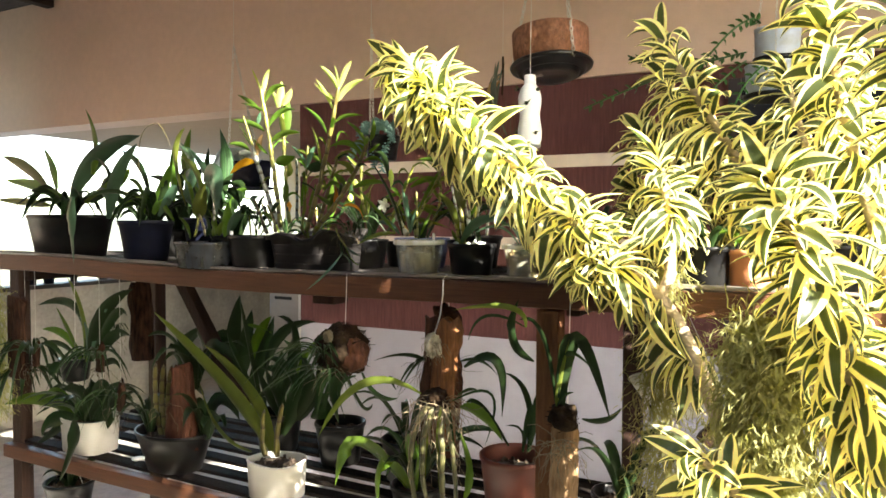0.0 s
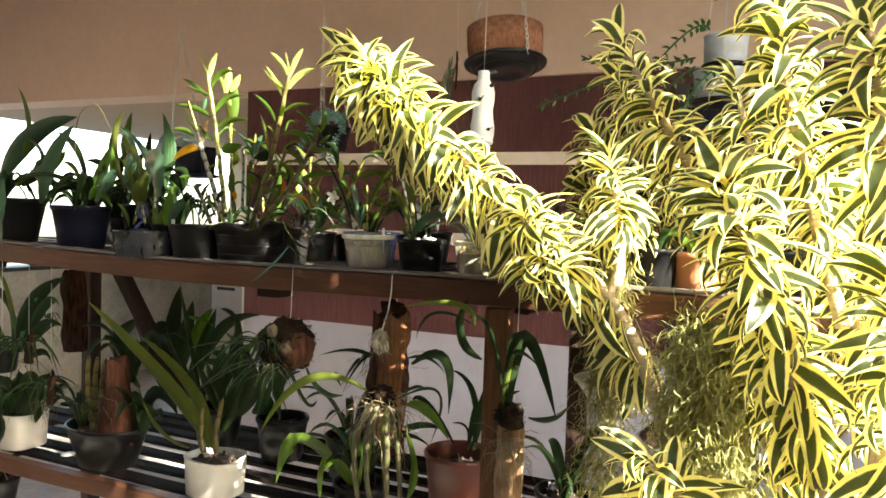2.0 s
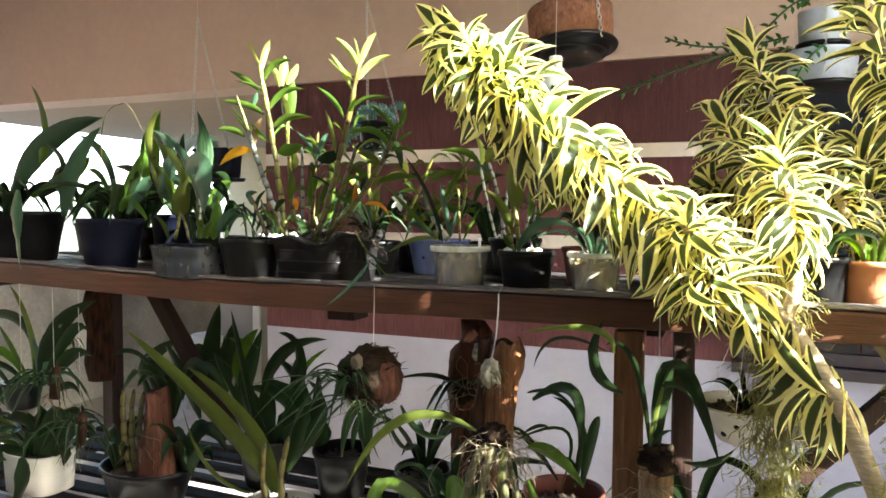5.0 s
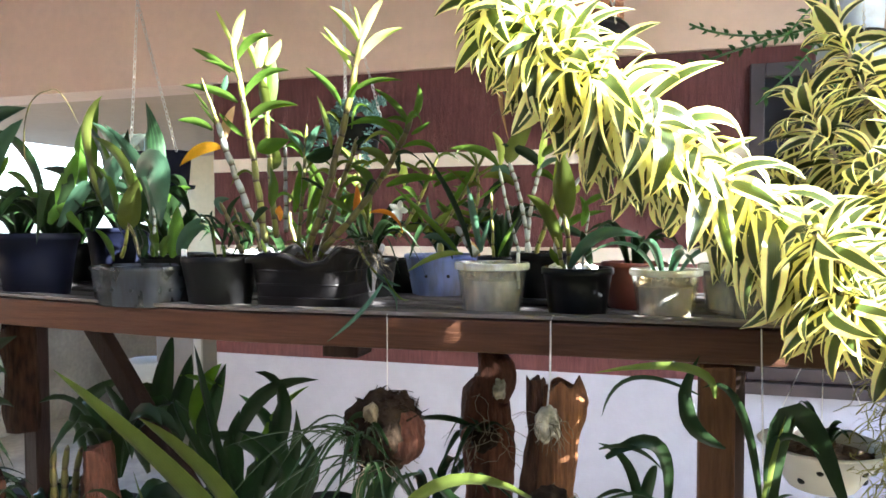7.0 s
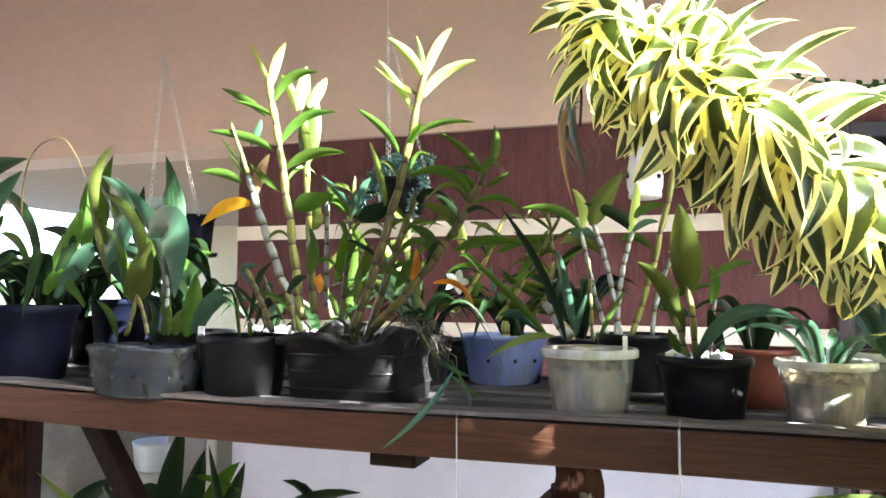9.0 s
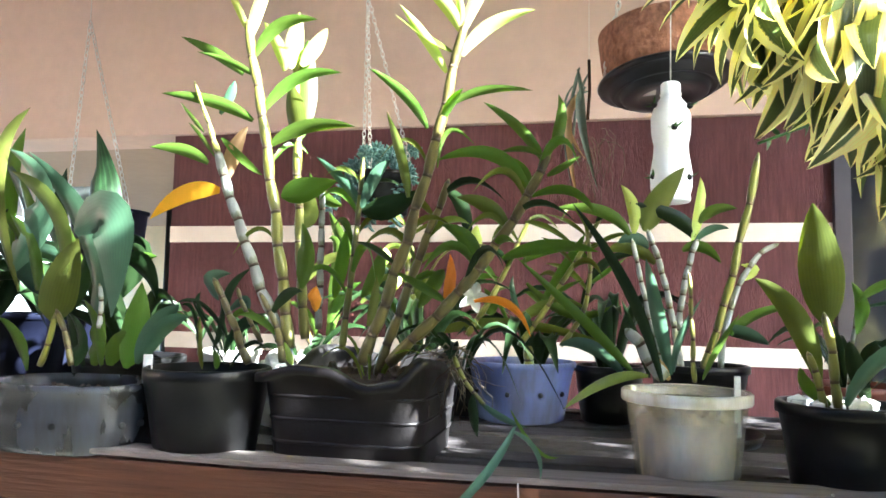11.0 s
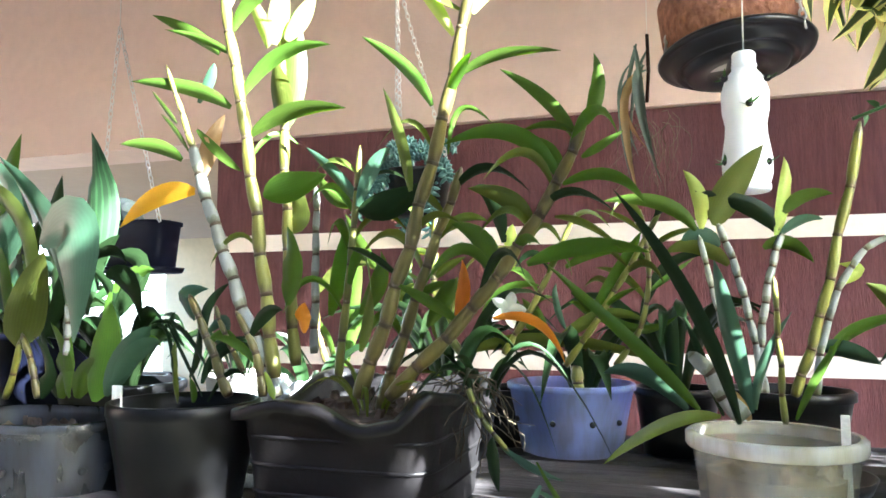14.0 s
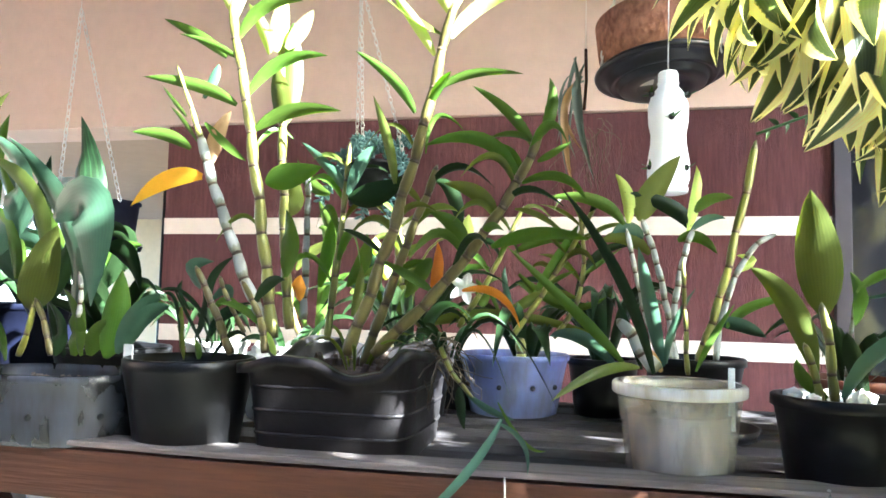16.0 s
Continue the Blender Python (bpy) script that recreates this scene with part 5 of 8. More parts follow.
leaf(dendro, (-0.402, 0.070, 1.841), (-0.360, 0.070, 1.858), (-0.300, 0.070, 1.855), 0.014, L_GREEN, roll=0.6)
leaf(dendro, (-0.455, 0.070, 1.725), (-0.467, 0.070, 1.778), (-0.486, 0.070, 1.836), 0.019, L_OLIVE)
leaf(dendro, (-0.524, 0.100, 1.717), (-0.554, 0.100, 1.752), (-0.592, 0.100, 1.787), 0.019, L_TEAL)
leaf(dendro, (-0.522, 0.090, 1.715), (-0.506, 0.090, 1.756), (-0.485, 0.090, 1.777), 0.021, L_TEAL)
leaf(dendro, (-0.522, 0.090, 1.711), (-0.485, 0.090, 1.714), (-0.443, 0.090, 1.738), 0.041, L_DARK_SHADED, "oval", roll=0.7)
leaf(dendro, (-0.287, 0.070, 1.766), (-0.316, 0.070, 1.808), (-0.361, 0.070, 1.843), 0.017, L_GREEN, roll=0.4)
leaf(dendro, (-0.277, 0.070, 1.781), (-0.266, 0.070, 1.813), (-0.269, 0.070, 1.849), 0.019, L_GREEN)
leaf(dendro, (-0.304, 0.070, 1.731), (-0.351, 0.070, 1.778), (-0.420, 0.070, 1.771), 0.022, L_GREEN, roll=0.6)
leaf(dendro, (-0.305, 0.090, 1.738), (-0.316, 0.090, 1.761), (-0.336, 0.090, 1.777), 0.019, L_GREEN)
leaf(dendro, (-0.330, 0.070, 1.685), (-0.355, 0.070, 1.713), (-0.394, 0.070, 1.725), 0.024, L_OLIVE, roll=0.5)
leaf(dendro, (-0.369, 0.070, 1.631), (-0.379, 0.070, 1.670), (-0.411, 0.070, 1.690), 0.027, L_GREEN, roll=0.5)
leaf(dendro, (-0.282, 0.070, 1.749), (-0.264, 0.070, 1.759), (-0.243, 0.070, 1.772), 0.011, L_GREEN)
leaf(dendro, (-0.300, 0.070, 1.724), (-0.256, 0.070, 1.730), (-0.224, 0.070, 1.701), 0.015, L_GREEN, roll=0.4)
leaf(dendro, (-0.308, 0.070, 1.693), (-0.278, 0.070, 1.684), (-0.247, 0.070, 1.661), 0.010, L_OLIVE)
leaf(dendro, (-0.335, 0.070, 1.648), (-0.278, 0.070, 1.663), (-0.222, 0.070, 1.657), 0.023, L_GREEN, roll=0.6)
leaf(dendro, (-0.404, 0.070, 1.585), (-0.399, 0.070, 1.620), (-0.400, 0.070, 1.654), 0.018, L_ORG)
leaf(dendro, (-0.369, 0.070, 1.596), (-0.327, 0.070, 1.592), (-0.300, 0.070, 1.555), 0.014, L_ORG, roll=0.5)
leaf(dendro, (-0.573, 0.070, 1.580), (-0.576, 0.070, 1.596), (-0.573, 0.070, 1.612), 0.023, L_ORG, "oval")
leaf(dendro, (-0.523, 0.100, 1.599), (-0.502, 0.100, 1.633), (-0.499, 0.100, 1.667), 0.025, L_GREEN, "oval")
leaf(dendro, (-0.443, 0.090, 1.587), (-0.422, 0.090, 1.620), (-0.412, 0.090, 1.636), 0.024, L_GREEN, "oval")
leaf(dendro, (-0.568, 0.120, 1.598), (-0.558, 0.120, 1.648), (-0.555, 0.120, 1.690), 0.023, L_GREEN)
leaf(dendro, (-0.427, 0.110, 1.770), (-0.413, 0.110, 1.818), (-0.378, 0.110, 1.799), 0.008, L_GREEN)
leaf(dendro, (-0.490, 0.030, 1.564), (-0.483, 0.030, 1.594), (-0.481, 0.030, 1.625), 0.014, L_OLIVE)
leaf(dendro, (-0.589, 0.040, 1.514), (-0.598, 0.040, 1.529), (-0.600, 0.040, 1.542), 0.016, L_LIME, "oval")
tuft(dendro, (-0.50, 0.08, Z + 0.10), 8, 0.11, 0.007, 81, L_OLIVE, 0.9, 'lance', (0.2, -0.1), 0.9, 0.4)
root_orchid = thing("trailing_orchid", (-0.40, 0.15, Z + 0.10), "trailing orchid with pale roots over the edge of the planter", "orchid")
roots(root_orchid, (-0.41, 0.12, Z + 0.135), 34, 0.05, 0.3, 3, r=0.0010)
cane(root_orchid, (-0.391, 0.060, 1.530), (-0.377, 0.060, 1.502), (-0.354, 0.060, 1.476), 0.0031, 0.0023, C_GREEN, 4)
leaf(root_orchid, (-0.360, 0.060, 1.478), (-0.332, 0.060, 1.459), (-0.301, 0.060, 1.450), 0.013, L_TEAL, roll=0.5)
leaf(root_orchid, (-0.365, 0.050, 1.487), (-0.365, 0.050, 1.460), (-0.359, 0.050, 1.438), 0.016, L_DARK_SHADED, "oval")
leaf(root_orchid, (-0.308, -0.020, 1.464), (-0.342, -0.045, 1.409), (-0.399, -0.070, 1.356), 0.012, L_TEAL)
leaf(root_orchid, (-0.313, -0.020, 1.460), (-0.287, -0.020, 1.441), (-0.281, -0.020, 1.410), 0.008, L_TEAL)
leaf(root_orchid, (-0.315, 0.000, 1.478), (-0.288, 0.000, 1.438), (-0.263, 0.000, 1.431), 0.007, L_GREEN)
tuft(root_orchid, (-0.40, 0.15, Z + 0.12), 8, 0.16, 0.013, 82, L_DARK_SHADED, 1.1, 'lance', (0.2, -0.3), 0.6, 0.7)
blue_orchid = thing("potted_orchid", (-0.355, 0.515, Z), "small orchid in a blue milky plastic pot with round holes", "potted plant", "orchids on the bench")
blue_pot = pot_body(blue_orchid, (-0.355, 0.515, Z), 0.094, 0.076, 0.105, M_BLUE, 0.010, fill=0.65)
holes(blue_pot, (-0.355, 0.515, Z), 0.086, 0.052, [math.radians(a) for a in (-150, -100, -62, -30)])
cane(blue_orchid, (-0.33, 0.44, Z + 0.07), (-0.335, 0.44, Z + 0.10), (-0.335, 0.44, Z + 0.135), 0.010, 0.008, C_GREEN, 3, "bulb")
tuft(blue_orchid, (-0.33, 0.47, Z + 0.08), 7, 0.26, 0.032, 15, L_DARK_SHADED, 1.0, rise=0.7)
clear_orchid = thing("potted_orchid", (-0.123, 0.07, Z), "strap-leaved orchid in a clear milky plastic pot", "potted plant", "orchids on the bench")
pot_body(clear_orchid, (-0.123, 0.085, Z), 0.067, 0.056, 0.108, M_CLEAR, 0.012, fill=0.70, soil=M_MIX)
part("plant_tag", box(-0.073, -0.066, 0.070, 0.073, Z + 0.06, Z + 0.128, 0.001), M_FOAM, clear_orchid, "blank white plastic tag", smooth=False)
leaf(clear_orchid, (-0.153, 0.045, 1.510), (-0.190, 0.045, 1.614), (-0.252, 0.045, 1.713), 0.017, L_DARK_SHADED)
leaf(clear_orchid, (-0.142, 0.065, 1.517), (-0.157, 0.065, 1.590), (-0.168, 0.065, 1.649), 0.021, L_TEAL)
leaf(clear_orchid, (-0.184, 0.055, 1.519), (-0.236, 0.055, 1.574), (-0.316, 0.055, 1.649), 0.016, L_GREEN, roll=0.5)
leaf(clear_orchid, (-0.193, 0.095, 1.514), (-0.232, 0.095, 1.545), (-0.268, 0.095, 1.545), 0.021, L_TEAL, roll=0.7)
leaf(clear_orchid, (-0.168, 0.035, 1.517), (-0.211, 0.005, 1.513), (-0.258, -0.025, 1.485), 0.015, L_OLIVE, roll=0.7)
leaf(clear_orchid, (-0.107, 0.065, 1.513), (-0.088, 0.065, 1.552), (-0.067, 0.065, 1.587), 0.010, L_GREEN)
leaf(clear_orchid, (-0.138, 0.065, 1.520), (-0.130, 0.065, 1.559), (-0.107, 0.065, 1.604), 0.012, L_TEAL, roll=0.4)
leaf(clear_orchid, (-0.163, 0.085, 1.511), (-0.178, 0.085, 1.556), (-0.195, 0.085, 1.602), 0.011, L_DARK_SHADED)
cane(clear_orchid, (-0.116, 0.065, 1.509), (-0.118, 0.065, 1.570), (-0.120, 0.065, 1.629), 0.0029, 0.0023, C_GREEN, 5)
cane(clear_orchid, (-0.149, 0.065, 1.511), (-0.169, 0.065, 1.541), (-0.187, 0.065, 1.566), 0.0084, 0.0058, C_PALE, 3)
leaf(clear_orchid, (-0.143, 0.065, 1.511), (-0.158, 0.065, 1.530), (-0.176, 0.065, 1.546), 0.017, L_DRY)
back_canes = thing("potted_orchid", (-0.07, 0.36, Z), "leafy orchid with papery canes in a black pot and saucer", "potted plant", "orchids on the bench")
pot_body(back_canes, (-0.07, 0.37, Z + 0.014), 0.070, 0.055, 0.105, M_BLACK, 0.012)
part("saucer", lathe([(0.055, 0.0), (0.085, 0.004), (0.092, 0.020), (0.089, 0.020), (0.082, 0.007), (0.001, 0.006)], (-0.07, 0.37, Z), 40), M_BLACK, back_canes, "black plastic saucer")
cane(back_canes, (-0.097, 0.360, 1.499), (-0.117, 0.360, 1.622), (-0.145, 0.360, 1.711), 0.0051, 0.0045, C_PALE, 8)
cane(back_canes, (-0.105, 0.360, 1.499), (-0.093, 0.360, 1.615), (-0.073, 0.360, 1.697), 0.0051, 0.0044, C_PALE, 8)
cane(back_canes, (-0.074, 0.300, 1.507), (-0.038, 0.300, 1.619), (0.004, 0.300, 1.807), 0.0057, 0.0056, C_GREEN, 7)
cane(back_canes, (-0.119, 0.360, 1.499), (-0.145, 0.360, 1.591), (-0.167, 0.360, 1.695), 0.0041, 0.0037, C_PALE, 7)
cane(back_canes, (-0.041, 0.360, 1.501), (-0.012, 0.360, 1.630), (0.040, 0.360, 1.691), 0.0047, 0.0038, C_PALE, 6)
leaf(back_canes, (-0.149, 0.360, 1.712), (-0.126, 0.360, 1.759), (-0.089, 0.360, 1.813), 0.050, L_OLIVE, "oval")
leaf(back_canes, (-0.165, 0.360, 1.709), (-0.168, 0.360, 1.752), (-0.185, 0.360, 1.786), 0.025, L_LIME)
leaf(back_canes, (-0.078, 0.360, 1.697), (-0.066, 0.360, 1.749), (-0.066, 0.360, 1.796), 0.022, L_LIME)
leaf(back_canes, (-0.078, 0.360, 1.703), (-0.104, 0.360, 1.734), (-0.172, 0.360, 1.758), 0.031, L_DARK_SHADED, roll=0.6)
leaf(back_canes, (-0.068, 0.360, 1.725), (-0.045, 0.360, 1.744), (-0.013, 0.360, 1.747), 0.024, L_GREEN, roll=0.6)
leaf(back_canes, (-0.172, 0.360, 1.707), (-0.216, 0.360, 1.745), (-0.289, 0.360, 1.750), 0.025, L_GREEN, roll=0.6)
leaf(back_canes, (-0.074, 0.360, 1.697), (-0.050, 0.360, 1.715), (-0.025, 0.360, 1.716), 0.017, L_TEAL, roll=0.5)
leaf(back_canes, (-0.093, 0.360, 1.682), (-0.065, 0.360, 1.687), (-0.037, 0.360, 1.663), 0.024, L_GREEN, roll=0.5)
leaf(back_canes, (-0.134, 0.360, 1.662), (-0.171, 0.360, 1.687), (-0.210, 0.360, 1.679), 0.028, L_OLIVE, roll=0.5)
leaf(back_canes, (-0.144, 0.360, 1.686), (-0.167, 0.360, 1.699), (-0.190, 0.360, 1.695), 0.033, L_TEAL, "oval", roll=0.7)
leaf(back_canes, (-0.024, 0.360, 1.554), (0.013, 0.360, 1.585), (0.075, 0.360, 1.601), 0.023, L_GREEN, roll=0.6)
leaf(back_canes, (-0.037, 0.360, 1.562), (-0.003, 0.360, 1.555), (0.030, 0.360, 1.541), 0.030, L_TEAL, roll=0.6)
leaf(back_canes, (-0.005, 0.360, 1.638), (0.010, 0.360, 1.653), (-0.010, 0.360, 1.661), 0.018, L_LIME)
broad_orchid = thing("potted_orchid", (0.04, 0.07, Z), "broad-leaved orchid with white foam chips in a black plastic pot", "potted plant", "orchids on the bench")
pot_body(broad_orchid, (0.04, 0.085, Z), 0.063, 0.051, 0.102, M_BLACK, 0.013)
cane(broad_orchid, (0.029, 0.060, 1.488), (0.026, 0.060, 1.532), (0.020, 0.060, 1.584), 0.0051, 0.0046, C_GREEN, 3)
cane(broad_orchid, (0.016, 0.060, 1.487), (0.010, 0.060, 1.518), (0.003, 0.060, 1.545), 0.0045, 0.0035, C_GREEN, 3)
leaf(broad_orchid, (0.020, 0.060, 1.577), (0.015, 0.060, 1.644), (0.009, 0.060, 1.711), 0.057, L_OLIVE, "oval", fold=0.15)
leaf(broad_orchid, (0.011, 0.060, 1.518), (-0.013, 0.060, 1.587), (-0.052, 0.060, 1.627), 0.033, L_OLIVE)
leaf(broad_orchid, (0.050, 0.060, 1.568), (0.056, 0.060, 1.596), (0.046, 0.060, 1.624), 0.018, L_GREEN, "oval")
leaf(broad_orchid, (0.052, 0.060, 1.602), (0.077, 0.060, 1.620), (0.106, 0.060, 1.624), 0.015, L_GREEN, roll=0.5)
leaf(broad_orchid, (0.032, 0.040, 1.494), (0.085, 0.040, 1.551), (0.158, 0.040, 1.547), 0.033, L_TEAL, roll=0.7)
leaf(broad_orchid, (0.022, 0.060, 1.491), (-0.000, 0.060, 1.510), (-0.007, 0.060, 1.531), 0.018, L_GREEN)
cane(broad_orchid, (0.048, 0.090, 1.489), (0.054, 0.090, 1.546), (0.060, 0.090, 1.592), 0.0025, 0.0021, C_PALE, 5)
leaf(broad_orchid, (0.066, 0.080, 1.491), (0.054, 0.080, 1.532), (0.048, 0.080, 1.560), 0.024, L_DARK_SHADED)
fr = random.Random(8)
for _ in range(9):
    a, q = fr.uniform(0, 6.28), fr.uniform(0.02, 0.055)
    b = bmesh.new()
    bmesh.ops.create_icosphere(b, subdivisions=1, radius=fr.uniform(0.008, 0.014))
    for v in b.verts:
        v.co *= fr.uniform(0.7, 1.2)
    bmesh.ops.translate(b, verts=b.verts, vec=(0.04 + q * math.cos(a), 0.085 + q * math.sin(a), Z + 0.098))
    part("foam_chip", b, M_FOAM, broad_orchid, smooth=False)
teal_orchid = thing("potted_orchid", (0.197, 0.08, Z), "bluish-leaved orchid in a clear milky plastic pot", "potted plant", "orchids on the bench")
pot_body(teal_orchid, (0.197, 0.09, Z), 0.059, 0.048, 0.100, M_CLEAR, 0.010, fill=0.7, soil=M_MIX)
tuft(teal_orchid, (0.20, 0.09, Z + 0.07), 6, 0.16, 0.024, 21, L_TEAL, 1.0, rise=0.8, shape="lance")
# pots farther back and to the far end of the bench
back_pots = []
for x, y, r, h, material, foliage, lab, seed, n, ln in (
    (0.135, 0.34, 0.066, 0.10, M_REDPOT, L_DARK_SHADED, "dark-leaved orchid in a red-brown plastic pot", 31, 8, 0.20),
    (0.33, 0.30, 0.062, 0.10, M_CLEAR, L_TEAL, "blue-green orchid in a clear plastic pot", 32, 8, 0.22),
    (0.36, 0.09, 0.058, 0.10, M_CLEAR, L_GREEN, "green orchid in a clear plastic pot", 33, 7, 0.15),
    (0.50, 0.28, 0.066, 0.11, M_BLACK, L_DARK_SHADED, "dark orchid in a black plastic pot", 34, 8, 0.26),
    (0.635, 0.10, 0.058, 0.105, M_BLACK, L_DARK_SHADED, "dark orchid in a black plastic pot with a blue tag", 35, 7, 0.14),
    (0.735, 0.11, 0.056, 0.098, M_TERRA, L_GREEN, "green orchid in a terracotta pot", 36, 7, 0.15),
    (0.90, 0.20, 0.065, 0.11, M_BLACK, L_DARK_SHADED, "dark orchid in a black plastic pot", 37, 8, 0.20),
    (-0.70, 0.33, 0.078, 0.088, M_CERAMIC, L_DARK_SHADED, "orchid with white foam chips in a white pot", 38, 5, 0.16),
    (-0.970, 0.255, 0.085, 0.105, M_BLACK, L_DARK_SHADED, "orchid in a black pot at the back of the bench", 39, 12, 0.22),
    (-1.45, 0.42, 0.085, 0.11, M_BLACK, L_DARK_SHADED, "orchid in a black pot at the back of the bench", 40, 18, 0.30),
    (-1.66, 0.43, 0.082, 0.12, M_BLACK, L_DARK_SHADED, "orchid in a black pot at the back of the bench", 44, 14, 0.24),
    (-1.255, 0.40, 0.095, 0.16, M_NAVY, L_DARK_SHADED, "dark orchid in a tall navy pot behind the front row", 43, 14, 0.24),
    (-0.52, 0.42, 0.07, 0.10, M_BLACK, L_DARK_SHADED, "leafy orchid in a black pot at the back of the bench", 41, 14, 0.26),
    (-0.20, 0.54, 0.06, 0.10, M_BLACK, L_DARK_SHADED, "leafy orchid in a black pot at the back of the bench", 42, 14, 0.28),
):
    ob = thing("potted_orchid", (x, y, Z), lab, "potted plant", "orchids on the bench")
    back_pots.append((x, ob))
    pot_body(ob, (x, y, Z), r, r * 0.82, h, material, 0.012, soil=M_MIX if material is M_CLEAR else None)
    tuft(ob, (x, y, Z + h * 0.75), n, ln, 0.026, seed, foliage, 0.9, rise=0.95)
    if seed == 38:
        for k in range(14):
            b = bmesh.new()
            bmesh.ops.create_icosphere(b, subdivisions=2, radius=0.019)
            for v in b.verts:
                v.co *= 1 + 0.5 * noise.noise(v.co * 60 + Vector((k, 0, 0)))
            bmesh.ops.translate(b, verts=b.verts, vec=(x + 0.055 * math.cos(k * 2.4), y + 0.055 * math.sin(k * 2.4), Z + h + 0.006 * (k % 4)))
            part("foam_chip", b, M_FOAM, ob, smooth=False)
white_orchid = thing("potted_orchid", (-0.87, 0.40, Z), "small dark orchid in a white milky plastic pot", "potted plant", "orchids on the bench")
pot_body(white_orchid, (-0.870, 0.40, Z), 0.052, 0.043, 0.112, M_CERAMIC, 0.010)
tuft(white_orchid, (-0.870, 0.40, Z + 0.10), 7, 0.15, 0.018, 86, L_DARK_SHADED, 0.9, "lance", (0.1, -0.1), 0.8, 0.5)
pleated_palm = thing("potted_orchid", (-0.93, 0.30, Z), "orchid with one tall pleated striped leaf in a black pot", "potted plant", "orchids on the bench")
pot_body(pleated_palm, (-1.08, 0.38, Z), 0.07, 0.058, 0.10, M_BLACK, 0.012)
leaf(pleated_palm, (-1.086, 0.300, 1.628), (-1.086, 0.300, 1.774), (-1.093, 0.300, 1.886), 0.059, L_PLEAT, "lance", fold=0.5)
leaf(pleated_palm, (-1.108, 0.300, 1.580), (-1.138, 0.300, 1.667), (-1.169, 0.300, 1.746), 0.043, L_GREEN)
leaf(pleated_palm, (-1.039, 0.300, 1.581), (-0.990, 0.300, 1.666), (-1.047, 0.300, 1.685), 0.032, L_DARK_SHADED, roll=0.6)
leaf(pleated_palm, (-1.190, 0.300, 1.579), (-1.223, 0.300, 1.667), (-1.279, 0.300, 1.729), 0.040, L_GREEN)
leaf(pleated_palm, (-1.097, 0.300, 1.590), (-1.174, 0.300, 1.667), (-1.259, 0.300, 1.658), 0.035, L_TEAL)
leaf(pleated_palm, (-1.240, 0.300, 1.591), (-1.278, 0.300, 1.746), (-1.241, 0.300, 1.894), 0.041, L_GREEN)
leaf(pleated_palm, (-1.144, 0.300, 1.591), (-1.165, 0.300, 1.703), (-1.149, 0.300, 1.818), 0.034, L_DARK_SHADED)
leaf(pleated_palm, (-1.266, 0.300, 1.610), (-1.227, 0.300, 1.725), (-1.300, 0.300, 1.847), 0.043, L_TEAL)
leaf(pleated_palm, (-1.087, 0.300, 1.590), (-1.081, 0.300, 1.664), (-1.028, 0.300, 1.717), 0.030, L_DARK_SHADED)
leaf(pleated_palm, (-1.190, 0.300, 1.572), (-1.222, 0.300, 1.667), (-1.180, 0.300, 1.752), 0.038, L_DARK_SHADED)
leaf(pleated_palm, (-1.053, 0.300, 1.581), (-1.013, 0.300, 1.644), (-0.959, 0.300, 1.661), 0.024, L_GREEN)
leaf(pleated_palm, (-1.250, 0.300, 1.572), (-1.309, 0.300, 1.669), (-1.266, 0.300, 1.746), 0.039, L_DARK_SHADED)
leaf(pleated_palm, (-1.109, 0.300, 1.572), (-1.125, 0.300, 1.646), (-1.187, 0.300, 1.685), 0.028, L_DARK_SHADED)
leaf(pleated_palm, (-1.030, 0.300, 1.572), (-1.045, 0.300, 1.626), (-1.081, 0.300, 1.664), 0.027, L_DARK_SHADED)

# white orchid flowers among the canes
blooms = thing("orchid_flower_spray", (-0.52, 0.42, Z + 0.10), "spray of white orchid flowers and pale green buds", "flower")
tube_pts = [bez((-0.52, 0.42, Z + 0.08), (-0.50, 0.40, Z + 0.26), (-0.40, 0.36, Z + 0.30), k / 10) for k in range(11)]
part("stalk", tube(tube_pts, 0.002, 6), C_GREEN, blooms)
for k, (x, z) in enumerate(((-0.42, 0.215),)):
    c = Vector((x, 0.37, Z + z))
    for j in range(5):
        a = 2 * math.pi * j / 5 + k
        d = Vector((math.cos(a), -0.3, math.sin(a)))
        leaf(blooms, c, c + d * 0.014, c + d * 0.027, 0.020, M_PETAL, "oval").name = "petal"
for x, z in ((-0.55, 0.24), (-0.53, 0.29), (-0.57, 0.28)):
    part("bud", lathe([(0.001, -0.014), (0.009, -0.004), (0.010, 0.005), (0.001, 0.016)], (x, 0.36, Z + z), 12), L_LIME, blooms)

# leafy orchid that fills the space behind the canes
blooms_leaf = thing("potted_orchid", (-0.42, 0.50, Z), "dense leafy orchid in a small black pot behind the dendrobium", "potted plant", "orchids on the bench")
pot_body(blooms_leaf, (-0.46, 0.55, Z), 0.06, 0.05, 0.09, M_BLACK, 0.010)
leaf(blooms_leaf, (-0.424, 0.420, 1.667), (-0.427, 0.420, 1.704), (-0.424, 0.420, 1.731), 0.028, L_LIME, "oval")
leaf(blooms_leaf, (-0.314, 0.420, 1.596), (-0.269, 0.420, 1.666), (-0.242, 0.420, 1.714), 0.023, L_GREEN)
leaf(blooms_leaf, (-0.504, 0.420, 1.540), (-0.367, 0.420, 1.560), (-0.199, 0.420, 1.530), 0.030, L_OLIVE, roll=0.7)
leaf(blooms_leaf, (-0.438, 0.420, 1.704), (-0.456, 0.420, 1.769), (-0.485, 0.420, 1.789), 0.032, L_DARK_SHADED, roll=0.5)
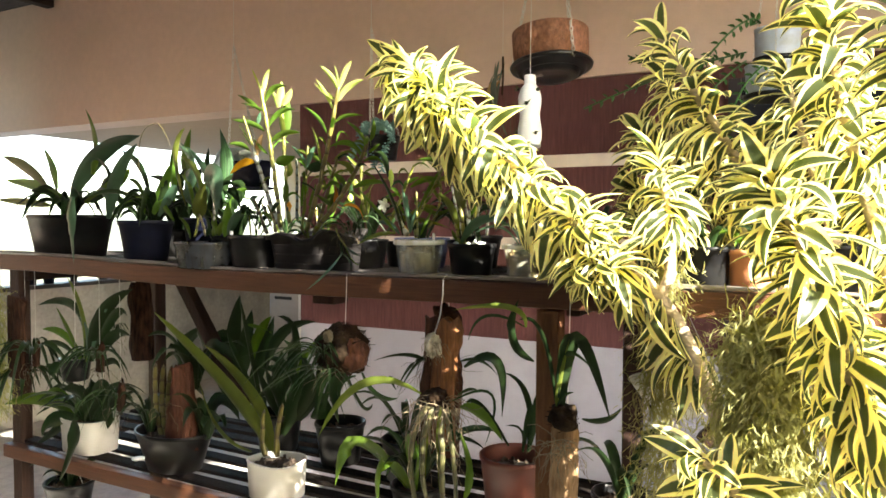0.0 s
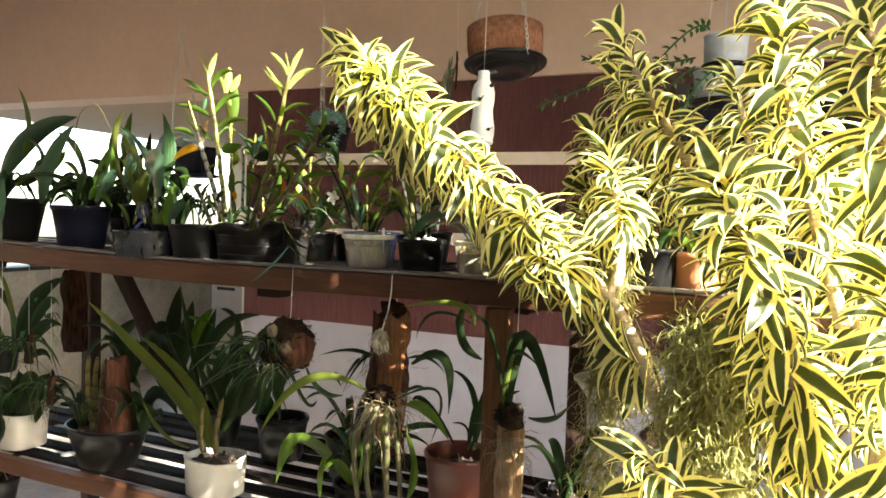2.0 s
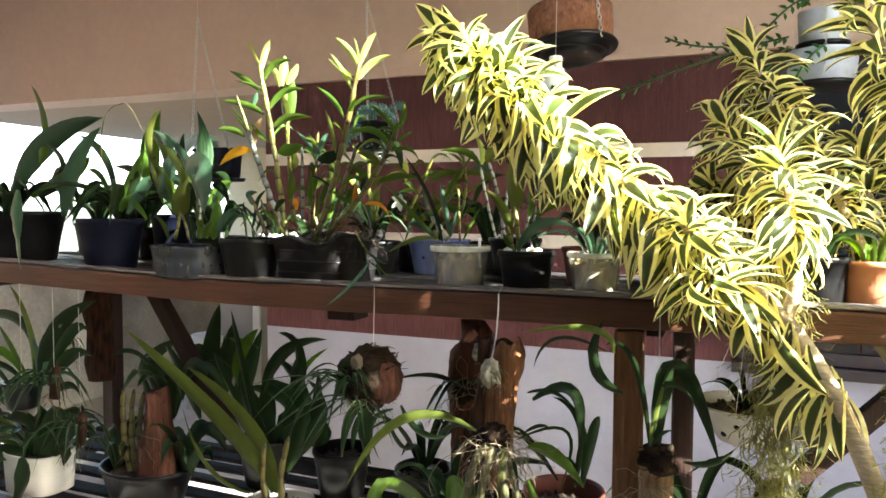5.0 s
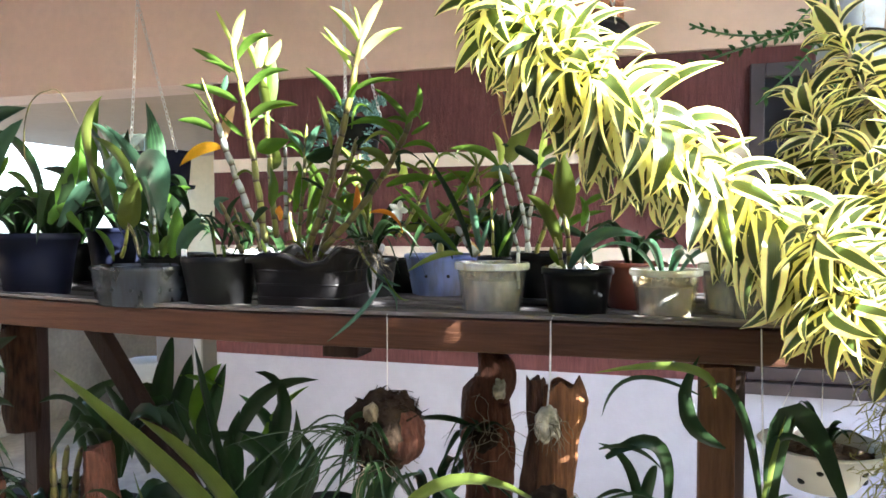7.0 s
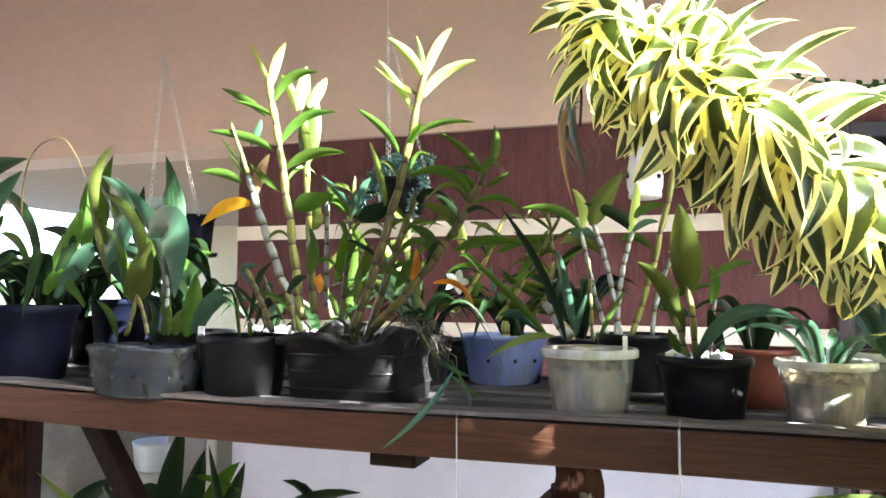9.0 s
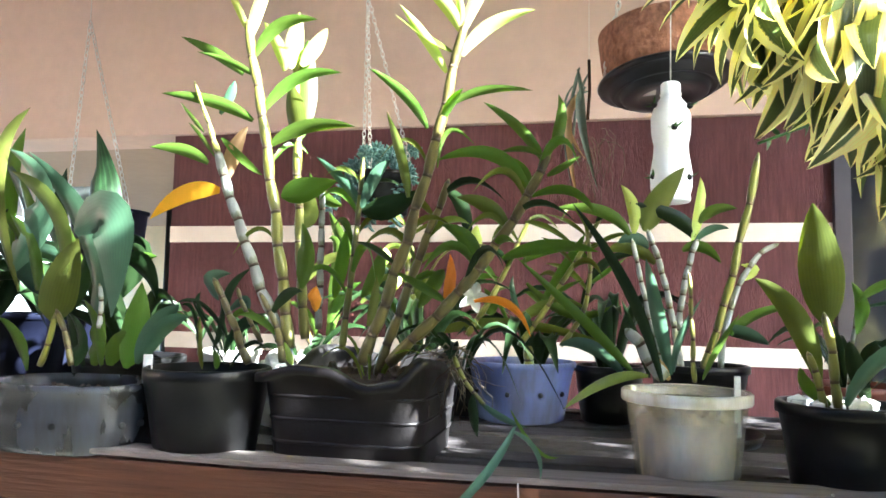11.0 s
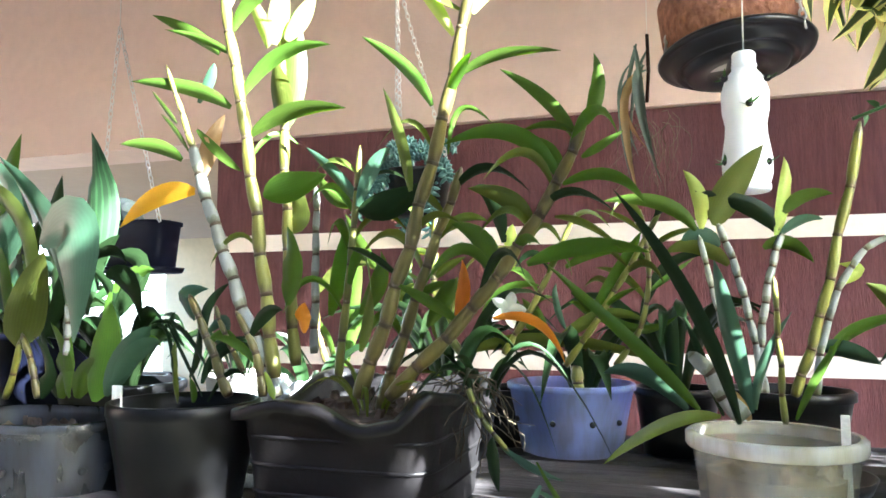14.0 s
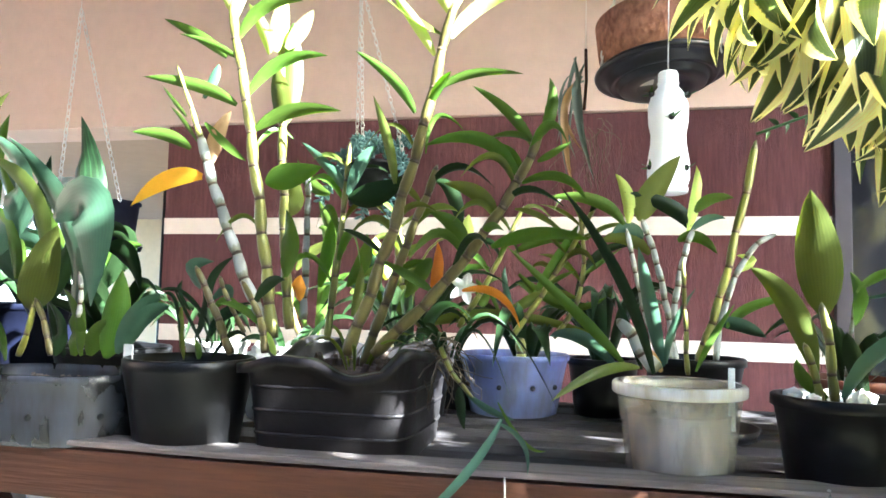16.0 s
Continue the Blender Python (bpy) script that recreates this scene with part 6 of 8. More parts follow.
leaf(blooms_leaf, (-0.533, 0.420, 1.548), (-0.533, 0.420, 1.603), (-0.509, 0.420, 1.654), 0.046, L_OLIVE, "oval")
leaf(blooms_leaf, (-0.393, 0.420, 1.613), (-0.384, 0.420, 1.595), (-0.363, 0.420, 1.552), 0.011, L_GREEN)
leaf(blooms_leaf, (-0.402, 0.420, 1.577), (-0.398, 0.420, 1.595), (-0.411, 0.420, 1.622), 0.027, L_GREEN)
leaf(blooms_leaf, (-0.691, 0.420, 1.517), (-0.672, 0.420, 1.592), (-0.632, 0.420, 1.630), 0.025, L_GREEN)
leaf(blooms_leaf, (-0.631, 0.420, 1.593), (-0.592, 0.420, 1.631), (-0.572, 0.420, 1.640), 0.023, L_OLIVE, roll=0.5)
leaf(blooms_leaf, (-0.711, 0.420, 1.516), (-0.734, 0.420, 1.573), (-0.777, 0.420, 1.591), 0.019, L_GREEN)
leaf(blooms_leaf, (-0.691, 0.420, 1.517), (-0.679, 0.420, 1.669), (-0.695, 0.420, 1.708), 0.029, L_GREEN)
leaf(blooms_leaf, (-0.571, 0.420, 1.538), (-0.591, 0.420, 1.612), (-0.587, 0.420, 1.687), 0.038, L_DARK_SHADED)
leaf(blooms_leaf, (-0.643, 0.420, 1.669), (-0.674, 0.420, 1.708), (-0.696, 0.420, 1.757), 0.033, L_GREEN, "oval")
leaf(blooms_leaf, (-0.347, 0.420, 1.666), (-0.277, 0.420, 1.692), (-0.235, 0.420, 1.666), 0.026, L_GREEN, roll=0.6)
leaf(blooms_leaf, (-0.339, 0.420, 1.631), (-0.263, 0.420, 1.579), (-0.196, 0.420, 1.597), 0.023, L_GREEN, roll=0.5)
leaf(blooms_leaf, (-0.367, 0.420, 1.552), (-0.297, 0.420, 1.596), (-0.238, 0.420, 1.588), 0.026, L_OLIVE, roll=0.6)
leaf(blooms_leaf, (-0.476, 0.420, 1.576), (-0.438, 0.420, 1.631), (-0.384, 0.420, 1.640), 0.022, L_GREEN, roll=0.4)
leaf(blooms_leaf, (-0.690, 0.320, 1.629), (-0.653, 0.320, 1.664), (-0.606, 0.320, 1.668), 0.021, L_OLIVE, roll=0.4)
leaf(blooms_leaf, (-0.636, 0.320, 1.753), (-0.675, 0.320, 1.772), (-0.695, 0.320, 1.810), 0.027, L_GREEN, "oval")
leaf(blooms_leaf, (-0.248, 0.520, 1.595), (-0.209, 0.520, 1.670), (-0.146, 0.520, 1.688), 0.023, L_DARK_SHADED)
leaf(blooms_leaf, (-0.349, 0.420, 1.578), (-0.362, 0.420, 1.613), (-0.361, 0.420, 1.644), 0.014, L_TEAL)
cane(blooms_leaf, (-0.504, 0.420, 1.540), (-0.543, 0.420, 1.631), (-0.543, 0.420, 1.743), 0.0064, 0.0047, C_GREEN, 5)
leafy(blooms_leaf, (-0.504, 0.420, 1.540), (-0.543, 0.420, 1.631), (-0.543, 0.420, 1.743), 7, 22)
cane(blooms_leaf, (-0.439, 0.420, 1.541), (-0.384, 0.420, 1.631), (-0.337, 0.420, 1.738), 0.0054, 0.0036, C_GREEN, 6)
leafy(blooms_leaf, (-0.439, 0.420, 1.541), (-0.384, 0.420, 1.631), (-0.337, 0.420, 1.738), 8, 24)
cane(blooms_leaf, (-0.350, 0.420, 1.526), (-0.279, 0.420, 1.631), (-0.216, 0.420, 1.744), 0.0053, 0.0035, C_GREEN, 6)
leafy(blooms_leaf, (-0.350, 0.420, 1.526), (-0.279, 0.420, 1.631), (-0.216, 0.420, 1.744), 8, 26)
cane(blooms_leaf, (-0.281, 0.420, 1.528), (-0.237, 0.420, 1.614), (-0.241, 0.420, 1.736), 0.0045, 0.0035, C_GREEN, 6)
leafy(blooms_leaf, (-0.281, 0.420, 1.528), (-0.237, 0.420, 1.614), (-0.241, 0.420, 1.736), 7, 28)
cane(blooms_leaf, (-0.711, 0.420, 1.498), (-0.733, 0.420, 1.544), (-0.745, 0.420, 1.601), 0.0066, 0.0049, C_CANE, 4)
for ob in (left_orchid, arching_orchid, dish_orchid, small_orchid, white_orchid, pleated_palm):
    ob.location.z += rise(ob.location.x)
for x, ob in back_pots:
    ob.location.z += rise(x)

# ---- hanging things above the bench ----
TOP = 3.159
basket = thing("hanging_basket", (-0.056, 1.0, 2.112), "round coconut-fibre basket in a black saucer hung on chains", "hanging basket")
BX, BY, BZ = -0.056, 1.0, 2.112
part("saucer", lathe([(0.001, 0.004), (0.060, 0.004), (0.063, 0.0), (0.098, 0.0), (0.104, 0.004), (0.107, 0.016), (0.116, 0.018), (0.121, 0.012), (0.128, 0.016), (0.134, 0.032), (0.150, 0.035), (0.158, 0.034), (0.161, 0.042), (0.157, 0.048), (0.146, 0.047), (0.130, 0.040), (0.118, 0.024), (0.001, 0.022)], (BX, BY, BZ), 64), M_SAUCER, basket, "ribbed black plastic saucer")
part("fibre_pot", lathe([(0.105, 0.045), (0.142, 0.05), (0.146, 0.10), (0.148, 0.175), (0.132, 0.178), (0.128, 0.10), (0.001, 0.095)], (BX, BY, BZ), 48), M_COIR, basket, "matted brown coconut fibre")
part("price_sticker", box(BX - 0.060, BX - 0.025, BY - 0.06, BY - 0.025, BZ + 0.0005, BZ + 0.0035), M_CERAMIC, basket, "small pale sticker under the saucer", smooth=False)
for a in (3.4, 5.6, 1.3):
    e = (BX + 0.152 * math.cos(a), BY + 0.152 * math.sin(a), BZ + 0.05)
    chain(basket, e, (BX, BY, 2.95), 0.026, 0.0024)
wire(basket, (BX, BY, 2.95), (BX, BY, TOP), 0.0016)
dry = thing("hanging_dry_leaves", (-0.24, 0.95, 1.80), "grey-green drooping orchid leaves with dried brown roots", "hanging plant")
wire(dry, (-0.24, 0.95, 2.19), (-0.24, 0.95, TOP), 0.0007)
dr = random.Random(12)
for k in range(8):
    top = Vector((-0.24 + dr.uniform(-0.035, 0.035), 0.95 + dr.uniform(-0.03, 0.03), 2.19 - dr.uniform(0.0, 0.10)))
    ln = dr.uniform(0.16, 0.36)
    mid = top + Vector((dr.uniform(-0.05, 0.05), dr.uniform(-0.04, 0.02), -ln * 0.35))
    end = top + Vector((dr.uniform(-0.05, 0.06), dr.uniform(-0.04, 0.02), -ln))
    leaf(dry, top, mid, end, dr.uniform(0.010, 0.026), L_DRY if k in (2, 5) else L_GREYL, "lance", dr.uniform(-1.6, 1.6), 0.5, wavy=0.2)
part("stalk", tube([(-0.24, 0.95, 2.20), (-0.238, 0.948, 2.12), (-0.243, 0.95, 2.05)], 0.004, 6), M_BARK, dry)
roots(dry, (-0.235, 0.95, 2.0), 16, 0.09, 0.5, 14)
for o in basket.children:
    if o.name.split(".")[0] in ("saucer", "fibre_pot", "price_sticker"):
        o.matrix_basis = Matrix.Rotation(radians(-5), 4, "Y") @ Matrix.Rotation(radians(-6), 4, "X")
bottle = thing("hanging_bottle", (-0.065, 0.79, 1.82), "white plastic bottle planter hung by its neck on wire", "bottle")
bp = [(0.001, 0.0), (0.036, 0.0), (0.040, 0.004), (0.040, 0.012), (0.038, 0.014), (0.043, 0.03), (0.044, 0.06), (0.037, 0.105), (0.036, 0.125), (0.041, 0.150), (0.042, 0.185), (0.034, 0.212), (0.022, 0.228), (0.021, 0.232), (0.023, 0.236), (0.021, 0.240), (0.021, 0.258), (0.018, 0.262), (0.001, 0.262)]
part("bottle_body", lathe(bp, (-0.065, 0.79, 1.82), 40), M_BOTTLE, bottle)
wire(bottle, (-0.065, 0.79, 2.08), (-0.055, 0.79, TOP), 0.0014)
for a, z in ((-1.5, 0.155), (-0.7, 0.05), (-2.7, 0.055), (-0.5, 0.205), (-2.6, 0.21)):
    c = Vector((-0.065 + 0.042 * math.cos(a), 0.79 + 0.042 * math.sin(a), 1.82 + z))
    b = bmesh.new()
    bmesh.ops.create_uvsphere(b, u_segments=10, v_segments=6, radius=0.007)
    bmesh.ops.translate(b, verts=b.verts, vec=c)
    hole = part("planting_hole", b, M_HOLE, bottle)
    for k in range(3):
        d = Vector((math.cos(a + k - 1), math.sin(a + k - 1), 0.3 * (k - 1)))
        part("sprout", leaf_bm(c, c + d * 0.010, c + d * 0.022 + Vector((0, 0, 0.006)), 0.006, n=5), L_CACT, hole)

succ = thing("hanging_succulent", (-0.72, 0.82, 1.80), "blue-grey succulent spilling from a black hanging pot on wires", "hanging plant")
pot_body(succ, (-0.72, 0.82, 1.80), 0.075, 0.06, 0.10, M_BLACK, 0.010)
for a in (0.4, 2.6, 4.6):
    chain(succ, (-0.72 + 0.073 * math.cos(a), 0.82 + 0.073 * math.sin(a), 1.90), (-0.77, 0.82, 2.345), 0.020, 0.0012)
wire(succ, (-0.77, 0.82, 2.345), (-0.77, 0.82, TOP), 0.0011)
sr = random.Random(3)
for k in range(12):
    a = sr.uniform(0, 6.28)
    p0 = Vector((-0.72 + 0.04 * math.cos(a), 0.82 + 0.04 * math.sin(a), 1.89))
    ends = ((0.07, 0.0, 0.07), (0.09, -0.03, 0.03), (-0.05, -0.08, 0.01), (-0.07, -0.06, -0.09), (0.02, -0.09, 0.03), (-0.02, -0.05, 0.05), (0.05, -0.07, -0.02), (-0.09, -0.03, -0.04), (0.0, -0.1, -0.08), (-0.03, -0.06, -0.12), (0.02, -0.09, -0.14), (0.04, -0.05, 0.06))[k]
    p2 = p0 + Vector(ends)
    p1 = (p0 + p2) / 2 + Vector((0, 0, 0.03))
    b = bmesh.new()
    for j in range(60):
        f = 0.15 + 0.85 * j / 60
        c = bez(p0, p1, p2, f)
        q = 2.4 * j
        ax = (bez(p0, p1, p2, min(1, f + 0.05)) - bez(p0, p1, p2, f - 0.05)).normalized()
        u = ax.orthogonal().normalized()
        d = (Matrix.Rotation(q, 3, ax) @ u + ax * 0.5).normalized()
        tube([c, c + d * 0.006, c + d * 0.014, c + d * 0.020], [0.002, 0.0038, 0.0036, 0.0008], 5, b)
    part("succulent_stem", b, L_SUCC, succ, "stem thickly set with blue-grey fleshy leaves")

farpot = thing("hanging_planter", (-1.63, 0.98, 1.72), "dark blue hanging planter with pale grey cactus stems", "hanging plant")
pot_body(farpot, (-1.595, 1.0, 1.72), 0.105, 0.095, 0.125, M_NAVY, 0.012, sx=1.0, sy=0.55, power=4, lip=0.006)
for k in range(4):
    x = -1.70 + 0.035 * k
    part("cactus_stem", tube([bez((x, 1.0, 1.83), (x - 0.05, 0.97, 1.90), (x - 0.09 - 0.02 * k, 0.93, 1.74 + 0.02 * k), j / 12) for j in range(13)], [0.013] * 12 + [0.006], 9), M_PALECACT, farpot)
cap = part("cactus_cap", lathe([(0.001, -0.012), (0.026, -0.006), (0.030, 0.004), (0.018, 0.016), (0.001, 0.02)], (-1.60, 0.97, 1.88), 16), M_PALECACT, farpot)
for dx in (-0.10, 0.10):
    chain(farpot, (-1.595 + dx, 0.95, 1.84), (-1.68, 0.98, 2.406), 0.026, 0.0016)
part("tray", lathe([(0.085, 0), (0.112, 0.002), (0.118, 0.016), (0.108, 0.016), (0.001, 0.006)], (-1.595, 1.0, 1.703), 40, 1.0, 0.58, 4), M_NAVY, farpot)
wire(farpot, (-1.68, 0.98, 2.406), (-1.68, 0.98, TOP), 0.0012)

cans = thing("hanging_cans", (0.73, 1.08, 1.98), "two pale blue-white painted tins hanging on chains", "hanging planter")
CX, CY = 0.73, 1.08
for zz, q in ((1.99, 0.95), (2.115, 0.68)):
    can = part("tin", lathe([(r * q, z) for r, z in ((0.09, 0), (0.102, 0.002), (0.108, 0.098), (0.112, 0.104), (0.106, 0.106), (0.10, 0.02), (0.001, 0.02))], (CX, CY, zz), 32), M_CANW, cans)
    part("tin_rim", lathe([(r * q, z) for r, z in ((0.100, -0.012), (0.114, -0.010), (0.116, 0.004), (0.100, 0.006))], (CX, CY, zz), 32), M_BLACK, can)
for a in (0.5, 2.6, 4.7):
    chain(cans, (CX + 0.108 * math.cos(a), CY + 0.108 * math.sin(a), 2.01), (CX + 0.01 * math.cos(a), CY, 2.75))
wire(cans, (CX, CY, 2.75), (CX, CY, TOP), 0.0016)
epi = thing("fishbone_cactus", (CX, CY, 2.0), "fishbone cactus with long toothed stems trailing from a hanging tin", "cactus")


def toothed(p0, p1, p2, width, n=26):
    b = bmesh.new()
    pts = [bez(p0, p1, p2, k / n) for k in range(n + 1)]
    tube(pts, 0.0035, 5, b)
    for k in range(1, n):
        d = (pts[k + 1] - pts[k - 1]).normalized()
        s = d.cross(Vector((0, 1, 0.1))).normalized() * (1 if k % 2 else -1)
        leaf_bm(pts[k] - d * 0.004, pts[k] + s * width * 0.5, pts[k] + s * width + d * 0.010, 0.014, n=3, bm=b)
    part("toothed_stem", b, L_CACT, epi)


toothed((CX - 0.1, CY, 2.15), (0.40, 0.90, 2.06), (0.12, 0.84, 1.955), 0.022, 30)
toothed((CX - 0.1, CY, 2.15), (0.42, 0.92, 2.10), (0.265, 0.88, 2.135), 0.014, 18)
toothed((CX - 0.1, CY, 2.12), (0.56, 0.92, 2.02), (0.44, 0.88, 1.90), 0.024, 16)
toothed((CX, CY - 0.1, 2.10), (0.64, 0.85, 1.98), (0.60, 0.80, 1.80), 0.024, 18)
toothed((CX - 0.05, CY - 0.1, 2.22), (0.62, 0.90, 2.20), (0.50, 0.86, 2.06), 0.024, 18)

# ---- mounts hung from the bench front ----
def wad(parent, at, r, tall, material, seed, label):
    """A loose lump of fibres: a crumpled core with strands wound round it."""
    rng = random.Random(seed)
    b = bmesh.new()
    bmesh.ops.create_icosphere(b, subdivisions=4, radius=r)
    for v in b.verts:
        v.co *= 1 + 0.55 * noise.noise(v.co * (1.1 / r) + Vector((seed, 0, 0))) + 0.25 * noise.noise(v.co * (3.2 / r))
        v.co.z *= tall
    bmesh.ops.translate(b, verts=b.verts, vec=at)
    for _ in range(14):
        a = rng.uniform(0, 6.28)
        line = [Vector(at) + Vector((math.cos(a + q * 0.9) * r * rng.uniform(0.8, 1.25), math.sin(a + q * 0.9) * r, (q / 6 - 0.5) * 2 * r * tall * rng.uniform(0.5, 1.1))) for q in range(6)]
        tube(line, 0.0008, 4, b)
    return part("moss_wad", b, material, parent, label)


ball = thing("hanging_ball_mount", (-0.30, -0.03, 1.12), "round bark ball with a spidery orchid and roots", "orchid mount")
b = bmesh.new()
bmesh.ops.create_icosphere(b, subdivisions=4, radius=0.068)
for v in b.verts:
    v.co *= 1 + 0.30 * noise.noise(v.co * 22) + 0.22 * noise.noise(v.co * 90)
    v.co.z *= 1.05
bmesh.ops.translate(b, verts=b.verts, vec=(-0.298, -0.03, 1.190))
part("bark_ball", b, M_FIBRE, ball)
b = bmesh.new()
bmesh.ops.create_icosphere(b, subdivisions=4, radius=0.050)
for v in b.verts:
    v.co *= 1 + 0.25 * noise.noise(v.co * 26) + 0.10 * noise.noise(v.co * 80)
bmesh.ops.translate(b, verts=b.verts, vec=(-0.268, -0.038, 1.186))
part("bark_face", b, M_RUST, ball, "rusty red-brown bare bark face")
br, b = random.Random(61), bmesh.new()
for _ in range(240):
    d = Vector((br.gauss(-0.8, 0.8), br.gauss(0, 1), br.gauss(0, 1))).normalized()
    e = d.orthogonal().normalized() * br.uniform(0.4, 1.0) + Vector((br.uniform(-0.5, 0.5), br.uniform(-0.5, 0.5), -0.5))
    line = [Vector((-0.298, -0.03, 1.190)) + (d + e * q * 0.22).normalized() * (0.069 + 0.0012 * q * q * br.uniform(0.2, 1.2)) for q in range(5)]
    tube(line, spread((0.0022, 0.0007), 5), 4, b)
tagged(part("fibre_tangle", b, M_FIBRE, ball, "dark wiry fibres round the ball"), kind="stuff")
wad(ball, (-0.300, -0.098, 1.240), 0.011, 1.5, M_ROOT, 51, "crumpled pale tie")
wire(ball, (-0.300, -0.02, 1.25), (-0.306, -0.004, SHELF + 0.012), 0.0010)
leaf(ball, (-0.263, -0.100, 1.175), (-0.310, -0.100, 1.232), (-0.348, -0.100, 1.210), 0.018, L_DARK_SHADED)
leaf(ball, (-0.267, -0.100, 1.159), (-0.320, -0.100, 1.193), (-0.358, -0.100, 1.143), 0.018, L_DARK_SHADED)
leaf(ball, (-0.191, -0.100, 1.152), (-0.146, -0.100, 1.097), (-0.078, -0.100, 1.098), 0.029, L_DARK_SHADED, "lance")
leaf(ball, (-0.209, -0.100, 1.142), (-0.264, -0.100, 1.099), (-0.242, -0.100, 1.022), 0.015, L_DARK_SHADED)
leaf(ball, (-0.263, -0.100, 1.144), (-0.301, -0.100, 1.094), (-0.311, -0.100, 1.031), 0.021, L_DARK_SHADED)
leaf(ball, (-0.273, -0.100, 1.151), (-0.320, -0.100, 1.108), (-0.340, -0.100, 1.012), 0.028, L_DARK_SHADED)
leaf(ball, (-0.086, -0.100, 1.119), (-0.103, -0.100, 1.146), (-0.083, -0.100, 1.141), 0.015, L_DARK_SHADED)
leaf(ball, (-0.263, -0.100, 1.144), (-0.282, -0.100, 1.066), (-0.264, -0.100, 1.007), 0.037, L_DARK_SHADED)
leaf(ball, (-0.236, -0.100, 1.140), (-0.191, -0.100, 1.062), (-0.155, -0.100, 1.074), 0.018, L_DARK_SHADED)
tuft(ball, (-0.335, -0.085, 1.175), 14, 0.15, 0.011, 46, L_DARK_SHADED, 1.2, 'lance', (-0.7, -0.3), 0.25, 0.9)
tuft(ball, (-0.31, -0.09, 1.15), 12, 0.15, 0.012, 6, L_DARK_SHADED, 1.1, 'lance', (-0.2, -0.4), -0.1, 0.7)
tuft(ball, (-0.315, -0.105, 1.20), 13, 0.12, 0.011, 47, L_DARK_SHADED, 1.0, 'lance', (-0.4, -0.3), 0.3, 0.9)
roots(ball, (-0.285, -0.09, 1.15), 14, 0.05, 0.1, 8)


def log_bm(p0, p1, r, flat, seed, n=22, taper=1.0):
    """A split piece of branch with a broken top."""
    rng = random.Random(seed)
    pts = [Vector(p0).lerp(Vector(p1), k / n) for k in range(n + 1)]
    b = tube(pts, [r * (1 + (taper - 1) * k / n) * (1 + 0.05 * math.sin(k * 0.5 + seed)) for k in range(n + 1)], 20)
    mid = (Vector(p0) + Vector(p1)) / 2
    for v in b.verts:
        v.co.y = mid.y + (v.co.y - mid.y) * flat
        k = noise.noise(Vector((v.co.x * 40, v.co.y * 40, v.co.z * 9 + seed)))
        v.co += Vector((v.co.x - mid.x, v.co.y - mid.y, 0)) * 0.3 * k
    top = max(v.co.z for v in b.verts)
    for v in b.verts:
        if v.co.z > top - 0.02:
            v.co.z += 0.06 * noise.noise(Vector((v.co.x * 34, v.co.y * 34, seed)))
    return b


def slab_bm(rows, y, thick, seed, n=30, rough=0.10, segs=22):
    """A split piece of wood: its left and right edge at a few heights, oval across, with furrows and a broken top."""
    zs = spread((rows[0][0], rows[-1][0]), n)
    pts = []
    for z in zs:
        for (z0, a0, b0), (z1, a1, b1) in zip(rows, rows[1:]):
            if z0 <= z <= z1 + 1e-6:
                q = (z - z0) / (z1 - z0)
                pts.append((z, a0 + (a1 - a0) * q, b0 + (b1 - b0) * q))
                break
    b = tube([Vector(((p + q) / 2, y, z)) for z, p, q in pts], [(q - p) / 2 for z, p, q in pts], segs)
    for v in b.verts:
        i = min(range(len(pts)), key=lambda k: abs(pts[k][0] - v.co.z))
        cx = (pts[i][1] + pts[i][2]) / 2
        half = (pts[i][2] - pts[i][1]) / 2
        v.co.y = y + (v.co.y - y) * thick / max(half, 0.001)
        k = noise.noise(Vector((v.co.x * 60, v.co.y * 60, v.co.z * 8 + seed))) + 0.5 * noise.noise(Vector((v.co.x * 120, v.co.y * 120, v.co.z * 40 + seed)))
        v.co += Vector((v.co.x - cx, v.co.y - y, 0)) * rough * 2 * k
        if v.co.z > pts[-1][0] - 0.02:
            v.co.z += 0.025 * noise.noise(Vector((v.co.x * 45, v.co.y * 45, seed)))
    return b


log = thing("hanging_log_mount", (0.02, -0.03, 0.80), "split orange-brown wood slab edged with bark and hung with an orchid", "orchid mount")
part("bark_edge", slab_bm(((1.00, -0.052, -0.010), (1.105, -0.048, -0.006), (1.21, -0.036, 0.004), (1.302, -0.034, -0.004)), -0.024, 0.026, 3, rough=0.2), M_BARK, log, "dark shaggy strip of bark")
part("bare_wood", slab_bm(((0.98, -0.012, 0.050), (1.115, -0.018, 0.048), (1.215, -0.014, 0.056), (1.272, -0.010, 0.074), (1.296, -0.006, 0.060)), -0.032, 0.022, 5, rough=0.07), M_BARE, log, "bare split face of orange-brown wood")
b = bmesh.new()
tube([(0.006, -0.07, 1.25), (0.006, -0.03, 1.31), (0.004, -0.012, 1.36), (0.004, -0.010, SHELF + 0.01), (0.006, 0.004, SHELF + 0.02), (0.01, 0.03, SHELF + 0.012)], 0.0018, 6, b)
part("hook", b, M_WIRE, log, "bent wire hook over the beam")
wad(log, (0.008, -0.070, 1.235), 0.019, 1.5, M_DRYMOSS, 52, "wad of pale dried moss")
roots(log, (0.010, -0.075, 1.235), 26, 0.03, 0.2, 53, r=0.0008)
wad(log, (0.012, -0.065, 1.10), 0.034, 0.7, M_FIBRE, 58, "dark crown of old roots")
roots(log, (0.02, -0.08, 1.09), 80, 0.075, 0.2, 9)
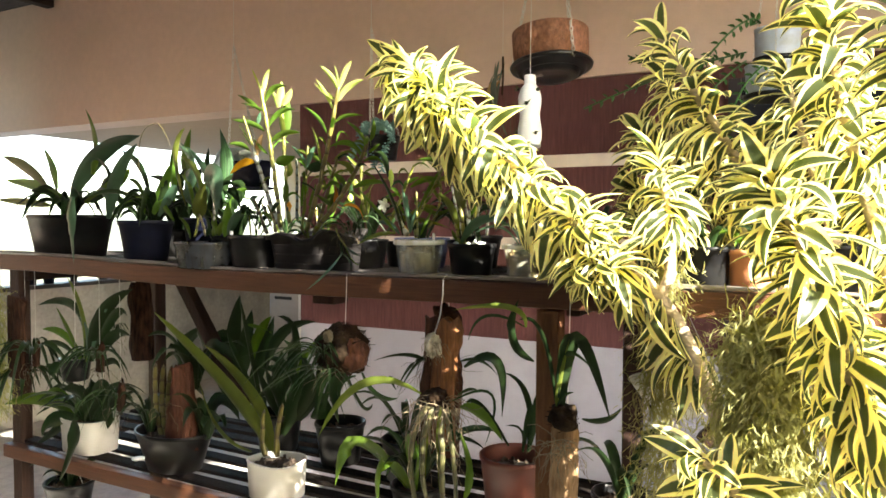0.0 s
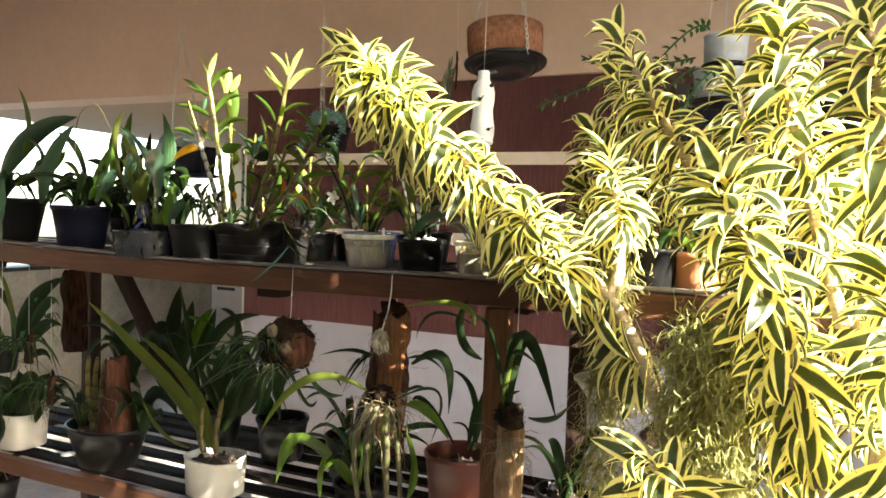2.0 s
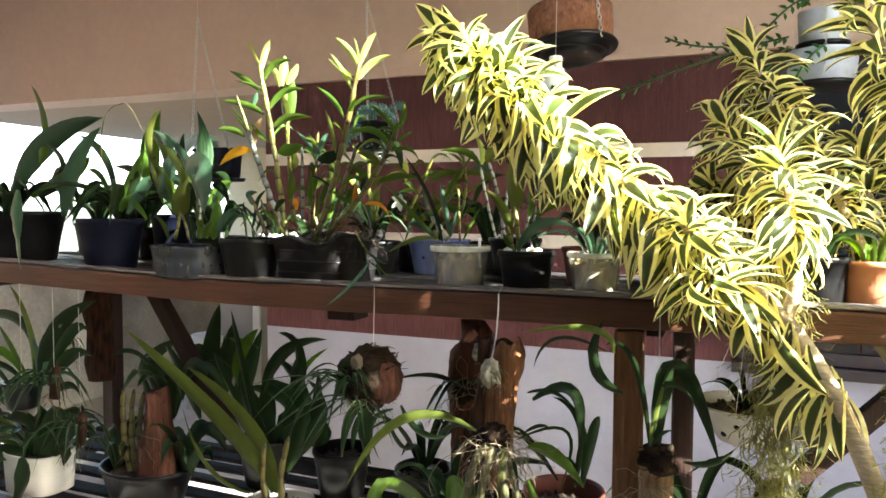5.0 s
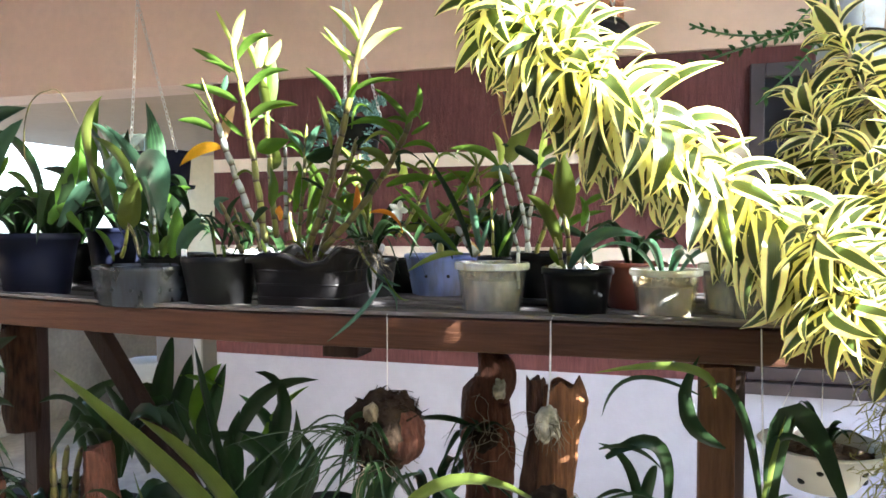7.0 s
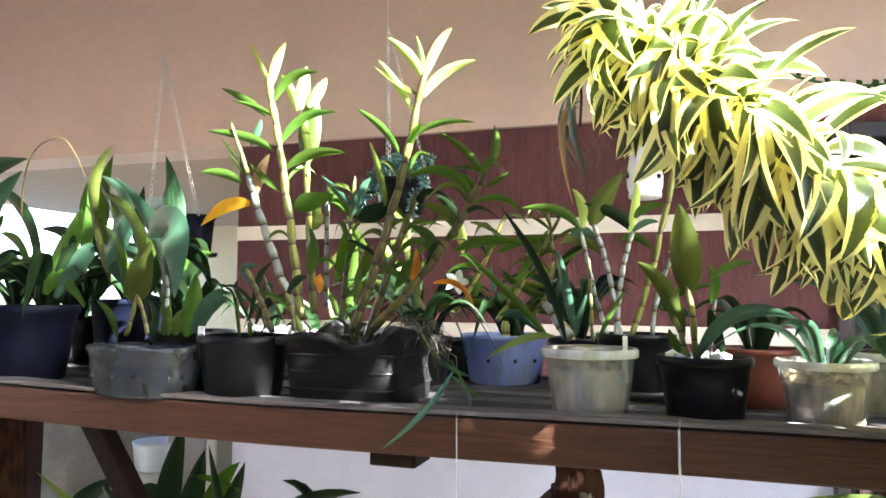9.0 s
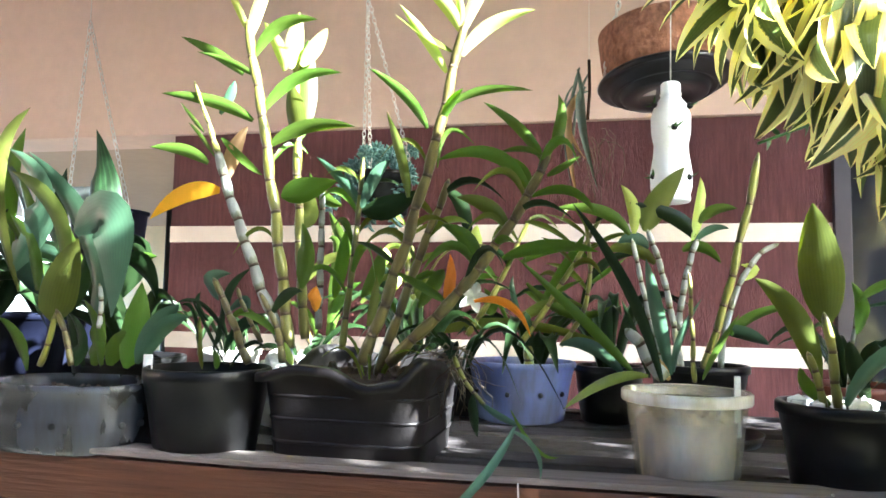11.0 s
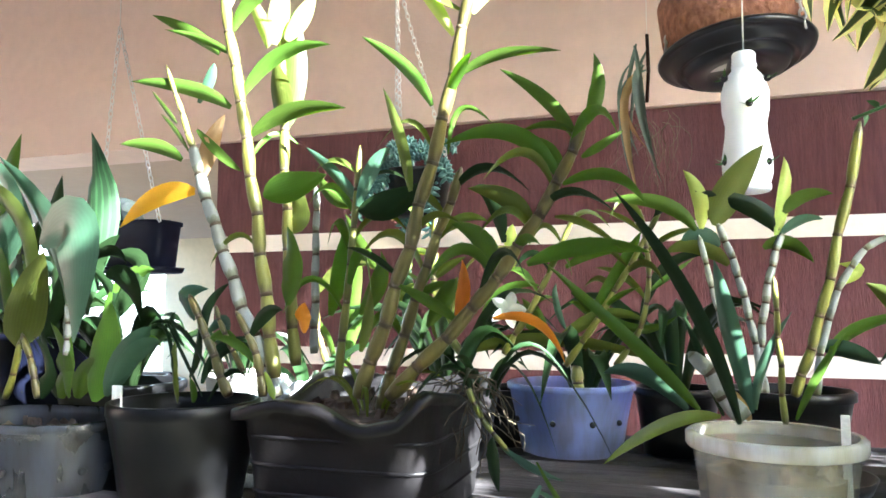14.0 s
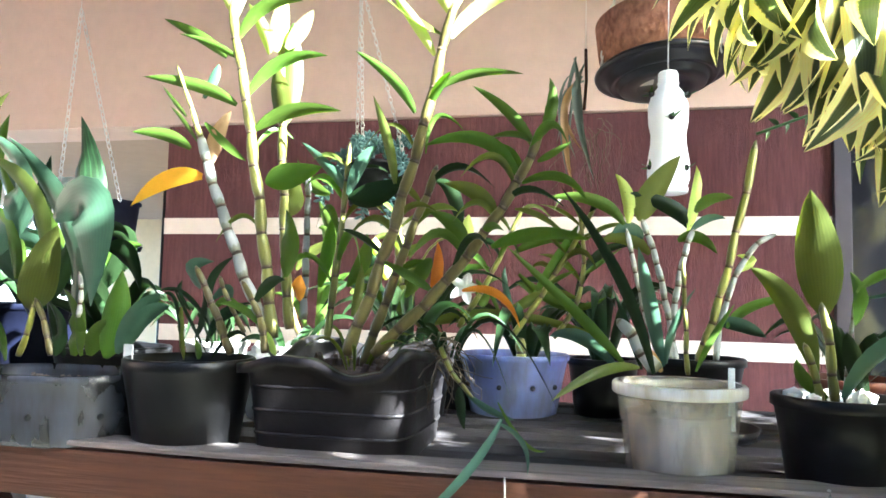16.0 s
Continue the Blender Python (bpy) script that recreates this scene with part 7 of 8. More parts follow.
roots(log, (0.00, -0.085, 1.04), 12, 0.10, 0.8, 10)
for p, q, r, rad in (((0.020, -0.085, 1.10), (-0.030, -0.11, 1.00), (-0.026, -0.10, 0.84), 0.0085), ((0.025, -0.09, 1.09), (0.004, -0.12, 0.97), (0.020, -0.10, 0.80), 0.0080), ((0.035, -0.085, 1.09), (0.055, -0.11, 0.98), (0.050, -0.10, 0.82), 0.0090), ((0.045, -0.08, 1.08), (0.075, -0.09, 0.97), (0.078, -0.08, 0.85), 0.0075)):
    cane(log, p, q, r, rad, rad * 0.7, C_DARK, 6, "hanging_cane")
leaf(log, (-0.017, -0.090, 1.114), (-0.177, -0.120, 1.127), (-0.297, -0.150, 0.975), 0.028, L_OLIVE, roll=0.5)
leaf(log, (0.105, -0.090, 1.194), (0.188, -0.080, 1.214), (0.197, -0.070, 1.078), 0.030, L_DARK_SHADED)
leaf(log, (0.094, -0.090, 1.207), (0.148, -0.090, 1.212), (0.193, -0.090, 1.182), 0.015, L_DARK_SHADED, roll=0.6)
leaf(log, (0.095, -0.090, 1.092), (0.155, -0.105, 1.086), (0.221, -0.120, 1.035), 0.043, L_GREEN, "oval")
leaf(log, (0.087, -0.090, 1.122), (0.118, -0.090, 1.140), (0.141, -0.090, 1.140), 0.011, L_DARK_SHADED)
leaf(log, (0.072, -0.090, 1.106), (0.178, -0.090, 1.133), (0.161, -0.090, 1.007), 0.011, L_DARK_SHADED)
leaf(log, (0.024, -0.090, 1.086), (-0.008, -0.090, 0.967), (0.000, -0.090, 0.852), 0.020, L_OLIVE)
leaf(log, (0.051, -0.110, 1.094), (0.043, -0.110, 0.980), (0.052, -0.110, 0.854), 0.017, L_OLIVE)
leaf(log, (0.064, -0.090, 1.091), (0.072, -0.090, 0.979), (0.088, -0.090, 0.854), 0.020, L_DARK_SHADED)
leaf(log, (0.095, -0.090, 1.025), (0.119, -0.090, 0.930), (0.101, -0.090, 0.857), 0.028, L_GREEN)
log2 = thing("hanging_log_mount", (-0.18, 0.36, 0.90), "tall rusty bark log with a broken top and a tied-on orchid", "orchid mount")
part("bark_log", slab_bm(((0.80, -0.250, -0.138), (0.946, -0.250, -0.139), (1.03, -0.256, -0.132), (1.09, -0.262, -0.138), (1.165, -0.258, -0.144), (1.195, -0.228, -0.134), (1.225, -0.226, -0.128), (1.252, -0.225, -0.156), (1.276, -0.224, -0.190)), 0.37, 0.045, 11, 44, 0.08), M_RUST, log2)
wad(log2, (-0.160, 0.322, 1.196), 0.013, 1.7, M_DRYMOSS, 57, "wad of pale dried moss")
wad(log2, (-0.195, 0.318, 1.085), 0.030, 0.9, M_FIBRE, 59, "dark crown of old roots")
roots(log2, (-0.18, 0.31, 1.10), 22, 0.09, 0.05, 16)
wire(log2, (-0.175, 0.37, 1.27), (-0.175, 0.37, SHELF - 0.024), 0.0012)
tuft(log2, (-0.20, 0.31, 1.10), 6, 0.16, 0.022, 17, L_DARK_SHADED, 1.0, "lance", (-0.5, -0.2), 0.2, 0.5)
rlog = thing("log_mount", (0.34, -0.05, 0.70), "short peeled log hung on wire with an orchid growing on it", "orchid mount")
part("peeled_log", slab_bm(((0.70, 0.316, 0.372), (0.93, 0.312, 0.378), (1.05, 0.312, 0.380), (1.085, 0.318, 0.374)), -0.042, 0.028, 21, rough=0.10), M_STRIP, rlog)
wad(rlog, (0.350, -0.075, 1.10), 0.034, 0.8, M_FIBRE, 56, "dark crown of old roots")
wire(rlog, (0.35, -0.04, 1.02), (0.345, -0.006, SHELF + 0.012), 0.0012)
roots(rlog, (0.36, -0.10, 1.04), 40, 0.055, 0.1, 19)
leaf(rlog, (0.338, -0.085, 1.120), (0.305, -0.095, 1.290), (0.250, -0.100, 1.320), 0.017, L_DARK_SHADED)
leaf(rlog, (0.268, -0.100, 1.305), (0.225, -0.105, 1.350), (0.085, -0.110, 1.335), 0.019, L_OLIVE, roll=0.5)
leaf(rlog, (0.285, -0.090, 1.225), (0.228, -0.090, 1.273), (0.246, -0.090, 1.368), 0.034, L_DARK_SHADED, "oval")
leaf(rlog, (0.248, -0.050, 1.297), (0.144, -0.050, 1.317), (0.095, -0.050, 1.249), 0.011, L_DARK_SHADED)
leaf(rlog, (0.341, -0.090, 1.126), (0.347, -0.090, 1.179), (0.370, -0.090, 1.285), 0.014, L_OLIVE)
leaf(rlog, (0.345, -0.090, 1.146), (0.360, -0.090, 1.245), (0.419, -0.090, 1.225), 0.019, L_DARK_SHADED)
leaf(rlog, (0.352, -0.085, 1.130), (0.385, -0.085, 1.285), (0.465, -0.090, 1.110), 0.054, L_DARK_SHADED, roll=0.3, fold=0.1)
leaf(rlog, (0.401, -0.090, 1.105), (0.452, -0.090, 1.108), (0.490, -0.090, 1.142), 0.019, L_DARK_SHADED)
leaf(rlog, (0.341, -0.090, 1.126), (0.361, -0.090, 1.154), (0.381, -0.090, 1.163), 0.010, L_DARK_SHADED)
slab = thing("hanging_bark_slab", (-1.53, 0.30, 1.0), "dark ridged bark log hung under the bench", "orchid mount")
part("bark_slab", log_bm((-1.522, 0.30, 0.995), (-1.535, 0.30, 1.30), 0.052, 0.7, 31), M_BARK, slab)
wire(slab, (-1.53, 0.30, 1.28), (-1.53, 0.30, SHELF), 0.0012)
roots(slab, (-1.60, 0.24, 1.10), 14, 0.05, 0.1, 32)
tuft(slab, (-1.61, 0.24, 1.12), 12, 0.13, 0.012, 33, L_DARK_SHADED, 1.0, "lance", (-0.6, -0.2), 0.2, 0.4)
slab2 = thing("hanging_bark_slab", (-1.85, -0.02, 0.95), "flat bark plank hung on the end post of the bench", "orchid mount")
part("bark_slab", log_bm((-1.835, -0.015, 0.95), (-1.825, -0.015, 1.25), 0.052, 0.35, 35), M_BARK, slab2)
moss("hanging_moss", (-1.95, -0.05), 0.10, 0.08, 1.30, 0.75, 1600, 41, "wisp of grey moss hanging on the end post")

# ---- lower tier ----
ZL = LOW
hex_orchid = thing("potted_orchid", (-0.60, 0.06, ZL), "large olive-leaved orchid in a white soft-cornered pot", "potted plant", "orchids on the lower tier")
pot_body(hex_orchid, (-0.650, 0.095, ZL), 0.090, 0.084, 0.118, M_CERAMIC, 0.006, power=2.8, sy=0.85, lip=0.002, fill=0.8, wave=lambda a: 0.003 * math.sin(2 * a))
leaf(hex_orchid, (-0.638, 0.050, 0.829), (-0.822, 0.050, 1.004), (-1.156, 0.050, 1.237), 0.088, L_OLIVE, roll=0.3)
leaf(hex_orchid, (-0.629, 0.050, 0.830), (-0.725, 0.050, 0.997), (-0.921, 0.050, 1.143), 0.086, L_OLIVE)
leaf(hex_orchid, (-0.687, 0.020, 0.830), (-0.830, 0.020, 0.881), (-0.911, 0.020, 1.034), 0.028, L_OLIVE)
leaf(hex_orchid, (-0.701, 0.100, 0.879), (-0.771, 0.100, 1.130), (-0.809, 0.100, 1.303), 0.042, L_DARK_SHADED)
leaf(hex_orchid, (-0.686, 0.110, 0.878), (-0.830, 0.110, 1.085), (-0.875, 0.110, 1.176), 0.043, L_DARK_SHADED)
leaf(hex_orchid, (-0.630, 0.100, 0.870), (-0.584, 0.100, 1.039), (-0.699, 0.100, 1.118), 0.066, L_DARK_SHADED, roll=0.4)
leaf(hex_orchid, (-0.662, 0.110, 0.863), (-0.536, 0.110, 1.024), (-0.569, 0.110, 1.128), 0.060, L_DARK_SHADED)
leaf(hex_orchid, (-0.655, 0.130, 0.988), (-0.608, 0.130, 1.175), (-0.673, 0.130, 1.244), 0.054, L_DARK_SHADED)
leaf(hex_orchid, (-0.726, 0.130, 1.073), (-0.654, 0.130, 1.190), (-0.518, 0.130, 1.236), 0.046, L_DARK_SHADED, roll=0.4)
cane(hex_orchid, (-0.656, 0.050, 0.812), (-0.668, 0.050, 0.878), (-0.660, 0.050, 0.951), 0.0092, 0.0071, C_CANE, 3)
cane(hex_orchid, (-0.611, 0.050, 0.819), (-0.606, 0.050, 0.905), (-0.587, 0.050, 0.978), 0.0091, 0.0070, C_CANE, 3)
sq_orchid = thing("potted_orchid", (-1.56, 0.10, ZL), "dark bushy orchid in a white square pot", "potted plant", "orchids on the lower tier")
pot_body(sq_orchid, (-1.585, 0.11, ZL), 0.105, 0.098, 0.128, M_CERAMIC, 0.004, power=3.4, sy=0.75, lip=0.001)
tuft(sq_orchid, (-1.57, 0.08, ZL + 0.12), 18, 0.24, 0.026, 51, L_DARK_SHADED, 1.0, rise=0.8)
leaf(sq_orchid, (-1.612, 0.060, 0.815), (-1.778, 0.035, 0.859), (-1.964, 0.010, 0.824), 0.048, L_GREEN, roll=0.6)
leaf(sq_orchid, (-1.579, 0.060, 0.809), (-1.694, 0.035, 0.789), (-1.725, 0.010, 0.732), 0.052, L_DARK_SHADED)
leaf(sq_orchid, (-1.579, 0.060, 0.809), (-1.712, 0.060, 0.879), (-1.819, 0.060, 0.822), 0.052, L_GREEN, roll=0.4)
leaf(sq_orchid, (-1.525, 0.000, 0.820), (-1.492, -0.020, 0.737), (-1.552, -0.040, 0.605), 0.053, L_DARK_SHADED)
leaf(sq_orchid, (-1.546, 0.060, 0.813), (-1.577, 0.060, 0.895), (-1.677, 0.060, 0.905), 0.064, L_DARK_SHADED)
leaf(sq_orchid, (-1.513, 0.060, 0.817), (-1.463, 0.060, 0.929), (-1.400, 0.060, 0.947), 0.054, L_DARK_SHADED)
leaf(sq_orchid, (-1.482, 0.060, 0.811), (-1.370, 0.060, 0.919), (-1.266, 0.060, 0.887), 0.045, L_DARK_SHADED)
leaf(sq_orchid, (-1.498, 0.060, 0.809), (-1.417, 0.060, 0.882), (-1.310, 0.060, 0.926), 0.041, L_DARK_SHADED)
leaf(sq_orchid, (-1.600, 0.110, 0.783), (-1.581, 0.110, 0.884), (-1.580, 0.110, 0.949), 0.065, L_DARK_SHADED)
leaf(sq_orchid, (-1.634, 0.110, 0.778), (-1.718, 0.110, 0.834), (-1.823, 0.110, 0.855), 0.066, L_DARK_SHADED)
leaf(sq_orchid, (-1.466, 0.060, 0.813), (-1.418, 0.060, 0.851), (-1.419, 0.060, 0.788), 0.054, L_DARK_SHADED)
leaf(sq_orchid, (-1.646, 0.060, 0.800), (-1.715, 0.060, 0.747), (-1.859, 0.060, 0.659), 0.030, L_DARK_SHADED)
leaf(sq_orchid, (-1.546, 0.060, 0.802), (-1.481, 0.060, 0.853), (-1.433, 0.060, 0.880), 0.071, L_DARK_SHADED, "oval")
leaf(sq_orchid, (-1.579, 0.060, 0.798), (-1.628, 0.060, 0.846), (-1.651, 0.060, 0.860), 0.073, L_DARK_SHADED, "oval")
leaf(sq_orchid, (-1.514, 0.060, 0.807), (-1.544, 0.060, 0.877), (-1.576, 0.060, 0.938), 0.063, L_DARK_SHADED)
leaf(sq_orchid, (-1.648, 0.110, 0.876), (-1.785, 0.110, 0.950), (-1.856, 0.110, 0.965), 0.045, L_DARK_SHADED)
grey = thing("hanging_grey_orchid", (-1.58, 0.02, 1.0), "grey-green orchid in a small dark hanging pot", "hanging plant")
pot_body(grey, (-1.58, 0.05, 0.955), 0.055, 0.045, 0.085, M_BLACK, 0.008)
wire(grey, (-1.58, 0.05, 1.03), (-1.58, 0.05, SHELF - 0.024), 0.0012)
leaf(grey, (-1.527, 0.050, 1.029), (-1.549, 0.050, 1.196), (-1.624, 0.050, 1.340), 0.046, L_OLIVE)
leaf(grey, (-1.526, 0.050, 1.051), (-1.587, 0.050, 1.225), (-1.799, 0.050, 1.224), 0.038, L_DARK_SHADED, roll=0.4)
leaf(grey, (-1.559, 0.050, 1.026), (-1.650, 0.050, 1.115), (-1.777, 0.050, 1.131), 0.034, L_GREEN, roll=0.5)
leaf(grey, (-1.495, 0.050, 1.032), (-1.434, 0.050, 1.204), (-1.260, 0.050, 1.311), 0.049, L_DARK_SHADED, roll=0.3)
leaf(grey, (-1.479, 0.050, 1.034), (-1.476, 0.050, 1.159), (-1.397, 0.050, 1.231), 0.041, L_TEAL)
leaf(grey, (-1.463, 0.050, 1.036), (-1.368, 0.050, 1.136), (-1.272, 0.050, 1.140), 0.037, L_DARK_SHADED, roll=0.5)
leaf(grey, (-1.543, 0.050, 1.028), (-1.623, 0.050, 1.127), (-1.694, 0.050, 1.226), 0.034, L_GREEN)
leaf(grey, (-1.478, 0.050, 1.055), (-1.366, 0.050, 1.208), (-1.292, 0.050, 1.213), 0.032, L_DARK_SHADED)
leaf(grey, (-1.511, 0.050, 1.031), (-1.524, 0.050, 1.135), (-1.555, 0.050, 1.196), 0.042, L_TEAL)
leaf(grey, (-1.559, 0.050, 1.026), (-1.674, 0.050, 1.080), (-1.789, 0.050, 1.066), 0.026, L_DARK_SHADED)
leaf(grey, (-1.432, 0.050, 1.018), (-1.370, 0.050, 1.044), (-1.325, 0.050, 1.008), 0.024, L_DARK_SHADED)
leaf(grey, (-1.593, 0.050, 1.002), (-1.663, 0.030, 0.999), (-1.684, 0.010, 1.011), 0.038, L_DARK_SHADED)
bowl = thing("planted_bowl", (-1.14, 0.12, ZL), "black bowl with a tied upright log and canes", "potted plant", "orchids on the lower tier")
pot_body(bowl, (-1.14, 0.12, ZL), 0.150, 0.105, 0.140, M_BLACK, 0.012, sy=0.75)
part("round_sticker", lathe([(0.001, 0), (0.022, 0), (0.022, 0.003), (0.001, 0.003)], (-1.18, -0.0, ZL + 0.06), 20), M_CERAMIC, bowl, "faded round sticker")
part("upright_log", slab_bm(((ZL + 0.09, -1.150, -1.010), (ZL + 0.18, -1.132, -1.024), (ZL + 0.28, -1.112, -1.040), (ZL + 0.37, -1.098, -1.056)), 0.10, 0.042, 43, rough=0.14), M_RUST, bowl, "tapering brown stump")
roots(bowl, (-1.09, 0.06, ZL + 0.24), 16, 0.06, 0.0, 44)
for k in range(4):
    cane(bowl, (-1.20 + 0.03 * k, 0.12, ZL + 0.1), (-1.22 + 0.03 * k, 0.11, ZL + 0.22), (-1.21 + 0.04 * k, 0.10, ZL + 0.36), 0.011, 0.007, C_CANE, 6)
tuft(bowl, (-1.08, 0.16, ZL + 0.28), 9, 0.30, 0.045, 54, L_DARK_SHADED, 0.7, rise=1.0)
tuft(bowl, (-1.00, 0.13, ZL + 0.12), 8, 0.26, 0.050, 55, L_DARK_SHADED, 0.6, rise=0.9)
tuft(bowl, (-1.24, 0.10, ZL + 0.12), 10, 0.24, 0.022, 57, L_DARK_SHADED, 0.8, "lance", (-0.3, 0.0), 0.9, 0.5)
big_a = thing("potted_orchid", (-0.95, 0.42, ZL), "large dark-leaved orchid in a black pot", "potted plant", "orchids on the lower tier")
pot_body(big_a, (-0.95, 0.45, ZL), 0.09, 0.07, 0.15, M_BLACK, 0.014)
leaf(big_a, (-1.176, 0.420, 0.887), (-1.159, 0.420, 1.090), (-1.113, 0.420, 1.265), 0.058, L_DARK_SHADED)
leaf(big_a, (-1.131, 0.420, 0.914), (-1.100, 0.420, 1.050), (-1.053, 0.420, 1.212), 0.061, L_DARK_SHADED)
leaf(big_a, (-1.282, 0.420, 0.943), (-1.234, 0.420, 1.061), (-1.182, 0.420, 1.121), 0.067, L_DARK_SHADED, "oval")
leaf(big_a, (-1.409, 0.420, 0.860), (-1.440, 0.420, 1.021), (-1.264, 0.420, 1.138), 0.051, L_DARK_SHADED, roll=0.4)
leaf(big_a, (-1.206, 0.420, 0.861), (-1.281, 0.420, 0.989), (-1.358, 0.420, 1.120), 0.077, L_DARK_SHADED)
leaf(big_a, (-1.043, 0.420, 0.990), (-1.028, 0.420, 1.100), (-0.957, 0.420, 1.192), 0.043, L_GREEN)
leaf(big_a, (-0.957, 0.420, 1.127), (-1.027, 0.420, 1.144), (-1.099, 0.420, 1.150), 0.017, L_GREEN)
leaf(big_a, (-1.073, 0.420, 0.876), (-1.014, 0.420, 1.014), (-0.943, 0.420, 1.193), 0.052, L_DARK_SHADED)
leaf(big_a, (-1.314, 0.420, 0.848), (-1.408, 0.420, 0.930), (-1.472, 0.420, 1.065), 0.060, L_DARK_SHADED)
leaf(big_a, (-1.221, 0.420, 0.882), (-1.266, 0.420, 0.990), (-1.249, 0.420, 1.083), 0.113, L_DARK_SHADED, "oval")
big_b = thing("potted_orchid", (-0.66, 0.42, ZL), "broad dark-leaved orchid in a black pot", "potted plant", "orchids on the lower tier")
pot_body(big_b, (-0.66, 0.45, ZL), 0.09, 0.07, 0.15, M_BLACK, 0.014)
leaf(big_b, (-0.904, 0.420, 0.810), (-0.850, 0.420, 0.945), (-1.015, 0.420, 0.992), 0.093, L_DARK_SHADED)
leaf(big_b, (-0.918, 0.420, 0.808), (-0.987, 0.420, 0.886), (-1.043, 0.420, 1.012), 0.078, L_DARK_SHADED)
leaf(big_b, (-0.891, 0.420, 0.812), (-0.796, 0.420, 0.972), (-0.903, 0.420, 1.110), 0.092, L_DARK_SHADED, "oval")
leaf(big_b, (-0.850, 0.420, 0.817), (-0.823, 0.420, 0.948), (-0.783, 0.420, 1.036), 0.063, L_DARK_SHADED)
leaf(big_b, (-0.904, 0.420, 0.810), (-0.931, 0.420, 0.915), (-0.903, 0.420, 1.067), 0.085, L_DARK_SHADED)
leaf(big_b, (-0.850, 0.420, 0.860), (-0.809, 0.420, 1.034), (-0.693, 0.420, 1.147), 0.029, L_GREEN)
leaf(big_b, (-0.877, 0.420, 0.814), (-0.959, 0.420, 0.911), (-0.986, 0.420, 0.995), 0.073, L_DARK_SHADED)
leaf(big_b, (-0.824, 0.420, 0.810), (-0.745, 0.420, 0.936), (-0.731, 0.420, 1.082), 0.045, L_DARK_SHADED)
leaf(big_b, (-0.988, 0.420, 0.799), (-1.015, 0.420, 0.883), (-0.974, 0.420, 0.801), 0.065, L_DARK_SHADED)
leaf(big_b, (-0.771, 0.420, 0.828), (-0.719, 0.420, 0.876), (-0.757, 0.420, 0.955), 0.082, L_DARK_SHADED, "oval")
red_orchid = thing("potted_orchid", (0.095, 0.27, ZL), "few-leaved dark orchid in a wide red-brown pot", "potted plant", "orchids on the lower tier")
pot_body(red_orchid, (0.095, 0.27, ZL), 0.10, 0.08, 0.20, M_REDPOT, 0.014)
leaf(red_orchid, (0.149, 0.250, 0.910), (0.134, 0.250, 1.055), (0.067, 0.250, 1.113), 0.029, L_DARK_SHADED)
leaf(red_orchid, (0.127, 0.250, 0.906), (0.118, 0.250, 0.954), (0.074, 0.250, 0.958), 0.013, L_DARK_SHADED)
leaf(red_orchid, (0.083, 0.250, 0.900), (-0.008, 0.250, 1.004), (-0.054, 0.250, 1.007), 0.027, L_DARK_SHADED, roll=0.4)
leaf(red_orchid, (0.144, 0.250, 0.893), (0.169, 0.250, 1.026), (0.185, 0.250, 1.077), 0.035, L_DARK_SHADED)
leaf(red_orchid, (0.127, 0.250, 0.890), (0.143, 0.250, 0.991), (0.152, 0.250, 1.024), 0.023, L_DARK_SHADED)
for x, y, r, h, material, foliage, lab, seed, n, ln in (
    (-0.36, 0.42, 0.085, 0.14, M_BLACK, L_DARK_SHADED, "large dark-leaved orchid in a black pot", 62, 8, 0.34),
    (-0.16, 0.14, 0.075, 0.11, M_BLACK, L_DARK_SHADED, "dark bushy orchid in a black pot", 64, 13, 0.30),
    (0.40, 0.30, 0.08, 0.13, M_BLACK, L_DARK_SHADED, "dark orchid in a black pot", 66, 6, 0.28),
    (0.62, 0.35, 0.09, 0.14, M_BLACK, L_DARK_SHADED, "dark orchid in a black pot", 67, 6, 0.30),
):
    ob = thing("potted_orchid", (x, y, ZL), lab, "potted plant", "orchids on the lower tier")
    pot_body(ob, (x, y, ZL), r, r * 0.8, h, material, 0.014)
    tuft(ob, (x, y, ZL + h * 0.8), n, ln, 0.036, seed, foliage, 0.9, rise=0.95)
    if seed == 64:
        for p, q, r, w in (((-0.17, 0.10, 0.78), (-0.26, -0.02, 0.93), (-0.27, -0.11, 0.84), 0.066), ((-0.16, 0.10, 0.78), (-0.17, -0.04, 0.90), (-0.12, -0.13, 0.82), 0.070), ((-0.14, 0.10, 0.78), (-0.10, 0.00, 0.95), (-0.04, -0.06, 0.93), 0.055)):
            leaf(ob, p, q, r, w, L_GREEN, "oval")
spot = thing("spotted_bowl", (0.52, 0.30, 1.05), "white bowl with black spots hung under the bench", "hanging planter")
SX, SY, SZ = 0.52, 0.40, 1.015
sb = pot_body(spot, (SX, SY, SZ), 0.122, 0.065, 0.095, M_CERAMIC, 0.006)
for k in range(14):
    a, zz = 2 * math.pi * k / 14, 0.03 if k % 2 else 0.06
    r = 0.065 + 0.057 * zz / 0.095
    b = bmesh.new()
    bmesh.ops.create_uvsphere(b, u_segments=10, v_segments=6, radius=0.0085)
    bmesh.ops.translate(b, verts=b.verts, vec=(SX + (r - 0.004) * math.cos(a), SY + (r - 0.004) * math.sin(a), SZ + zz))
    part("spot", b, M_BLACK, sb)
for a in (0.3, 2.4, 4.5):
    wire(spot, (SX + 0.12 * math.cos(a), SY + 0.12 * math.sin(a), SZ + 0.088), (SX, SY, SHELF - 0.022), 0.001)
tuft(spot, (SX, SY, SZ + 0.07), 7, 0.16, 0.02, 71, L_DARK_SHADED, 0.9)
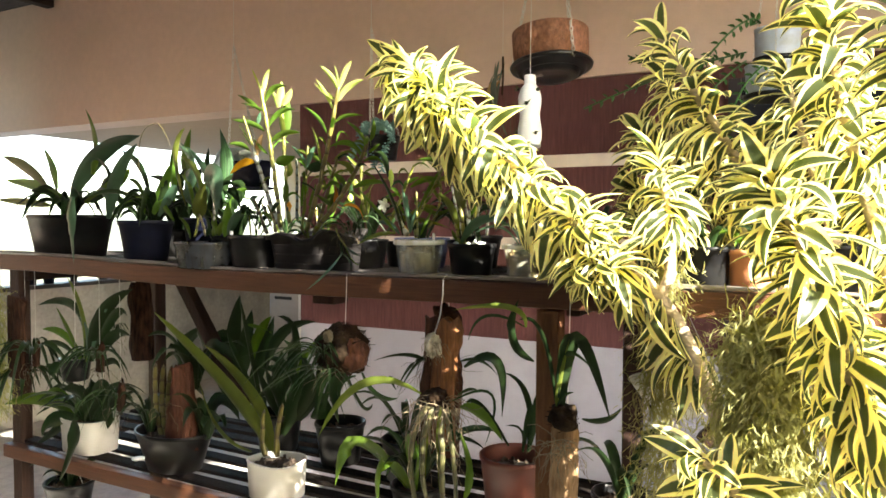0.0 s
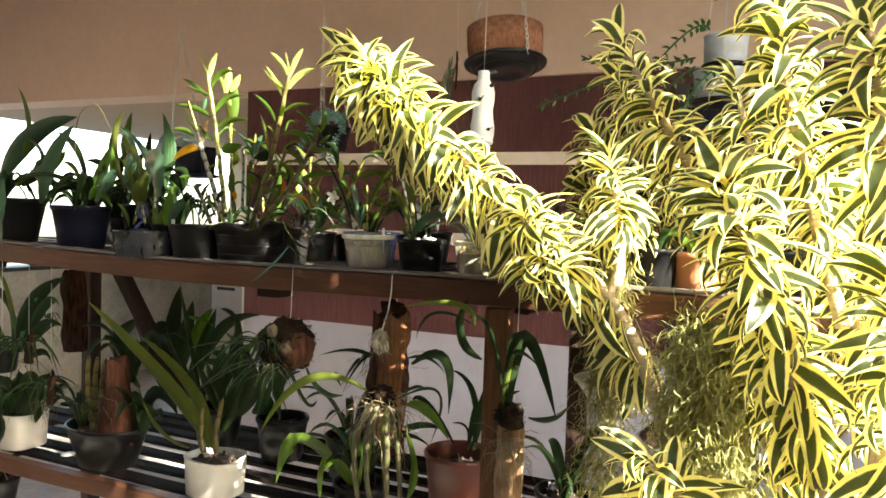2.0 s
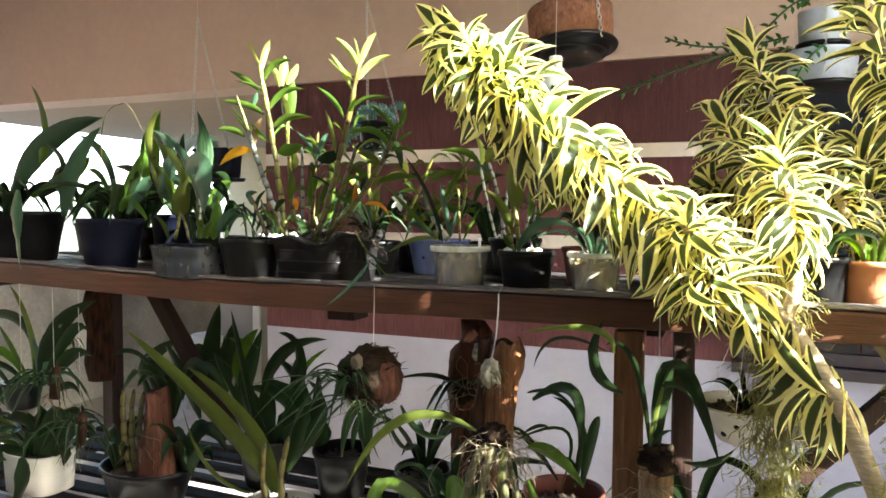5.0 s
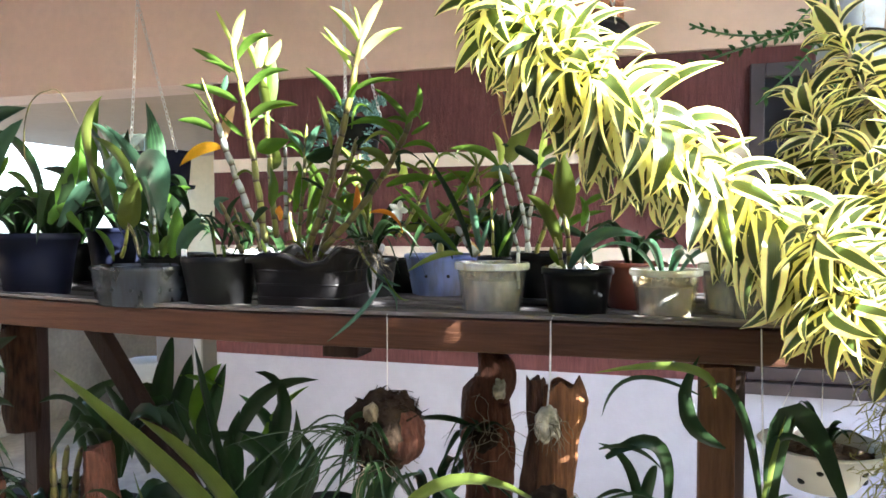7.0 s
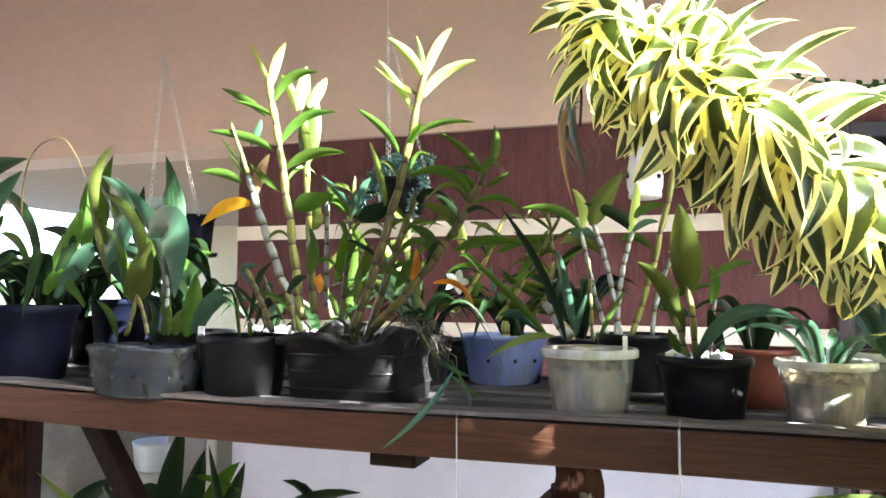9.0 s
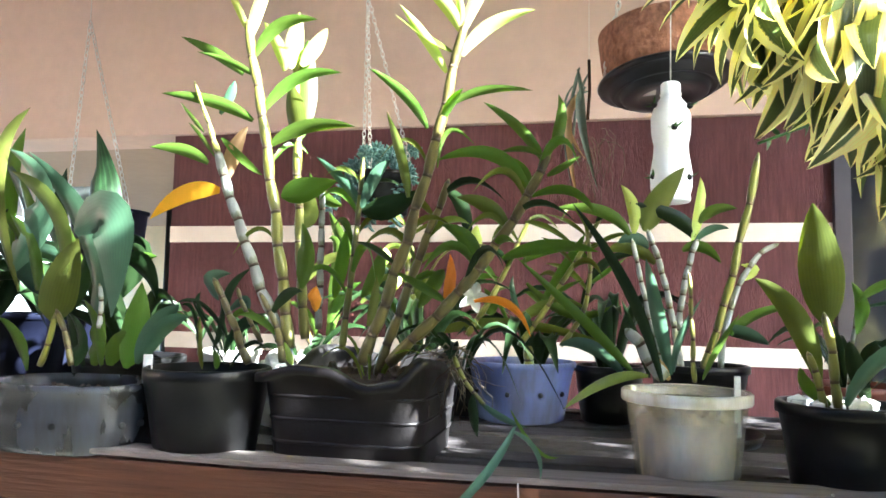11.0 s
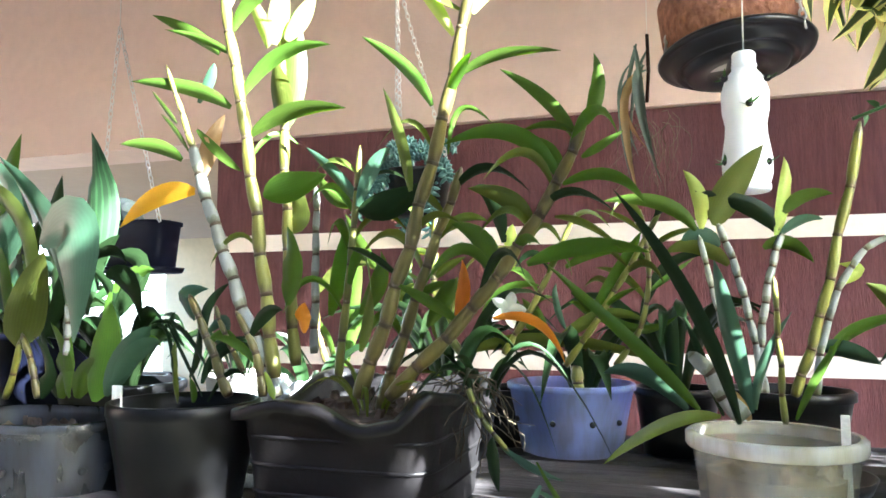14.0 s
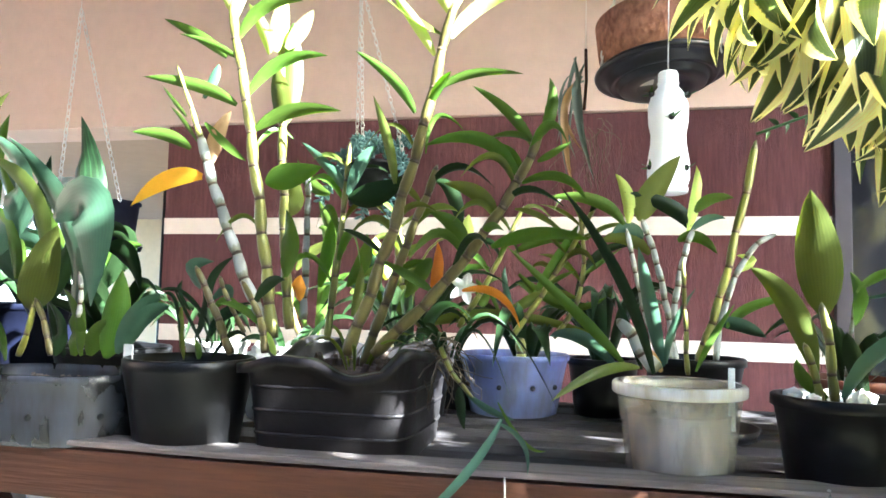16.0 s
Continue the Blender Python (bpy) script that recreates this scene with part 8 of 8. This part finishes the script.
low_pot = thing("potted_plant", (-1.70, 0.05, 0.40), "black pot with dark leaves hung under the lower tier", "potted plant")
pot_body(low_pot, (-1.70, 0.10, 0.42), 0.09, 0.07, 0.12, M_BLACK, 0.012)
tuft(low_pot, (-1.70, 0.10, 0.50), 9, 0.18, 0.03, 72, L_DARK_SHADED, 1.0)
for dx in (-0.085, 0.085):
    wire(low_pot, (-1.70 + dx, 0.10, 0.53), (-1.70, 0.10, LOW - 0.02), 0.0012)

# ---- far end of the porch ----
stool = thing("white_bucket", (-3.3, 3.2, 0.0), "white plastic bucket on a white stand in the porch", "bucket")
part("stand", lathe([(0.16, 0), (0.15, 0.02), (0.12, 0.36), (0.13, 0.40), (0.001, 0.40)], (-3.35, 3.0, 0), 24, power=5), M_CERAMIC, stool)
part("bucket", lathe([(0.10, 0.0), (0.12, 0.01), (0.14, 0.17), (0.145, 0.19), (0.135, 0.19), (0.11, 0.02), (0.001, 0.02)], (-3.35, 3.0, 0.405), 28), M_BOTTLE, stool)
pole = thing("black_pole", (-2.7, 3.0, 0.0), "thin black upright pole in the porch", "pole")
part("shaft", tube([(-2.72, 3.0, 0), (-2.72, 3.0, 2.23)], 0.018, 10), M_BLACK, pole)

cab = thing("metal_cabinet", (-3.05, 3.1, 0.012), "low grey metal cabinet with slotted door in the porch", "cabinet")
part("body", box(-3.25, -2.86, 3.0, 3.35, 0.012, 1.05, 0.006), M_DOOR, cab, smooth=False)
part("door", box(-3.23, -2.93, 2.985, 3.0, 0.05, 1.02, 0.003), M_DOOR, cab, smooth=False)
part("side_post", box(-2.925, -2.86, 2.98, 3.0, 0.012, 1.05, 0.003), M_CERAMIC, cab, "pale painted edge strip", smooth=False)
for zz in (0.90, 0.97):
    part("vent_slot", box(-3.18, -3.0, 2.98, 2.987, zz, zz + 0.025, 0.002), M_HOLE, cab, smooth=False)
for y, r, h, material, lab in ((1.70, 0.04, 0.10, M_NAVY, "small blue bottle on the garden wall"), (1.84, 0.045, 0.07, M_NAVY, "small blue pot on the garden wall"), (2.05, 0.03, 0.05, M_BLACK, "small black tin on the garden wall"), (2.32, 0.05, 0.09, M_BLACK, "squat dark pot on the garden wall")):
    ob = thing("flower_pot", (-4.48, y, 1.06), lab, "pot")
    pot_body(ob, (-4.48, y, 1.06), r, r * 0.8, h, material, 0.015)

# dark wiry orchids that hang at the end of the bench
for x, y, z, n, ln, w, seed in ((-1.40, 0.02, 1.06, 16, 0.15, 0.012, 91), (-1.74, 0.0, 1.05, 14, 0.20, 0.016, 92), (-1.33, 0.05, 0.92, 12, 0.13, 0.010, 93), (-1.90, 0.06, 0.92, 14, 0.22, 0.020, 94)):
    ob = thing("hanging_orchid", (x, y, z), "small dark wiry orchid hanging on a bark chip", "hanging plant")
    part("bark_chip", log_bm((x, y, z - 0.05), (x + 0.004, y, z + 0.04), 0.018, 0.6, seed, 8), M_BARK, ob)
    wire(ob, (x, y, z + 0.03), (x, y, SHELF - 0.022), 0.0009)
    tuft(ob, (x, y - 0.015, z), n, ln, w, seed, L_DARK_SHADED, 1.1, "lance", (0, -0.2), 0.35, 0.9)
    roots(ob, (x, y - 0.01, z - 0.05), 10, 0.05, 0.6, seed)
